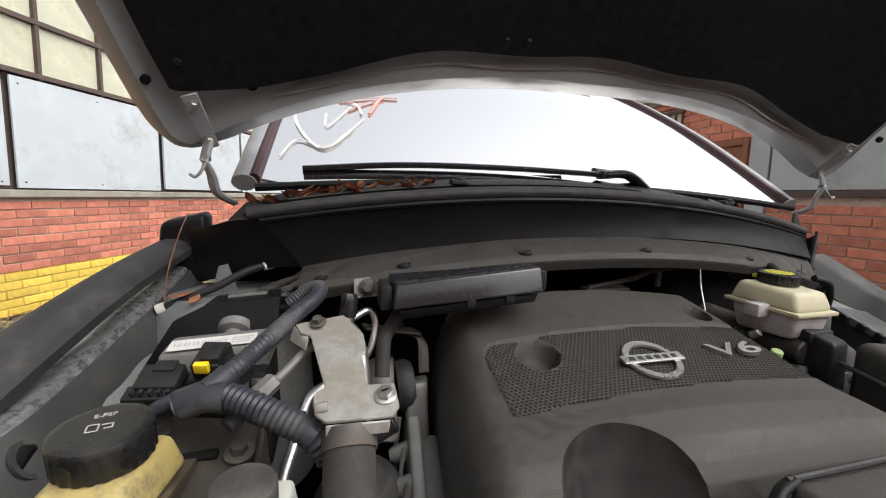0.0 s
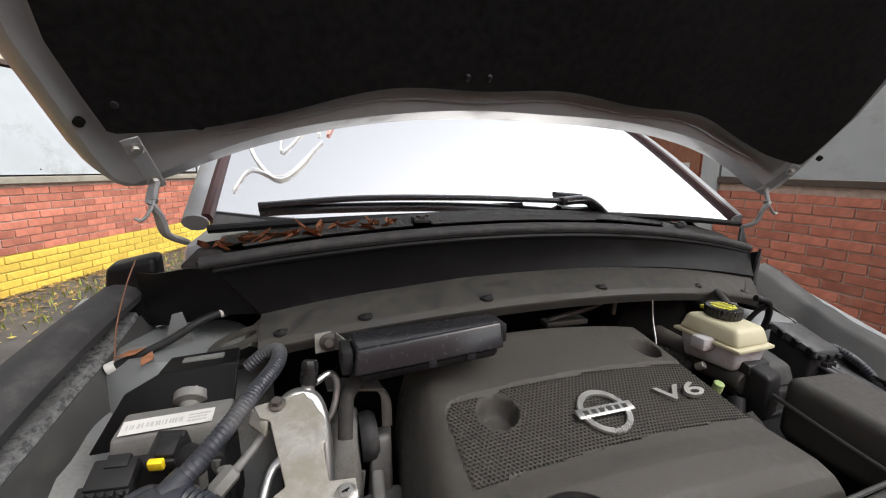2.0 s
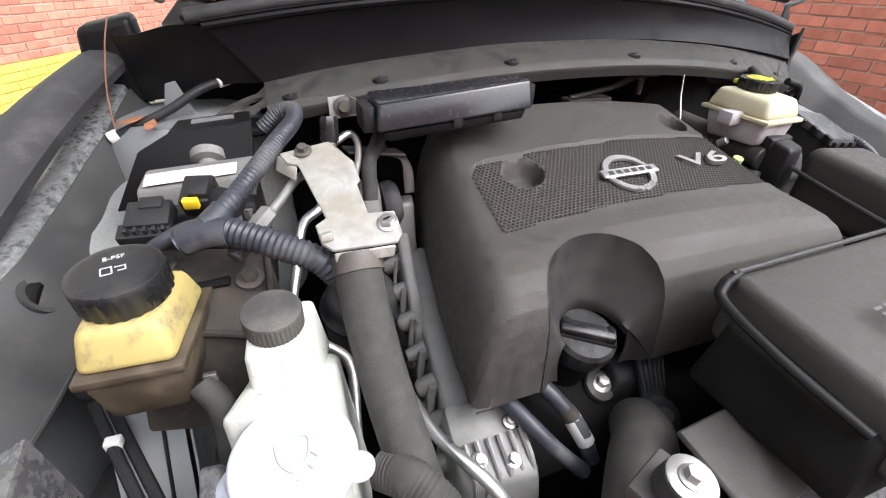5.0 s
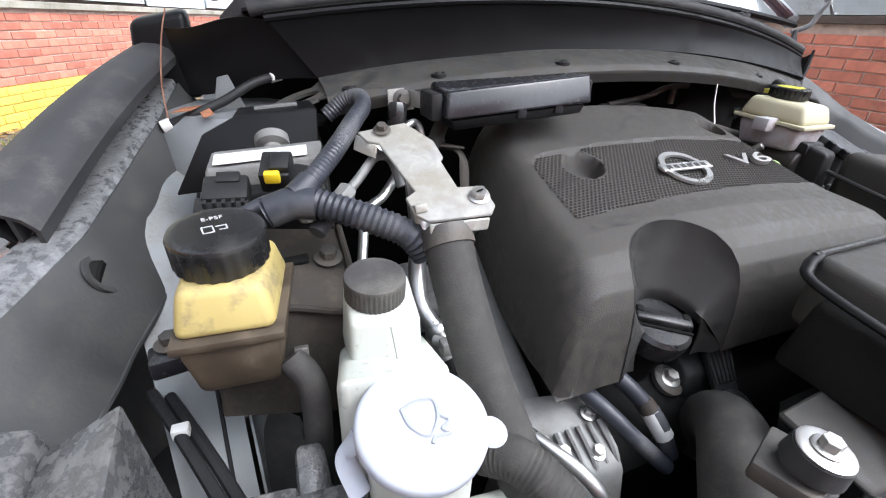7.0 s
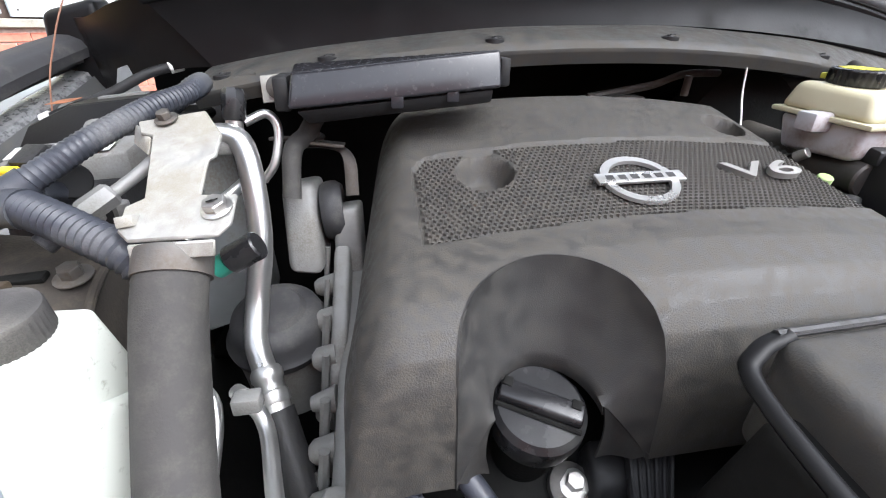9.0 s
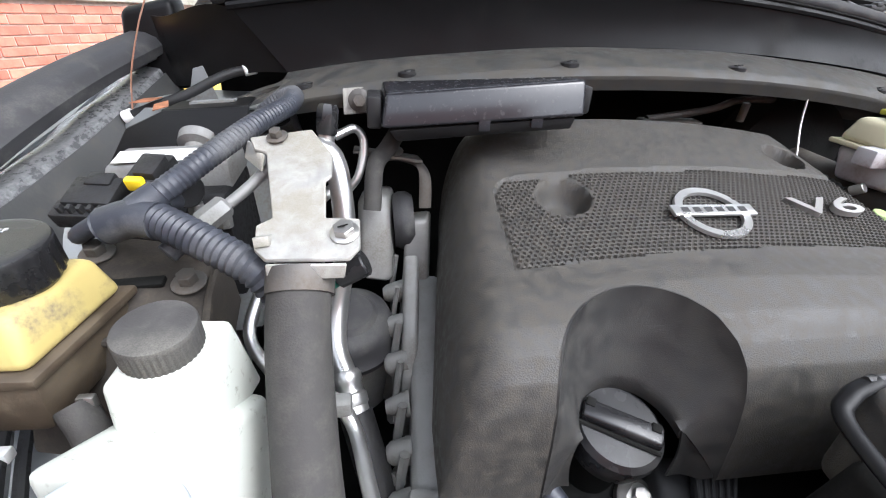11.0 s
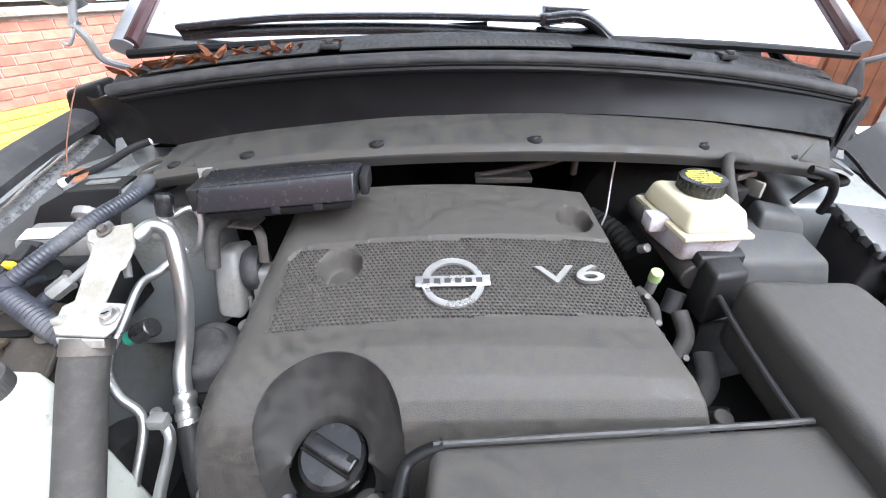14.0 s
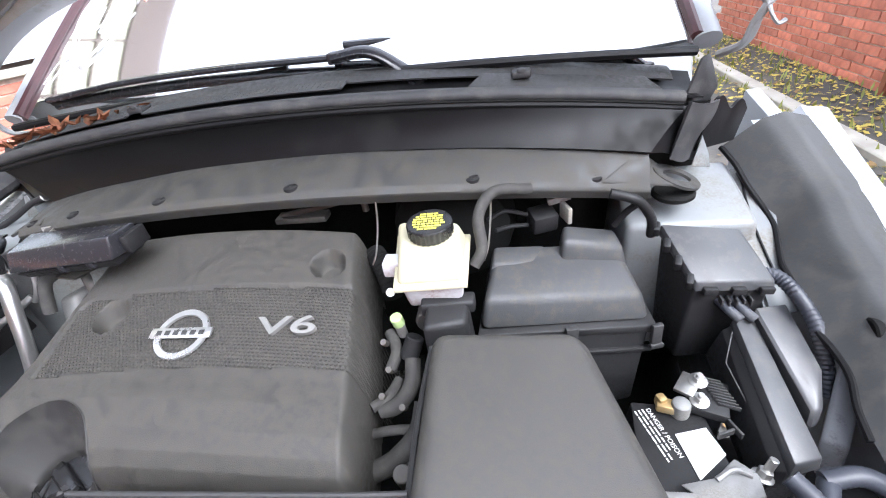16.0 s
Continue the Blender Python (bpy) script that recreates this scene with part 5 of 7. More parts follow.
for x in (-0.030, 0.028):
    part("grip_notch", hexa([om @ Vector((x + dx, dy, z)) for z in (0.006, 0.0112) for dx, dy in ((-0.004, 0.001), (0.004, 0.001), (0.004, 0.0095), (-0.004, 0.0095))], 0.0005), M_BLOCK, oil)
part("groove", tube([om @ Vector((x, -0.0125, 0.0008)) for x in (-0.036, 0.0, 0.036)], 0.0022, 6, 4), M_BLOCK, oil)
cb = thing("coil_connector", (-0.212, 0.665, 0.70), "dark sensor connector bolted to the engine front", "connector")
part("body", hexa([(-0.215, 0.650, 0.645), (-0.160, 0.645, 0.645), (-0.160, 0.70, 0.655), (-0.205, 0.705, 0.655), (-0.205, 0.655, 0.678), (-0.165, 0.652, 0.682), (-0.165, 0.69, 0.698), (-0.20, 0.695, 0.696)], 0.006), M_PLASTIC, cb)
part("mount_plate", lathe((-0.222, 0.672, 0.660), (-0.221, 0.668, 0.668), ((0, 0.022), (0.8, 0.022), (1, 0.019)), 24), M_DARKSTEEL, cb)
part("bolt", bolt((-0.220, 0.670, 0.668), (0, -0.35, 1), 0.0085), M_STEEL, cb)
lm = thing("ribbed_bracket", (-0.16, 0.63, 0.68), "black ribbed plastic bracket with a round bolted foot", "bracket")
ga, gb = Vector((-0.150, 0.672, 0.712)), Vector((-0.172, 0.612, 0.664))
gx = Vector((0.93, 0.0, 0.0))
part("arm", hexa([gb - gx * 0.020 + Vector((0, 0, -0.014)), gb + gx * 0.020 + Vector((0, 0, -0.014)), ga + gx * 0.026 + Vector((0, 0, -0.014)), ga - gx * 0.026 + Vector((0, 0, -0.014)),
                  gb - gx * 0.020, gb + gx * 0.020, ga + gx * 0.026, ga - gx * 0.026], 0.003), M_PLASTIC, lm)
for k in range(6):
    w = -1 + 0.4 * k
    part("rib", tube([ga + gx * 0.024 * w + Vector((0, 0, 0.001)), ga.lerp(gb, 0.35) + gx * 0.021 * w + Vector((0, 0, 0.001)), ga.lerp(gb, 0.7) + gx * 0.018 * w + Vector((0, 0, 0.001))], 0.0021, 6, 3), M_PLASTIC, lm)
fo = gb + Vector((-0.002, -0.012, -0.002))
fd = Vector((0.05, -0.55, 0.83)).normalized()
part("foot", lathe(fo - fd * 0.012, fo + fd * 0.006, ((0, 0.026), (0.8, 0.027), (0.9, 0.024), (1, 0.017)), 32), M_PLASTIC, lm)
part("bolt", bolt(fo + fd * 0.004, fd, 0.008, 1.6), M_DARKSTEEL, lm)

# ---------- control box on its bracket behind the engine ----------
bx = thing("control_box", (-0.36, 0.95, 0.97), "flat glossy black control box on a steel bracket", "control box")
lid = hexa([(-0.468, 0.912, 0.972), (-0.242, 0.908, 0.992), (-0.236, 0.985, 0.985), (-0.47, 1.0, 0.97), (-0.462, 0.925, 1.006), (-0.242, 0.922, 1.029), (-0.238, 0.972, 1.026), (-0.466, 0.982, 1.012)], 0.004, 3)
part("lid", lid, M_GLOSSBLK, bx)
part("base", hexa([(-0.45, 0.925, 0.955), (-0.25, 0.92, 0.975), (-0.25, 0.98, 0.975), (-0.45, 0.99, 0.955), (-0.46, 0.915, 0.970), (-0.25, 0.912, 0.990), (-0.25, 0.985, 0.99), (-0.46, 0.995, 0.97)], 0.003), M_PLASTIC, bx)
for x in (-0.355, -0.295):
    part("latch", box((x, 0.917, 0.968 + 0.09 * (x + 0.47)), (0.014, 0.012, 0.014), 0.002), M_GLOSSBLK, bx)
part("side_connector", box((-0.475, 0.955, 0.985), (0.016, 0.05, 0.035), 0.003), M_PLASTIC, bx)
part("side_latch", box((-0.232, 0.955, 1.005), (0.012, 0.045, 0.030), 0.003), M_PLASTIC, bx)
part("bracket", join(plate([(-0.515, 1.03, 0.962), (-0.475, 1.03, 0.966), (-0.475, 1.035, 0.998), (-0.515, 1.035, 0.994)], (0, -1, 0.2), 0.003), plate([(-0.48, 1.03, 0.970), (-0.455, 0.96, 0.975), (-0.455, 0.96, 0.992), (-0.48, 1.03, 0.995)], (-1, -0.3, 0), 0.003)), M_BRACKET, bx, "zinc plated bracket tab")
part("bolt", bolt((-0.494, 1.028, 0.981), (0, -1, 0.15), 0.0085), M_DARKSTEEL, bx)
bl = thing("box_cable", (-0.45, 0.98, 0.93), "black cable running under the control box", "cable")
part("cable", tube([(-0.44, 0.985, 0.965), (-0.46, 0.97, 0.935), (-0.475, 0.95, 0.92), (-0.48, 0.93, 0.87)], 0.011, 10), M_HOSE, bl)

# ---------- refrigerant bracket, thick hose and pipes ----------
br = thing("pipe_bracket", (-0.535, 0.80, 0.92), "corroded zinc plate bracket clamping the hoses", "bracket")
n = Vector((-0.135, -0.367, 0.920)).normalized()
outline = [(-0.593, 0.876, 0.969), (-0.586, 0.858, 0.962), (-0.574, 0.852, 0.961), (-0.557, 0.773, 0.931), (-0.569, 0.767, 0.927), (-0.566, 0.742, 0.918), (-0.556, 0.731, 0.915),
           (-0.494, 0.722, 0.920), (-0.486, 0.731, 0.925), (-0.487, 0.760, 0.936), (-0.514, 0.764, 0.935), (-0.517, 0.806, 0.951), (-0.512, 0.811, 0.953), (-0.513, 0.840, 0.964), (-0.535, 0.880, 0.977)]
part("plate", plate([Vector(p) - n * 0.002 for p in outline], n, 0.004, 0.0012), M_BRACKET, br)
part("turned_edge", plate([(-0.594, 0.876, 0.968), (-0.575, 0.852, 0.960), (-0.578, 0.848, 0.946), (-0.598, 0.872, 0.952)], (-0.6, -0.7, 0), 0.003), M_BRACKET, br)
part("front_edge", plate([(-0.556, 0.731, 0.914), (-0.496, 0.723, 0.918), (-0.498, 0.722, 0.906), (-0.556, 0.729, 0.902)], (0, -1, 0), 0.003), M_BRACKET, br)
scr_at = Vector((-0.498, 0.745, 0.931))
part("screw", bolt(scr_at, n, 0.0085, 1.35, 0.006), M_STEEL, br)
part("screw_cross", join(box(scr_at + n * 0.009, (0.008, 0.0016, 0.001), 0, turn=(-22, -8, 20)), box(scr_at + n * 0.009, (0.0016, 0.008, 0.001), 0, turn=(-22, -8, 20))), M_BLOCK, br)
part("tab", box((-0.560, 0.748, 0.924), (0.012, 0.013, 0.008), 0.001, turn=(-20, -8, 0)), M_BRACKET, br)
part("rivet", bolt((-0.566, 0.868, 0.973), n, 0.006), M_DARKSTEEL, br)

th = thing("thick_rubber_hose", (-0.53, 0.66, 0.80), "thick dusty grey rubber hose", "hose")
part("hose", tube([(-0.534, 0.745, 0.895), (-0.534, 0.728, 0.885), (-0.534, 0.705, 0.858), (-0.528, 0.655, 0.80), (-0.518, 0.60, 0.745), (-0.505, 0.53, 0.68), (-0.50, 0.47, 0.62)], 0.0245, 24), M_HOSE, th)
part("collar", tube([(-0.5335, 0.742, 0.900), (-0.5335, 0.729, 0.886)], 0.0265, 24), M_DARKSTEEL, th)

pp = thing("aluminium_pipe", (-0.51, 0.85, 0.70), "bent bare aluminium refrigerant pipe", "pipe")
part("pipe", tube([(-0.565, 0.915, 0.935), (-0.546, 0.930, 0.945), (-0.523, 0.926, 0.938), (-0.513, 0.906, 0.900), (-0.511, 0.884, 0.840), (-0.521, 0.866, 0.780), (-0.524, 0.838, 0.742), (-0.512, 0.808, 0.720)], 0.0125, 16, 10), M_ALUPIPE, pp)
part("branch_pipe", tube([(-0.523, 0.949, 0.895), (-0.553, 0.916, 0.875), (-0.580, 0.900, 0.860), (-0.596, 0.860, 0.820), (-0.608, 0.816, 0.780), (-0.580, 0.781, 0.755), (-0.551, 0.767, 0.720), (-0.557, 0.712, 0.650)], 0.0065, 12, 6), M_ALUPIPE, pp, "thin aluminium branch pipe")
part("crimp", lathe((-0.513, 0.812, 0.724), (-0.500, 0.778, 0.690), ((0, 0.014), (0.1, 0.0165), (0.25, 0.0165), (0.3, 0.0145), (0.5, 0.0145), (0.55, 0.017), (0.75, 0.017), (0.8, 0.015), (1, 0.0155)), 24), M_ALUPIPE, pp)
part("hose_end", tube([(-0.501, 0.780, 0.692), (-0.480, 0.735, 0.640), (-0.452, 0.68, 0.57), (-0.42, 0.60, 0.49)], 0.0185, 20), M_PLASTIC, pp, "black rubber hose end")
bars(basis((-0.490, 0.748, 0.675), (1, 0.2, 0.1), (0.1, 0.75, 0.7)), print_rows(0.012, 0.012, 3, 4), M_GREYINK, "hose_print", pp, h=0.0014)
vv = thing("service_valve", (-0.525, 0.95, 0.95), "refrigerant service valve with a black cap", "valve")
part("stem", cyl((-0.53, 0.935, 0.935), (-0.528, 0.94, 0.965), 0.009), M_ALUPIPE, vv)
part("cap", lathe((-0.528, 0.938, 0.958), (-0.525, 0.946, 0.990), ((0, 0.010), (0.1, 0.0125), (0.85, 0.0125), (1, 0.010)), 8), M_CAPBLK, vv)
part("elbow", tube([(-0.52, 0.945, 0.955), (-0.498, 0.955, 0.962), (-0.488, 0.955, 0.945), (-0.495, 0.945, 0.91), (-0.51, 0.94, 0.89)], 0.005, 10), M_ALUPIPE, vv)
part("block", box((-0.538, 0.932, 0.935), (0.035, 0.025, 0.02), 0.004), M_ALU, vv)
sp = thing("small_pipe", (-0.60, 0.85, 0.92), "thin grey metal line with a hex union", "pipe")
part("line", tube([(-0.645, 0.805, 0.895), (-0.60, 0.845, 0.925), (-0.575, 0.865, 0.943), (-0.556, 0.868, 0.938), (-0.548, 0.85, 0.91)], 0.0055, 10), M_ALU, sp)
part("union", lathe((-0.632, 0.818, 0.905), (-0.612, 0.837, 0.918), ((0, 0.009), (0.1, 0.011), (0.9, 0.011), (1, 0.008)), 6), M_ALU, sp)
part("sleeve", cyl((-0.655, 0.795, 0.888), (-0.632, 0.818, 0.905), 0.0095), M_LOOM, sp)
lp = thing("low_pressure_pipe", (-0.50, 0.70, 0.65), "thin bright aluminium pipe running forward", "pipe")
part("pipe", tube([(-0.53, 0.77, 0.735), (-0.515, 0.755, 0.735), (-0.498, 0.735, 0.715), (-0.475, 0.65, 0.70), (-0.435, 0.58, 0.685), (-0.405, 0.55, 0.63), (-0.39, 0.53, 0.56)], 0.0075, 12), M_ALUPIPE, lp)
part("clip", box((-0.515, 0.752, 0.737), (0.026, 0.018, 0.018), 0.003), M_ALU, lp)
tc2 = thing("test_port_cap", (-0.50, 0.75, 0.86), "black test port cap with teal tape", "cap")
part("cap", cyl((-0.510, 0.778, 0.872), (-0.484, 0.778, 0.886), 0.0125, segs=14), M_CAPBLK, tc2)
part("tape", cyl((-0.522, 0.778, 0.865), (-0.510, 0.778, 0.872), 0.0095, segs=14), M_TEAL, tc2)

# ---------- engine mounting with its damper ----------
mt = thing("engine_mount", (-0.49, 0.93, 0.60), "cast aluminium engine mount with a black rubber dome", "engine mount")
part("damper", hexa([(-0.498, 0.925, 0.772), (-0.455, 0.925, 0.765), (-0.448, 0.995, 0.77), (-0.492, 0.995, 0.775), (-0.500, 0.965, 0.872), (-0.460, 0.965, 0.878), (-0.45, 1.02, 0.872), (-0.495, 1.02, 0.866)], 0.010, 3), M_ALU, mt)
part("bushing", lathe((-0.452, 0.985, 0.83), (-0.425, 0.985, 0.832), ((0, 0.036), (0.3, 0.040), (0.7, 0.040), (1, 0.034)), 28), M_RUBBER, mt)
part("strap", tube([(-0.475, 1.0, 0.915), (-0.435, 0.99, 0.915), (-0.414, 0.975, 0.905), (-0.412, 0.96, 0.86)], 0.008, 8, flat=0.35), M_DARKSTEEL, mt)
part("strap_plate", box((-0.46, 0.99, 0.922), (0.085, 0.06, 0.004), 0.001, turn=(-10, 8, 0)), M_DARKSTEEL, mt)
part("bolt", bolt((-0.455, 0.985, 0.927), (0, -0.2, 1), 0.009), M_DARKSTEEL, mt)
part("dome", lathe((-0.512, 0.900, 0.700), (-0.512, 0.888, 0.752), ((0, 0.062), (0.2, 0.064), (0.3, 0.058), (0.55, 0.056), (0.75, 0.052), (0.85, 0.044), (0.87, 0.036), (1, 0.030)), 36), M_RUBBER, mt, "black rubber dome")
part("cup", lathe((-0.512, 0.915, 0.60), (-0.512, 0.905, 0.715), ((0, 0.052), (0.6, 0.058), (0.85, 0.062), (1, 0.060)), 36), M_ALU, mt)
part("arm", hexa([(-0.475, 0.88, 0.60), (-0.425, 0.86, 0.60), (-0.425, 0.94, 0.60), (-0.475, 0.94, 0.60), (-0.475, 0.89, 0.69), (-0.43, 0.87, 0.69), (-0.43, 0.94, 0.70), (-0.475, 0.94, 0.70)], 0.008), M_ALU, mt)
part("stud", cyl((-0.452, 0.905, 0.688), (-0.452, 0.902, 0.728), 0.0055), M_STEEL, mt)
part("stud_nut", bolt((-0.452, 0.905, 0.690), (0, -0.05, 1), 0.0105, 1.5), M_STEEL, mt)
ti = thing("timing_cover", (-0.43, 0.75, 0.55), "cast aluminium timing cover beside the engine cover", "timing cover")
part("casting", hexa([(-0.452, 0.66, 0.50), (-0.40, 0.66, 0.50), (-0.39, 0.96, 0.50), (-0.435, 0.96, 0.50), (-0.446, 0.68, 0.655), (-0.41, 0.68, 0.665), (-0.39, 0.95, 0.765), (-0.43, 0.95, 0.765)], 0.008), M_ALU, ti)
part("lug", hexa([(-0.445, 0.93, 0.70), (-0.405, 0.93, 0.70), (-0.40, 0.985, 0.70), (-0.44, 0.985, 0.70), (-0.438, 0.955, 0.842), (-0.408, 0.955, 0.845), (-0.40, 0.99, 0.845), (-0.434, 0.99, 0.842)], 0.006, 3), M_ALU, ti)
part("web", hexa([(-0.452, 0.80, 0.62), (-0.425, 0.80, 0.62), (-0.42, 0.95, 0.66), (-0.448, 0.95, 0.66), (-0.449, 0.815, 0.70), (-0.430, 0.815, 0.705), (-0.42, 0.945, 0.80), (-0.440, 0.945, 0.80)], 0.005, 3), M_ALU, ti)
rng = random.Random(5)
for k in range(7):
    y, z = 0.66 + 0.045 * k, 0.615 + 0.022 * k
    part("boss", lathe((-0.468, y, z), (-0.44, y, z + 0.004), ((0, 0.008), (0.2, rng.uniform(0.010, 0.014)), (1, 0.016)), 14), M_ALU, ti)
    part("ridge", tube([(-0.452, y + 0.018, z - 0.06), (-0.456, y + 0.02, z - 0.01), (-0.450, y + 0.026, z + 0.045)], rng.uniform(0.003, 0.006), 7, 4), M_ALU, ti)
for y, z in ((0.865, 0.685), (0.80, 0.66), (0.735, 0.64), (0.70, 0.60)):
    part("bolt", bolt((-0.455, y, z), (-0.8, -0.5, 0.35), 0.0075, 1.5), M_STEEL, ti)
part("lower_casting", hexa([(-0.47, 0.57, 0.45), (-0.345, 0.56, 0.45), (-0.345, 0.70, 0.45), (-0.47, 0.72, 0.45), (-0.458, 0.60, 0.655), (-0.36, 0.590, 0.655), (-0.36, 0.68, 0.685), (-0.450, 0.70, 0.685)], 0.012), M_ALU, ti)
for k in range(6):
    x = -0.445 + 0.015 * k
    part("rib", tube([(x, 0.592, 0.60), (x + 0.003, 0.602, 0.655), (x + 0.004, 0.64, 0.675)], 0.0035 + 0.001 * (k % 2), 7, 4), M_ALU, ti)
for x, y, z in ((-0.43, 0.62, 0.668), (-0.39, 0.61, 0.664), (-0.375, 0.65, 0.678)):
    part("bolt", bolt((x, y, z), (0, -0.3, 1), 0.0065, 1.5), M_STEEL, ti)

# ---------- brake hydraulic unit with its connectors ----------
ab = thing("brake_control_unit", (-0.69, 0.90, 0.88), "brake control unit with a barcode label and connectors", "control unit")
part("lid", hexa([(-0.765, 0.895, 0.900), (-0.628, 0.880, 0.912), (-0.622, 0.935, 0.925), (-0.758, 0.952, 0.913), (-0.762, 0.900, 0.930), (-0.630, 0.886, 0.944), (-0.624, 0.928, 0.953), (-0.756, 0.945, 0.940)], 0.005, 2), M_ALU, ab)
am = basis((-0.700, 0.906, 0.939), (0.137, -0.015, 0.013), (0, 0.8, 0.25))
am.translation += (am.to_3x3() @ Vector((0, 0, 0.0035)))
part("label_sticker", hexa([am @ Vector(p) for p in ((-0.052, -0.011, 0), (0.055, -0.011, 0), (0.055, 0.011, 0), (-0.052, 0.011, 0), (-0.052, -0.011, 0.0006), (0.055, -0.011, 0.0006), (0.055, 0.011, 0.0006), (-0.052, 0.011, 0.0006))], 0), M_LABEL, ab, "white barcode label", smooth=False)
codes, x = [], -0.045
rng = random.Random(11)
while x < 0.02:
    w = rng.choice((0.0008, 0.0014, 0.0022))
    codes.append((x, 0.0, w))
    x += w + rng.choice((0.001, 0.0016, 0.0026))
bars(am @ Matrix.Translation((0, 0, 0.0006)), codes, M_GREYINK, "barcode", ab, h=0.007, thick=0.0003)
bars(am @ Matrix.Translation((0.038, 0, 0.0006)), print_rows(0.026, 0.014, 3, 2), M_GREYINK, "label_print", ab, h=0.002, thick=0.0003)
part("body", hexa([(-0.76, 0.86, 0.80), (-0.62, 0.84, 0.80), (-0.62, 0.95, 0.80), (-0.75, 0.96, 0.80), (-0.755, 0.875, 0.905), (-0.63, 0.86, 0.915), (-0.625, 0.94, 0.925), (-0.75, 0.95, 0.915)], 0.006), M_PLASTIC, ab)
part("motor", lathe((-0.684, 0.942, 0.930), (-0.683, 0.968, 0.946), ((0, 0.012), (0.4, 0.013), (0.5, 0.022), (0.9, 0.023), (1, 0.018)), 28), M_ALU, ab)
part("connector", join(box((-0.745, 0.868, 0.893), (0.045, 0.035, 0.022), 0.003, turn=(25, 0, -6)), box((-0.75, 0.852, 0.882), (0.052, 0.02, 0.018), 0.002, turn=(25, 0, -6)), box((-0.742, 0.876, 0.906), (0.024, 0.016, 0.01), 0.002, turn=(25, 0, -6))), M_PLASTIC, ab, "black multi-pin connector")
for k in range(5):
    part("connector_rib", box((-0.765 + 0.009 * k, 0.846 - 0.001 * k, 0.888), (0.004, 0.006, 0.016), 0.0008, turn=(25, 0, -6)), M_PLASTIC, ab)
part("connector", join(box((-0.692, 0.872, 0.912), (0.032, 0.04, 0.026), 0.003, turn=(25, 0, -12)), box((-0.688, 0.862, 0.924), (0.02, 0.026, 0.012), 0.002, turn=(25, 0, -12))), M_PLASTIC, ab)
part("connector_lock", box((-0.698, 0.848, 0.914), (0.016, 0.008, 0.013), 0.002, turn=(20, 0, -8)), M_YTAG, ab, "bright yellow lock tab")
part("connector_boot", cyl((-0.675, 0.868, 0.905), (-0.655, 0.850, 0.905), 0.016), M_PLASTIC, ab)
part("mount_plate", join(plate([(-0.805, 0.948, 0.885), (-0.63, 0.925, 0.905), (-0.622, 0.968, 0.985), (-0.725, 0.982, 0.974), (-0.765, 0.97, 0.955)], (0, 1, -0.3), 0.005, 0.002),
                         plate([(-0.728, 0.982, 0.974), (-0.622, 0.968, 0.985), (-0.625, 1.02, 0.987), (-0.722, 1.032, 0.976)], (0, 0, -1), 0.004, 0.002)), M_COWL, ab, "black steel mounting plate")
part("plate_slot", hexa([(-0.70, 1.0, 0.978), (-0.645, 0.993, 0.984), (-0.645, 1.007, 0.984), (-0.70, 1.014, 0.978), (-0.70, 1.0, 0.9805), (-0.645, 0.993, 0.9865), (-0.645, 1.007, 0.9865), (-0.70, 1.014, 0.9805)], 0), M_INNER, ab)
part("plate_stud", cyl((-0.676, 0.961, 0.957), (-0.676, 0.957, 0.957), 0.003), M_CHROME, ab)
for k, (x, y) in enumerate(((-0.655, 0.845), (-0.64, 0.865), (-0.63, 0.845), (-0.66, 0.825))):
    part("port", cyl((x, y, 0.885), (x, y, 0.912 - 0.004 * k), 0.008, segs=8), M_ALU, ab)
ab.location += Vector((0, 0.028, -0.008))
for ob in ab.children:
    if ob.name.startswith("connector"):
        ob.location += Vector((0.008, -0.030, 0.028))
ub = thing("rusty_support_bracket", (-0.70, 0.80, 0.80), "large brown dusty steel support bracket", "bracket")
part("plate", hexa([(-0.765, 0.72, 0.74), (-0.62, 0.70, 0.72), (-0.62, 0.85, 0.80), (-0.755, 0.87, 0.80), (-0.755, 0.75, 0.845), (-0.625, 0.735, 0.825), (-0.625, 0.845, 0.868), (-0.745, 0.865, 0.875)], 0.004), M_RUST, ub)
part("folded_edge", tube([(-0.756, 0.749, 0.847), (-0.69, 0.741, 0.838), (-0.625, 0.735, 0.828), (-0.625, 0.79, 0.850), (-0.626, 0.845, 0.870)], 0.004, 8), M_RUST, ub)
for at in ((-0.735, 0.835, 0.868), (-0.645, 0.80, 0.855)):
    part("bolt", bolt(at, (0, -0.25, 1), 0.009), M_DARKSTEEL, ub)
part("slot", box((-0.69, 0.80, 0.856), (0.05, 0.012, 0.006), 0.002, turn=(14, -4, 0)), M_BLOCK, ub)

# ---------- wiring looms ----------
lo = thing("wiring_loom", (-0.62, 0.80, 0.90), "corrugated dark blue-black wiring loom", "wiring")
part("upper_branch", tube([(-0.61, 1.0, 0.965), (-0.585, 1.0, 0.985), (-0.567, 0.985, 0.992), (-0.570, 0.95, 0.986), (-0.592, 0.90, 0.978), (-0.620, 0.85, 0.962), (-0.645, 0.82, 0.945), (-0.665, 0.803, 0.932)], 0.0110, 14, 8, rib=0.09, pitch=0.005), M_LOOM, lo)
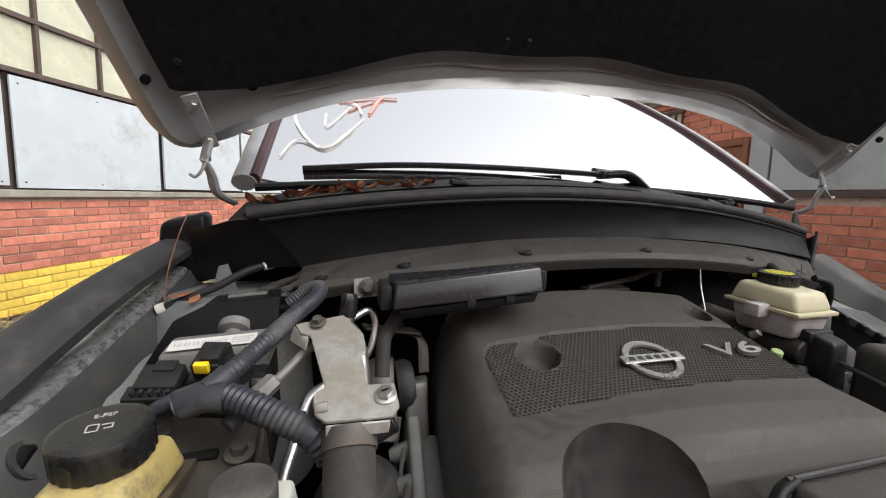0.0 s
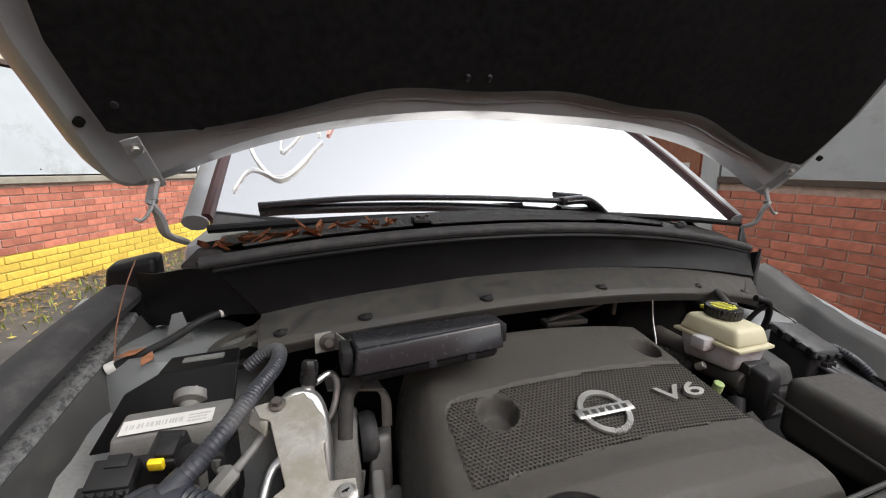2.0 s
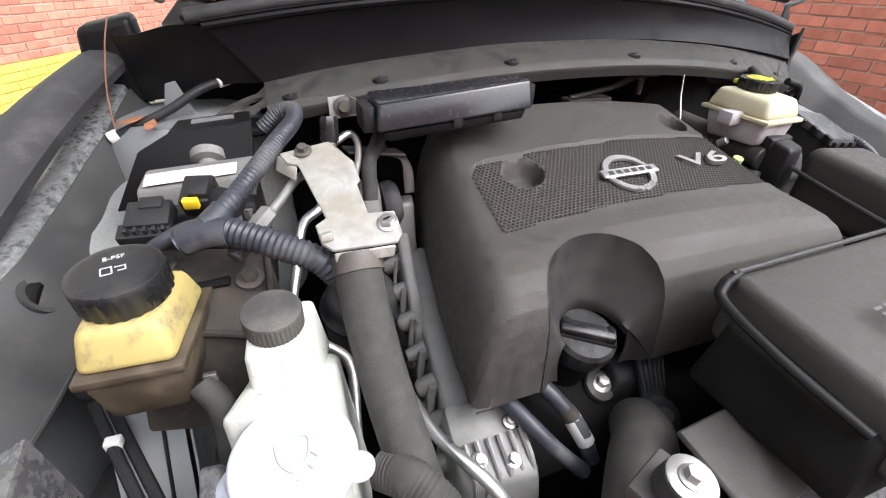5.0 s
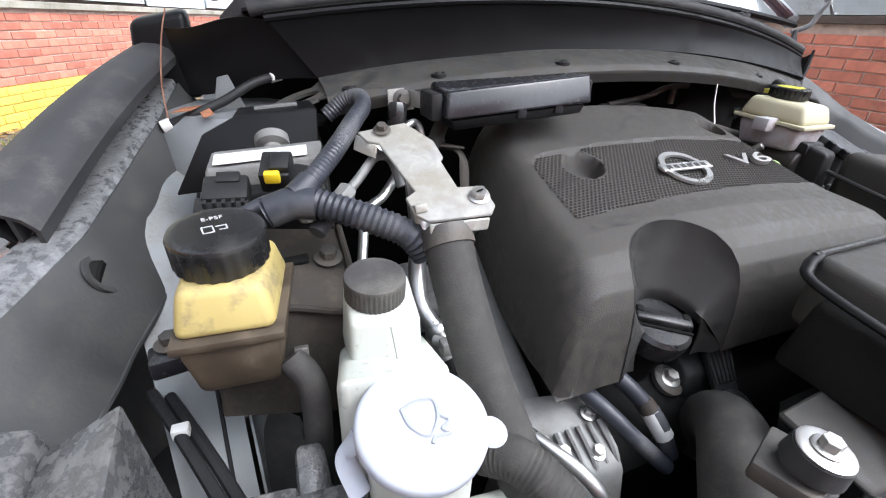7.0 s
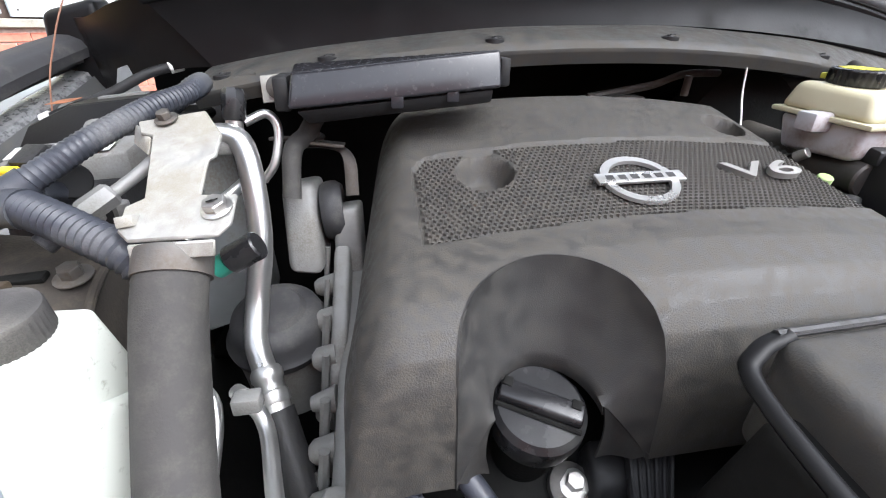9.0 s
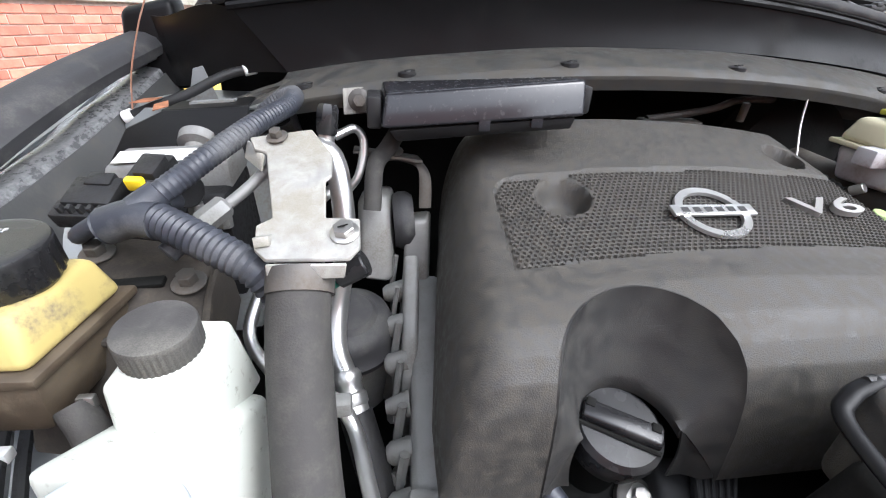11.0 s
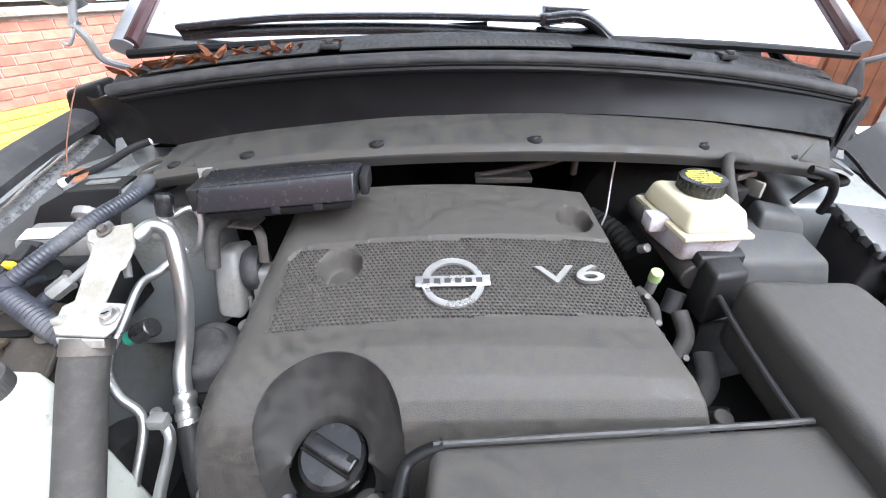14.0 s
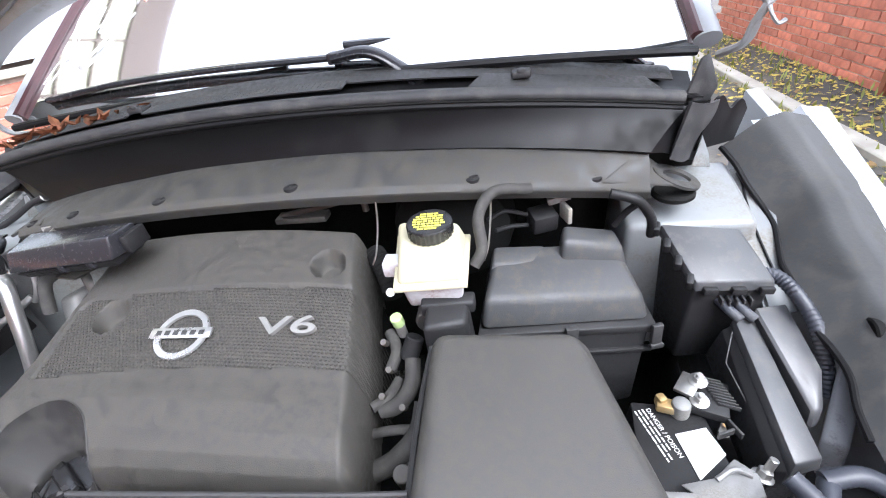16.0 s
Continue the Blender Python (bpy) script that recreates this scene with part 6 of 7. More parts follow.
part("main_branch", tube([(-0.700, 0.800, 0.912), (-0.680, 0.800, 0.920), (-0.658, 0.795, 0.922), (-0.630, 0.780, 0.917), (-0.600, 0.765, 0.908), (-0.570, 0.752, 0.895), (-0.553, 0.750, 0.872)], 0.0152, 16, 8, rib=0.13, pitch=0.0065), M_LOOM, lo)
part("tape_wrap", tube([(-0.697, 0.800, 0.914), (-0.675, 0.799, 0.921), (-0.652, 0.792, 0.921)], 0.0162, 16, 6), M_LOOM, lo)
part("tape_wrap", tube([(-0.672, 0.800, 0.927), (-0.655, 0.812, 0.938)], 0.0128, 14, 4), M_LOOM, lo)
part("connector_lead", tube([(-0.745, 0.85, 0.885), (-0.742, 0.83, 0.89), (-0.725, 0.825, 0.902), (-0.70, 0.83, 0.912), (-0.685, 0.82, 0.918), (-0.680, 0.80, 0.920)], 0.008, 10), M_LOOM, lo)
part("connector_lead", tube([(-0.668, 0.86, 0.905), (-0.66, 0.84, 0.92), (-0.664, 0.82, 0.925), (-0.672, 0.80, 0.922)], 0.010, 10), M_LOOM, lo)
cr = thing("hood_release_cable", (-0.72, 1.1, 0.95), "black release cable with white end fittings", "cable")
part("cable", tube([(-0.828, 1.13, 0.930), (-0.79, 1.135, 0.945), (-0.745, 1.15, 0.962), (-0.70, 1.17, 0.985), (-0.665, 1.185, 0.995)], 0.007, 10), M_PLASTIC, cr)
part("fitting", cyl((-0.672, 1.182, 0.993), (-0.655, 1.189, 0.997), 0.009), M_LABEL, cr, "white end fitting")
part("fitting", cyl((-0.831, 1.130, 0.929), (-0.818, 1.132, 0.934), 0.0095), M_LABEL, cr, "white end fitting")
tw = thing("thin_wire", (-0.82, 1.15, 0.95), "thin brown wire hanging by the fender", "wire")
part("wire", tube([(-0.822, 1.138, 0.935), (-0.825, 1.17, 0.985), (-0.818, 1.21, 1.045), (-0.808, 1.235, 1.085)], 0.0012, 6), M_COPPER, tw)

# ---------- power steering reservoir ----------
ps = thing("power_steering_reservoir", (-0.74, 0.71, 0.80), "aged yellow power steering reservoir with black screw cap", "fluid reservoir")
axis = Vector((-0.02, -0.10, 0.99)).normalized()
c0 = Vector((-0.741, 0.742, 0.884))
capm = part("cap", knurled(c0, c0 + axis * 0.029, 0.0378, 22, 0.035), M_CAPBLK, ps, "large black ribbed screw cap")
cm = basis(c0 + axis * 0.0292, (0.97, 0.22, 0.02), (-0.2, 0.97, 0.1))
lettering("E-PSF", cm @ Matrix.Translation((0.0, 0.017, 0)), 0.0075, M_GREYINK, "cap_print", capm, depth=0.0003)
part("cap_symbol", join(*[box_on(cm, x, y, w, h) for x, y, w, h in ((-0.006, 0.004, 0.008, 0.0012), (-0.006, -0.006, 0.008, 0.0012), (-0.010, -0.001, 0.0012, 0.010), (-0.002, -0.001, 0.0012, 0.010), (0.004, 0.002, 0.008, 0.0012), (0.005, -0.004, 0.006, 0.0012), (0.008, -0.001, 0.0012, 0.007))]), M_GREYINK, capm)
part("rim", lathe(c0 - axis * 0.006, c0 + axis * 0.004, ((0, 0.032), (0.5, 0.035), (1, 0.034)), 32), M_CAPBLK, ps)
part("upper_tank", hexa([(-0.782, 0.690, 0.842), (-0.705, 0.686, 0.842), (-0.690, 0.785, 0.846), (-0.775, 0.785, 0.846), (-0.775, 0.702, 0.880), (-0.712, 0.698, 0.880), (-0.700, 0.775, 0.884), (-0.770, 0.775, 0.884)], 0.008, 3), M_YELLOW, ps)
part("seam_flange", hexa([(-0.785, 0.684, 0.834), (-0.701, 0.681, 0.834), (-0.685, 0.790, 0.838), (-0.780, 0.791, 0.838), (-0.785, 0.684, 0.842), (-0.701, 0.681, 0.842), (-0.685, 0.790, 0.846), (-0.780, 0.791, 0.846)], 0.002), M_OILBROWN, ps)
part("lower_tank", hexa([(-0.772, 0.690, 0.785), (-0.708, 0.688, 0.785), (-0.695, 0.775, 0.79), (-0.768, 0.775, 0.79), (-0.782, 0.687, 0.834), (-0.703, 0.684, 0.834), (-0.688, 0.786, 0.838), (-0.777, 0.788, 0.838)], 0.008, 2), M_OILBROWN, ps, "oil-stained brown lower half")
part("outlet", tube([(-0.70, 0.70, 0.80), (-0.685, 0.685, 0.775), (-0.685, 0.67, 0.73), (-0.69, 0.66, 0.68)], 0.013, 12), M_HOSE, ps)
part("hose_clip", box((-0.690, 0.70, 0.80), (0.012, 0.006, 0.016), 0.001), M_STEEL, ps)
part("bracket_foot", box((-0.80, 0.762, 0.775), (0.045, 0.03, 0.02), 0.004, turn=(0, 0, 10)), M_GLOSSBLK, ps)
part("foot_bolt", bolt((-0.804, 0.770, 0.786), (0, 0, 1), 0.0085), M_DARKSTEEL, ps)

ps.location += Vector((0.004, -0.004, 0.018))

# ---------- coolant tank and washer filler ----------
ct = thing("coolant_tank", (-0.62, 0.665, 0.70), "white plastic coolant tank with a dusty black cap", "tank")
wc = Vector((-0.620, 0.690, 0.872))
wax = Vector((0, -0.12, 0.99)).normalized()
part("cap", knurled(wc, wc + wax * 0.022, 0.0265, 40, 0.03), M_DUSTCAP, ct, "dusty black knurled cap")
part("neck_block", hexa([(-0.650, 0.655, 0.80), (-0.588, 0.648, 0.80), (-0.572, 0.73, 0.80), (-0.645, 0.735, 0.80), (-0.648, 0.660, 0.868), (-0.590, 0.652, 0.868), (-0.583, 0.718, 0.875), (-0.642, 0.722, 0.875)], 0.006, 3), M_WHITEPL, ct)
part("tank", hexa([(-0.665, 0.60, 0.60), (-0.56, 0.585, 0.60), (-0.545, 0.72, 0.60), (-0.655, 0.73, 0.60), (-0.668, 0.612, 0.856), (-0.583, 0.602, 0.858), (-0.566, 0.715, 0.80), (-0.65, 0.72, 0.80)], 0.009, 3), M_WHITEPL, ct)
part("seam", plate([(-0.618, 0.648, 0.868), (-0.616, 0.648, 0.868), (-0.596, 0.606, 0.70), (-0.598, 0.606, 0.70)], (0.3, -0.9, 0.2), 0.002, 0), M_WHITEPL, ct)
ws = thing("washer_filler", (-0.625, 0.565, 0.70), "pale blue-grey washer filler cap on a white neck", "washer filler")
wb = Vector((-0.616, 0.574, 0.830))
wn_ = Vector((0.02, -0.20, 0.98)).normalized()
wcap = part("cap", lathe(wb, wb + wn_ * 0.014, ((0, 0.0445), (0.3, 0.047), (0.75, 0.047), (0.92, 0.0455), (1, 0.0425)), 48), M_PALECAP, ws, "pale blue-grey flip cap with raised symbol")
tabm = wb + wn_ * 0.005 + Vector((0.045, -0.018, -0.002))
part("pull_tab", lathe(tabm - wn_ * 0.003, tabm + wn_ * 0.003, ((0, 0.010), (0.5, 0.012), (1, 0.010)), 20), M_PALECAP, wcap)
part("strap", tube([wb + Vector((-0.043, 0.01, 0.002)), wb + Vector((-0.052, 0.006, -0.015)), wb + Vector((-0.046, -0.01, -0.035))], 0.008, 8, flat=0.35), M_PALECAP, wcap)
wm = basis(wb + wn_ * 0.0142, (1, 0.05, 0), (0, 1, 0.2))
scr_pts = [(-0.012, 0.012), (0.0, 0.015), (0.012, 0.012), (0.010, -0.002), (0.0, -0.012), (-0.010, -0.002), (-0.012, 0.012)]
part("symbol", tube([wm @ Vector((x, y, 0)) for x, y in scr_pts], 0.0016, 6, 4), M_CAPSHADE, wcap)
part("symbol", tube([wm @ Vector((x, y, 0)) for x, y in ((0.012, 0.0), (0.017, -0.006), (0.010, -0.010), (0.014, -0.015), (0.004, -0.014), (0.0, -0.018))], 0.0016, 6, 4), M_CAPSHADE, wcap)
part("neck", lathe((-0.615, 0.565, 0.60), wb, ((0, 0.03), (0.4, 0.032), (0.75, 0.038), (1, 0.040)), 32), M_WHITEPL, ws)
part("shoulder", hexa([(-0.60, 0.50, 0.55), (-0.50, 0.50, 0.55), (-0.50, 0.60, 0.55), (-0.60, 0.60, 0.55), (-0.58, 0.52, 0.72), (-0.515, 0.52, 0.71), (-0.515, 0.58, 0.72), (-0.58, 0.58, 0.73)], 0.012, 3), M_WHITEPL, ws)

# ---------- front left corner ----------
fl = thing("front_carrier_panel", (-0.72, 0.52, 0.62), "mud-splashed grey plastic front carrier pieces", "front carrier")
def angular(lo, hi, top, lean=0.0):
    """A plastic pressing: footprint lo-hi, heights of its four upper corners."""
    (x0, y0), (x1, y1) = lo, hi
    x0, y0, x1, y1 = x0 - 0.010, y0 - 0.012, x1 + 0.010, y1 + 0.012
    z0 = min(top) - 0.09
    return hexa([(x0, y0, z0), (x1, y0, z0), (x1, y1, z0), (x0, y1, z0), (x0 + 0.006, y0 + lean, top[0]), (x1 - 0.006, y0 + lean, top[1]), (x1 - 0.008, y1 - 0.004, top[2]), (x0 + 0.008, y1 - 0.004, top[3])], 0.005, 2)


for lo, hi, top, lean in (((-0.935, 0.565), (-0.905, 0.66), (0.815, 0.82, 0.835, 0.83), 0.0), ((-0.900, 0.60), (-0.868, 0.665), (0.812, 0.805, 0.822, 0.830), 0.004), ((-0.864, 0.585), (-0.812, 0.655), (0.800, 0.822, 0.838, 0.806), 0.0),
                          ((-0.880, 0.535), (-0.795, 0.583), (0.790, 0.786, 0.800, 0.802), 0.006), ((-0.790, 0.560), (-0.705, 0.600), (0.760, 0.752, 0.768, 0.778), 0.0), ((-0.960, 0.45), (-0.885, 0.56), (0.790, 0.785, 0.805, 0.815), 0.01),
                          ((-0.880, 0.45), (-0.735, 0.53), (0.762, 0.748, 0.758, 0.775), 0.008), ((-0.730, 0.45), (-0.655, 0.59), (0.752, 0.746, 0.768, 0.772), 0.006), ((-0.650, 0.45), (-0.560, 0.535), (0.735, 0.720, 0.730, 0.748), 0.006),
                          ((-0.700, 0.595), (-0.682, 0.628), (0.752, 0.750, 0.775, 0.778), 0.004)):
    part("carrier_piece", angular(lo, hi, top, lean), M_SPLASH, fl)
part("dark_tray", hexa([(-0.93, 0.44, 0.50), (-0.56, 0.44, 0.50), (-0.56, 0.60, 0.50), (-0.93, 0.66, 0.50), (-0.92, 0.45, 0.57), (-0.57, 0.45, 0.56), (-0.57, 0.59, 0.56), (-0.92, 0.65, 0.58)], 0.006), M_BLOCK, fl)
for pts in ([(-0.84, 0.80, 0.72), (-0.81, 0.74, 0.72), (-0.78, 0.68, 0.71), (-0.75, 0.62, 0.69)], [(-0.825, 0.80, 0.71), (-0.795, 0.74, 0.71), (-0.765, 0.68, 0.70), (-0.735, 0.62, 0.68)]):
    part("lamp_lead", tube(pts, 0.006, 8), M_PLASTIC, fl)
part("lead_clip", box((-0.805, 0.735, 0.722), (0.016, 0.012, 0.012), 0.002), M_LABEL, fl)
fr = thing("front_cross_member", (0.1, 0.42, 0.60), "dark plastic radiator cross member", "cross member")
part("beam", hexa([(-0.40, 0.38, 0.60), (0.75, 0.38, 0.60), (0.75, 0.47, 0.60), (-0.40, 0.47, 0.60), (-0.40, 0.385, 0.72), (0.75, 0.385, 0.70), (0.75, 0.46, 0.71), (-0.40, 0.46, 0.73)], 0.012, 3), M_SPLASH, fr)
# Unseen slab in the radiator's place, added to keep light from under the duct.
part("shroud_light_block", hexa([(-0.14, 0.43, 0.36), (0.72, 0.43, 0.36), (0.72, 0.47, 0.36), (-0.14, 0.47, 0.36), (-0.14, 0.43, 0.83), (0.60, 0.43, 0.76), (0.60, 0.46, 0.76), (-0.14, 0.46, 0.83)], 0.004), M_BLOCK, fr)
part("lower_tray", plate([(-0.255, 0.533, 0.752), (-0.186, 0.537, 0.755), (-0.12, 0.541, 0.757), (-0.085, 0.548, 0.758), (-0.062, 0.562, 0.758), (-0.040, 0.585, 0.757), (-0.02, 0.60, 0.756), (0.30, 0.62, 0.74), (0.30, 0.44, 0.72), (-0.245, 0.45, 0.735)], (0, 0, 1), 0.008, 0.003), M_FRONTDUST, fr, "dusty plastic tray under the intake")
rm = thing("radiator_mount", (-0.315, 0.48, 0.74), "rubber radiator mount with washer and bolt", "mount")
part("bracket", box((-0.315, 0.485, 0.765), (0.06, 0.05, 0.02), 0.004, turn=(0, 0, 20)), M_DARKSTEEL, rm)
part("rubber", lathe((-0.315, 0.478, 0.76), (-0.314, 0.474, 0.800), ((0, 0.022), (0.3, 0.024), (0.35, 0.019), (0.5, 0.019), (0.55, 0.024), (1, 0.022)), 28), M_RUBBER, rm)
part("washer", cyl((-0.314, 0.474, 0.80), (-0.314, 0.4735, 0.804), 0.021), M_STEEL, rm)
part("bolt", bolt((-0.314, 0.4735, 0.804), (0, -0.1, 1), 0.008, 1.5), M_STEEL, rm)
rh = thing("radiator_hose", (-0.36, 0.55, 0.62), "thick grey upper radiator hose", "hose")
part("hose", tube([(-0.17, 0.63, 0.58), (-0.205, 0.605, 0.650), (-0.245, 0.565, 0.690), (-0.285, 0.525, 0.685), (-0.315, 0.48, 0.635), (-0.33, 0.45, 0.58)], 0.037, 20), M_HOSE, rh)
bh = thing("braided_hose", (-0.50, 0.55, 0.62), "black braided hose beside the washer neck", "hose")
part("hose", tube([(-0.545, 0.60, 0.745), (-0.525, 0.575, 0.755), (-0.500, 0.545, 0.735), (-0.478, 0.515, 0.68), (-0.46, 0.49, 0.60)], 0.0200, 16, 8, rib=0.05, pitch=0.004), M_HOSE, bh)
kn = thing("sensor_leads", (-0.40, 0.60, 0.62), "sheathed sensor leads with a paper tag", "wiring")
part("lead", tube([(-0.375, 0.665, 0.70), (-0.360, 0.635, 0.690), (-0.335, 0.605, 0.665), (-0.30, 0.585, 0.63)], 0.010, 10), M_LOOM, kn)
part("lead", tube([(-0.330, 0.675, 0.71), (-0.312, 0.65, 0.695), (-0.290, 0.622, 0.665), (-0.275, 0.60, 0.62)], 0.011, 10), M_LOOM, kn)
part("tag", tube([(-0.2965, 0.631, 0.675), (-0.282, 0.611, 0.645)], 0.0122, 10, 3), M_LABEL, kn, "white paper tag")
part("tape", tube([(-0.3035, 0.640, 0.685), (-0.2965, 0.631, 0.675)], 0.0122, 10, 3), M_RUST, kn)

# ---------- intake duct, air filter box ----------
du = thing("air_intake_duct", (0.3, 0.65, 0.75), "broad satin black air intake duct", "air duct")
top = hexa([(0.262, 0.48, 0.78), (0.60, 0.50, 0.70), (0.485, 0.85, 0.78), (0.270, 0.83, 0.80), (0.275, 0.50, 0.882), (0.575, 0.53, 0.80), (0.455, 0.848, 0.898), (0.268, 0.826, 0.920)], 0.022, 5)
part("rear_section", top, M_FRONTDUST, du)
part("rear_flange", tube([(0.262, 0.835, 0.875), (0.258, 0.76, 0.862), (0.258, 0.68, 0.848), (0.262, 0.60, 0.835)], 0.004, 8), M_DUCT, du)
front = hexa([(-0.165, 0.40, 0.80), (0.62, 0.42, 0.72), (0.58, 0.655, 0.75), (-0.145, 0.612, 0.79), (-0.15, 0.42, 0.862), (0.57, 0.45, 0.815), (0.50, 0.668, 0.845), (-0.137, 0.616, 0.876)], 0.012, 4)
part("front_section", front, M_FRONTDUST, du)
part("front_flange", tube([(-0.168, 0.44, 0.835), (-0.172, 0.52, 0.846), (-0.165, 0.595, 0.857), (-0.150, 0.612, 0.866), (-0.125, 0.618, 0.872)], 0.0065, 12, flat=0.7), M_COWL, du)
part("back_edge", tube([(-0.135, 0.618, 0.873), (0.05, 0.630, 0.868), (0.20, 0.641, 0.862), (0.262, 0.648, 0.858)], 0.0035, 8, 6), M_DUCT, du)
# Solid near-black block stands for the shade inside the hollow mouth.
part("inlet_mouth_shade", hexa([(-0.19, 0.42, 0.76), (-0.08, 0.42, 0.76), (-0.08, 0.60, 0.76), (-0.19, 0.59, 0.76), (-0.165, 0.43, 0.83), (-0.09, 0.43, 0.83), (-0.09, 0.595, 0.84), (-0.162, 0.585, 0.84)], 0.01), M_BLOCK, du)
sm = basis((-0.005, 0.515, 0.8745), (1, 0.1, -0.06), (-0.1, 0.97, 0.05))
bars(sm, print_rows(0.11, 0.03, 4, 9), M_DIMINK, "duct_print", du, "pale grey moulded print", h=0.0035)

af = thing("air_filter_box", (0.45, 0.98, 0.76), "dusty black air filter box with clips", "air filter")
part("lid", hexa([(0.316, 0.925, 0.812), (0.592, 0.990, 0.768), (0.562, 1.11, 0.80), (0.33, 1.06, 0.83), (0.326, 0.940, 0.866), (0.578, 1.000, 0.818), (0.546, 1.098, 0.862), (0.345, 1.045, 0.893)], 0.012, 3), M_AIRBOX, af)
part("raised_back", hexa([(0.448, 1.035, 0.85), (0.566, 1.055, 0.83), (0.550, 1.115, 0.84), (0.452, 1.10, 0.86), (0.454, 1.045, 0.898), (0.556, 1.066, 0.868), (0.545, 1.105, 0.882), (0.458, 1.085, 0.908)], 0.010, 3), M_AIRBOX, af)
part("rear_step", hexa([(0.33, 0.995, 0.86), (0.435, 1.02, 0.845), (0.43, 1.075, 0.855), (0.335, 1.05, 0.87), (0.338, 1.005, 0.886), (0.43, 1.028, 0.866), (0.425, 1.065, 0.880), (0.342, 1.04, 0.898)], 0.006, 2), M_AIRBOX, af)
part("flange", hexa([(0.313, 0.918, 0.797), (0.600, 0.983, 0.750), (0.572, 1.118, 0.785), (0.325, 1.065, 0.815), (0.313, 0.918, 0.811), (0.600, 0.983, 0.765), (0.572, 1.118, 0.80), (0.325, 1.065, 0.83)], 0.003), M_PLASTIC, af)
part("base", hexa([(0.33, 0.92, 0.58), (0.575, 0.98, 0.58), (0.565, 1.10, 0.58), (0.335, 1.05, 0.58), (0.318, 0.922, 0.797), (0.590, 0.987, 0.751), (0.567, 1.11, 0.785), (0.33, 1.06, 0.815)], 0.008), M_PLASTIC, af)
part("band", hexa([(0.325, 0.916, 0.755), (0.596, 0.980, 0.708), (0.596, 0.99, 0.708), (0.325, 0.93, 0.755), (0.325, 0.916, 0.763), (0.596, 0.980, 0.716), (0.596, 0.99, 0.716), (0.325, 0.93, 0.763)], 0.002), M_PLASTIC, af)
part("clip", join(box((0.598, 0.978, 0.752), (0.018, 0.010, 0.042), 0.003, turn=(0, 0, 15)), box((0.600, 0.975, 0.728), (0.022, 0.008, 0.010), 0.002, turn=(0, 0, 15))), M_DUCT, af)
part("clip", box((0.46, 0.947, 0.780), (0.02, 0.010, 0.035), 0.002, turn=(0, 0, 15)), M_DUCT, af)
af2 = thing("throttle_tube", (0.285, 0.87, 0.85), "ribbed black throttle inlet sleeve", "air duct")
part("sleeve", hexa([(0.252, 0.835, 0.82), (0.315, 0.855, 0.82), (0.315, 0.90, 0.82), (0.25, 0.895, 0.82), (0.252, 0.838, 0.905), (0.312, 0.855, 0.90), (0.312, 0.892, 0.91), (0.252, 0.888, 0.915)], 0.008, 3), M_PLASTIC, af2)
part("rim", hexa([(0.245, 0.872, 0.895), (0.32, 0.885, 0.89), (0.32, 0.905, 0.89), (0.245, 0.898, 0.895), (0.245, 0.872, 0.915), (0.32, 0.885, 0.91), (0.32, 0.905, 0.915), (0.245, 0.898, 0.92)], 0.004), M_PLASTIC, af2)

# ---------- brake fluid reservoir ----------
bf = thing("brake_fluid_reservoir", (0.255, 0.93, 0.92), "cream brake fluid reservoir with black and yellow cap", "fluid reservoir")
part("upper_tank", hexa([(0.212, 0.872, 0.944), (0.306, 0.878, 0.944), (0.302, 0.985, 0.950), (0.192, 0.990, 0.952), (0.220, 0.884, 0.978), (0.298, 0.888, 0.977), (0.292, 0.972, 0.986), (0.200, 0.978, 0.988)], 0.009, 3), M_CREAM, bf)
part("seam_flange", hexa([(0.208, 0.866, 0.938), (0.310, 0.873, 0.938), (0.306, 0.990, 0.944), (0.188, 0.995, 0.946), (0.208, 0.866, 0.945), (0.310, 0.873, 0.945), (0.306, 0.990, 0.951), (0.188, 0.995, 0.953)], 0.002), M_CREAM, bf)
part("lower_tank", hexa([(0.220, 0.885, 0.895), (0.298, 0.888, 0.895), (0.29, 0.975, 0.895), (0.205, 0.978, 0.895), (0.216, 0.875, 0.938), (0.303, 0.880, 0.938), (0.297, 0.983, 0.944), (0.198, 0.987, 0.944)], 0.007, 2), M_RESLOW, bf, "milky lower half showing the fluid")
bc = Vector((0.256, 0.945, 0.984))
bax = Vector((0, -0.05, 1)).normalized()
bcap = part("cap", knurled(bc, bc + bax * 0.020, 0.0335, 26, 0.04), M_CAPBLK, bf, "black knurled cap with yellow print")
bm_ = basis(bc + bax * 0.0201, (1, 0.05, 0), (0, 1, 0.05))
rows = []
for k in range(7):
    y = 0.019 - 0.0063 * k
    w = 2 * math.sqrt(max(0.024 ** 2 - y * y, 0))
    rng = random.Random(k)
    x = -w / 2
    while x < w / 2 - 0.003:
        ww = min(rng.uniform(0.004, 0.010), w / 2 - x)
        rows.append((x + ww / 2, y, ww))
        x += ww + 0.0012
bars(bm_, rows, M_YELINK, "cap_print", bcap, "yellow warning print", h=0.0038)
part("tongue", box((0.252, 0.980, 0.992), (0.022, 0.012, 0.008), 0.002), M_YELINK, bcap)
part("side_spout", box((0.195, 0.93, 0.94), (0.03, 0.03, 0.025), 0.004), M_RESLOW, bf)
part("outlet_pipe", tube([(0.312, 0.94, 0.925), (0.325, 0.955, 0.945), (0.322, 0.985, 0.985), (0.345, 1.03, 1.0), (0.40, 1.06, 0.985)], 0.009, 10), M_HOSE, bf)
bf.location += Vector((0.005, 0.006, 0.002))
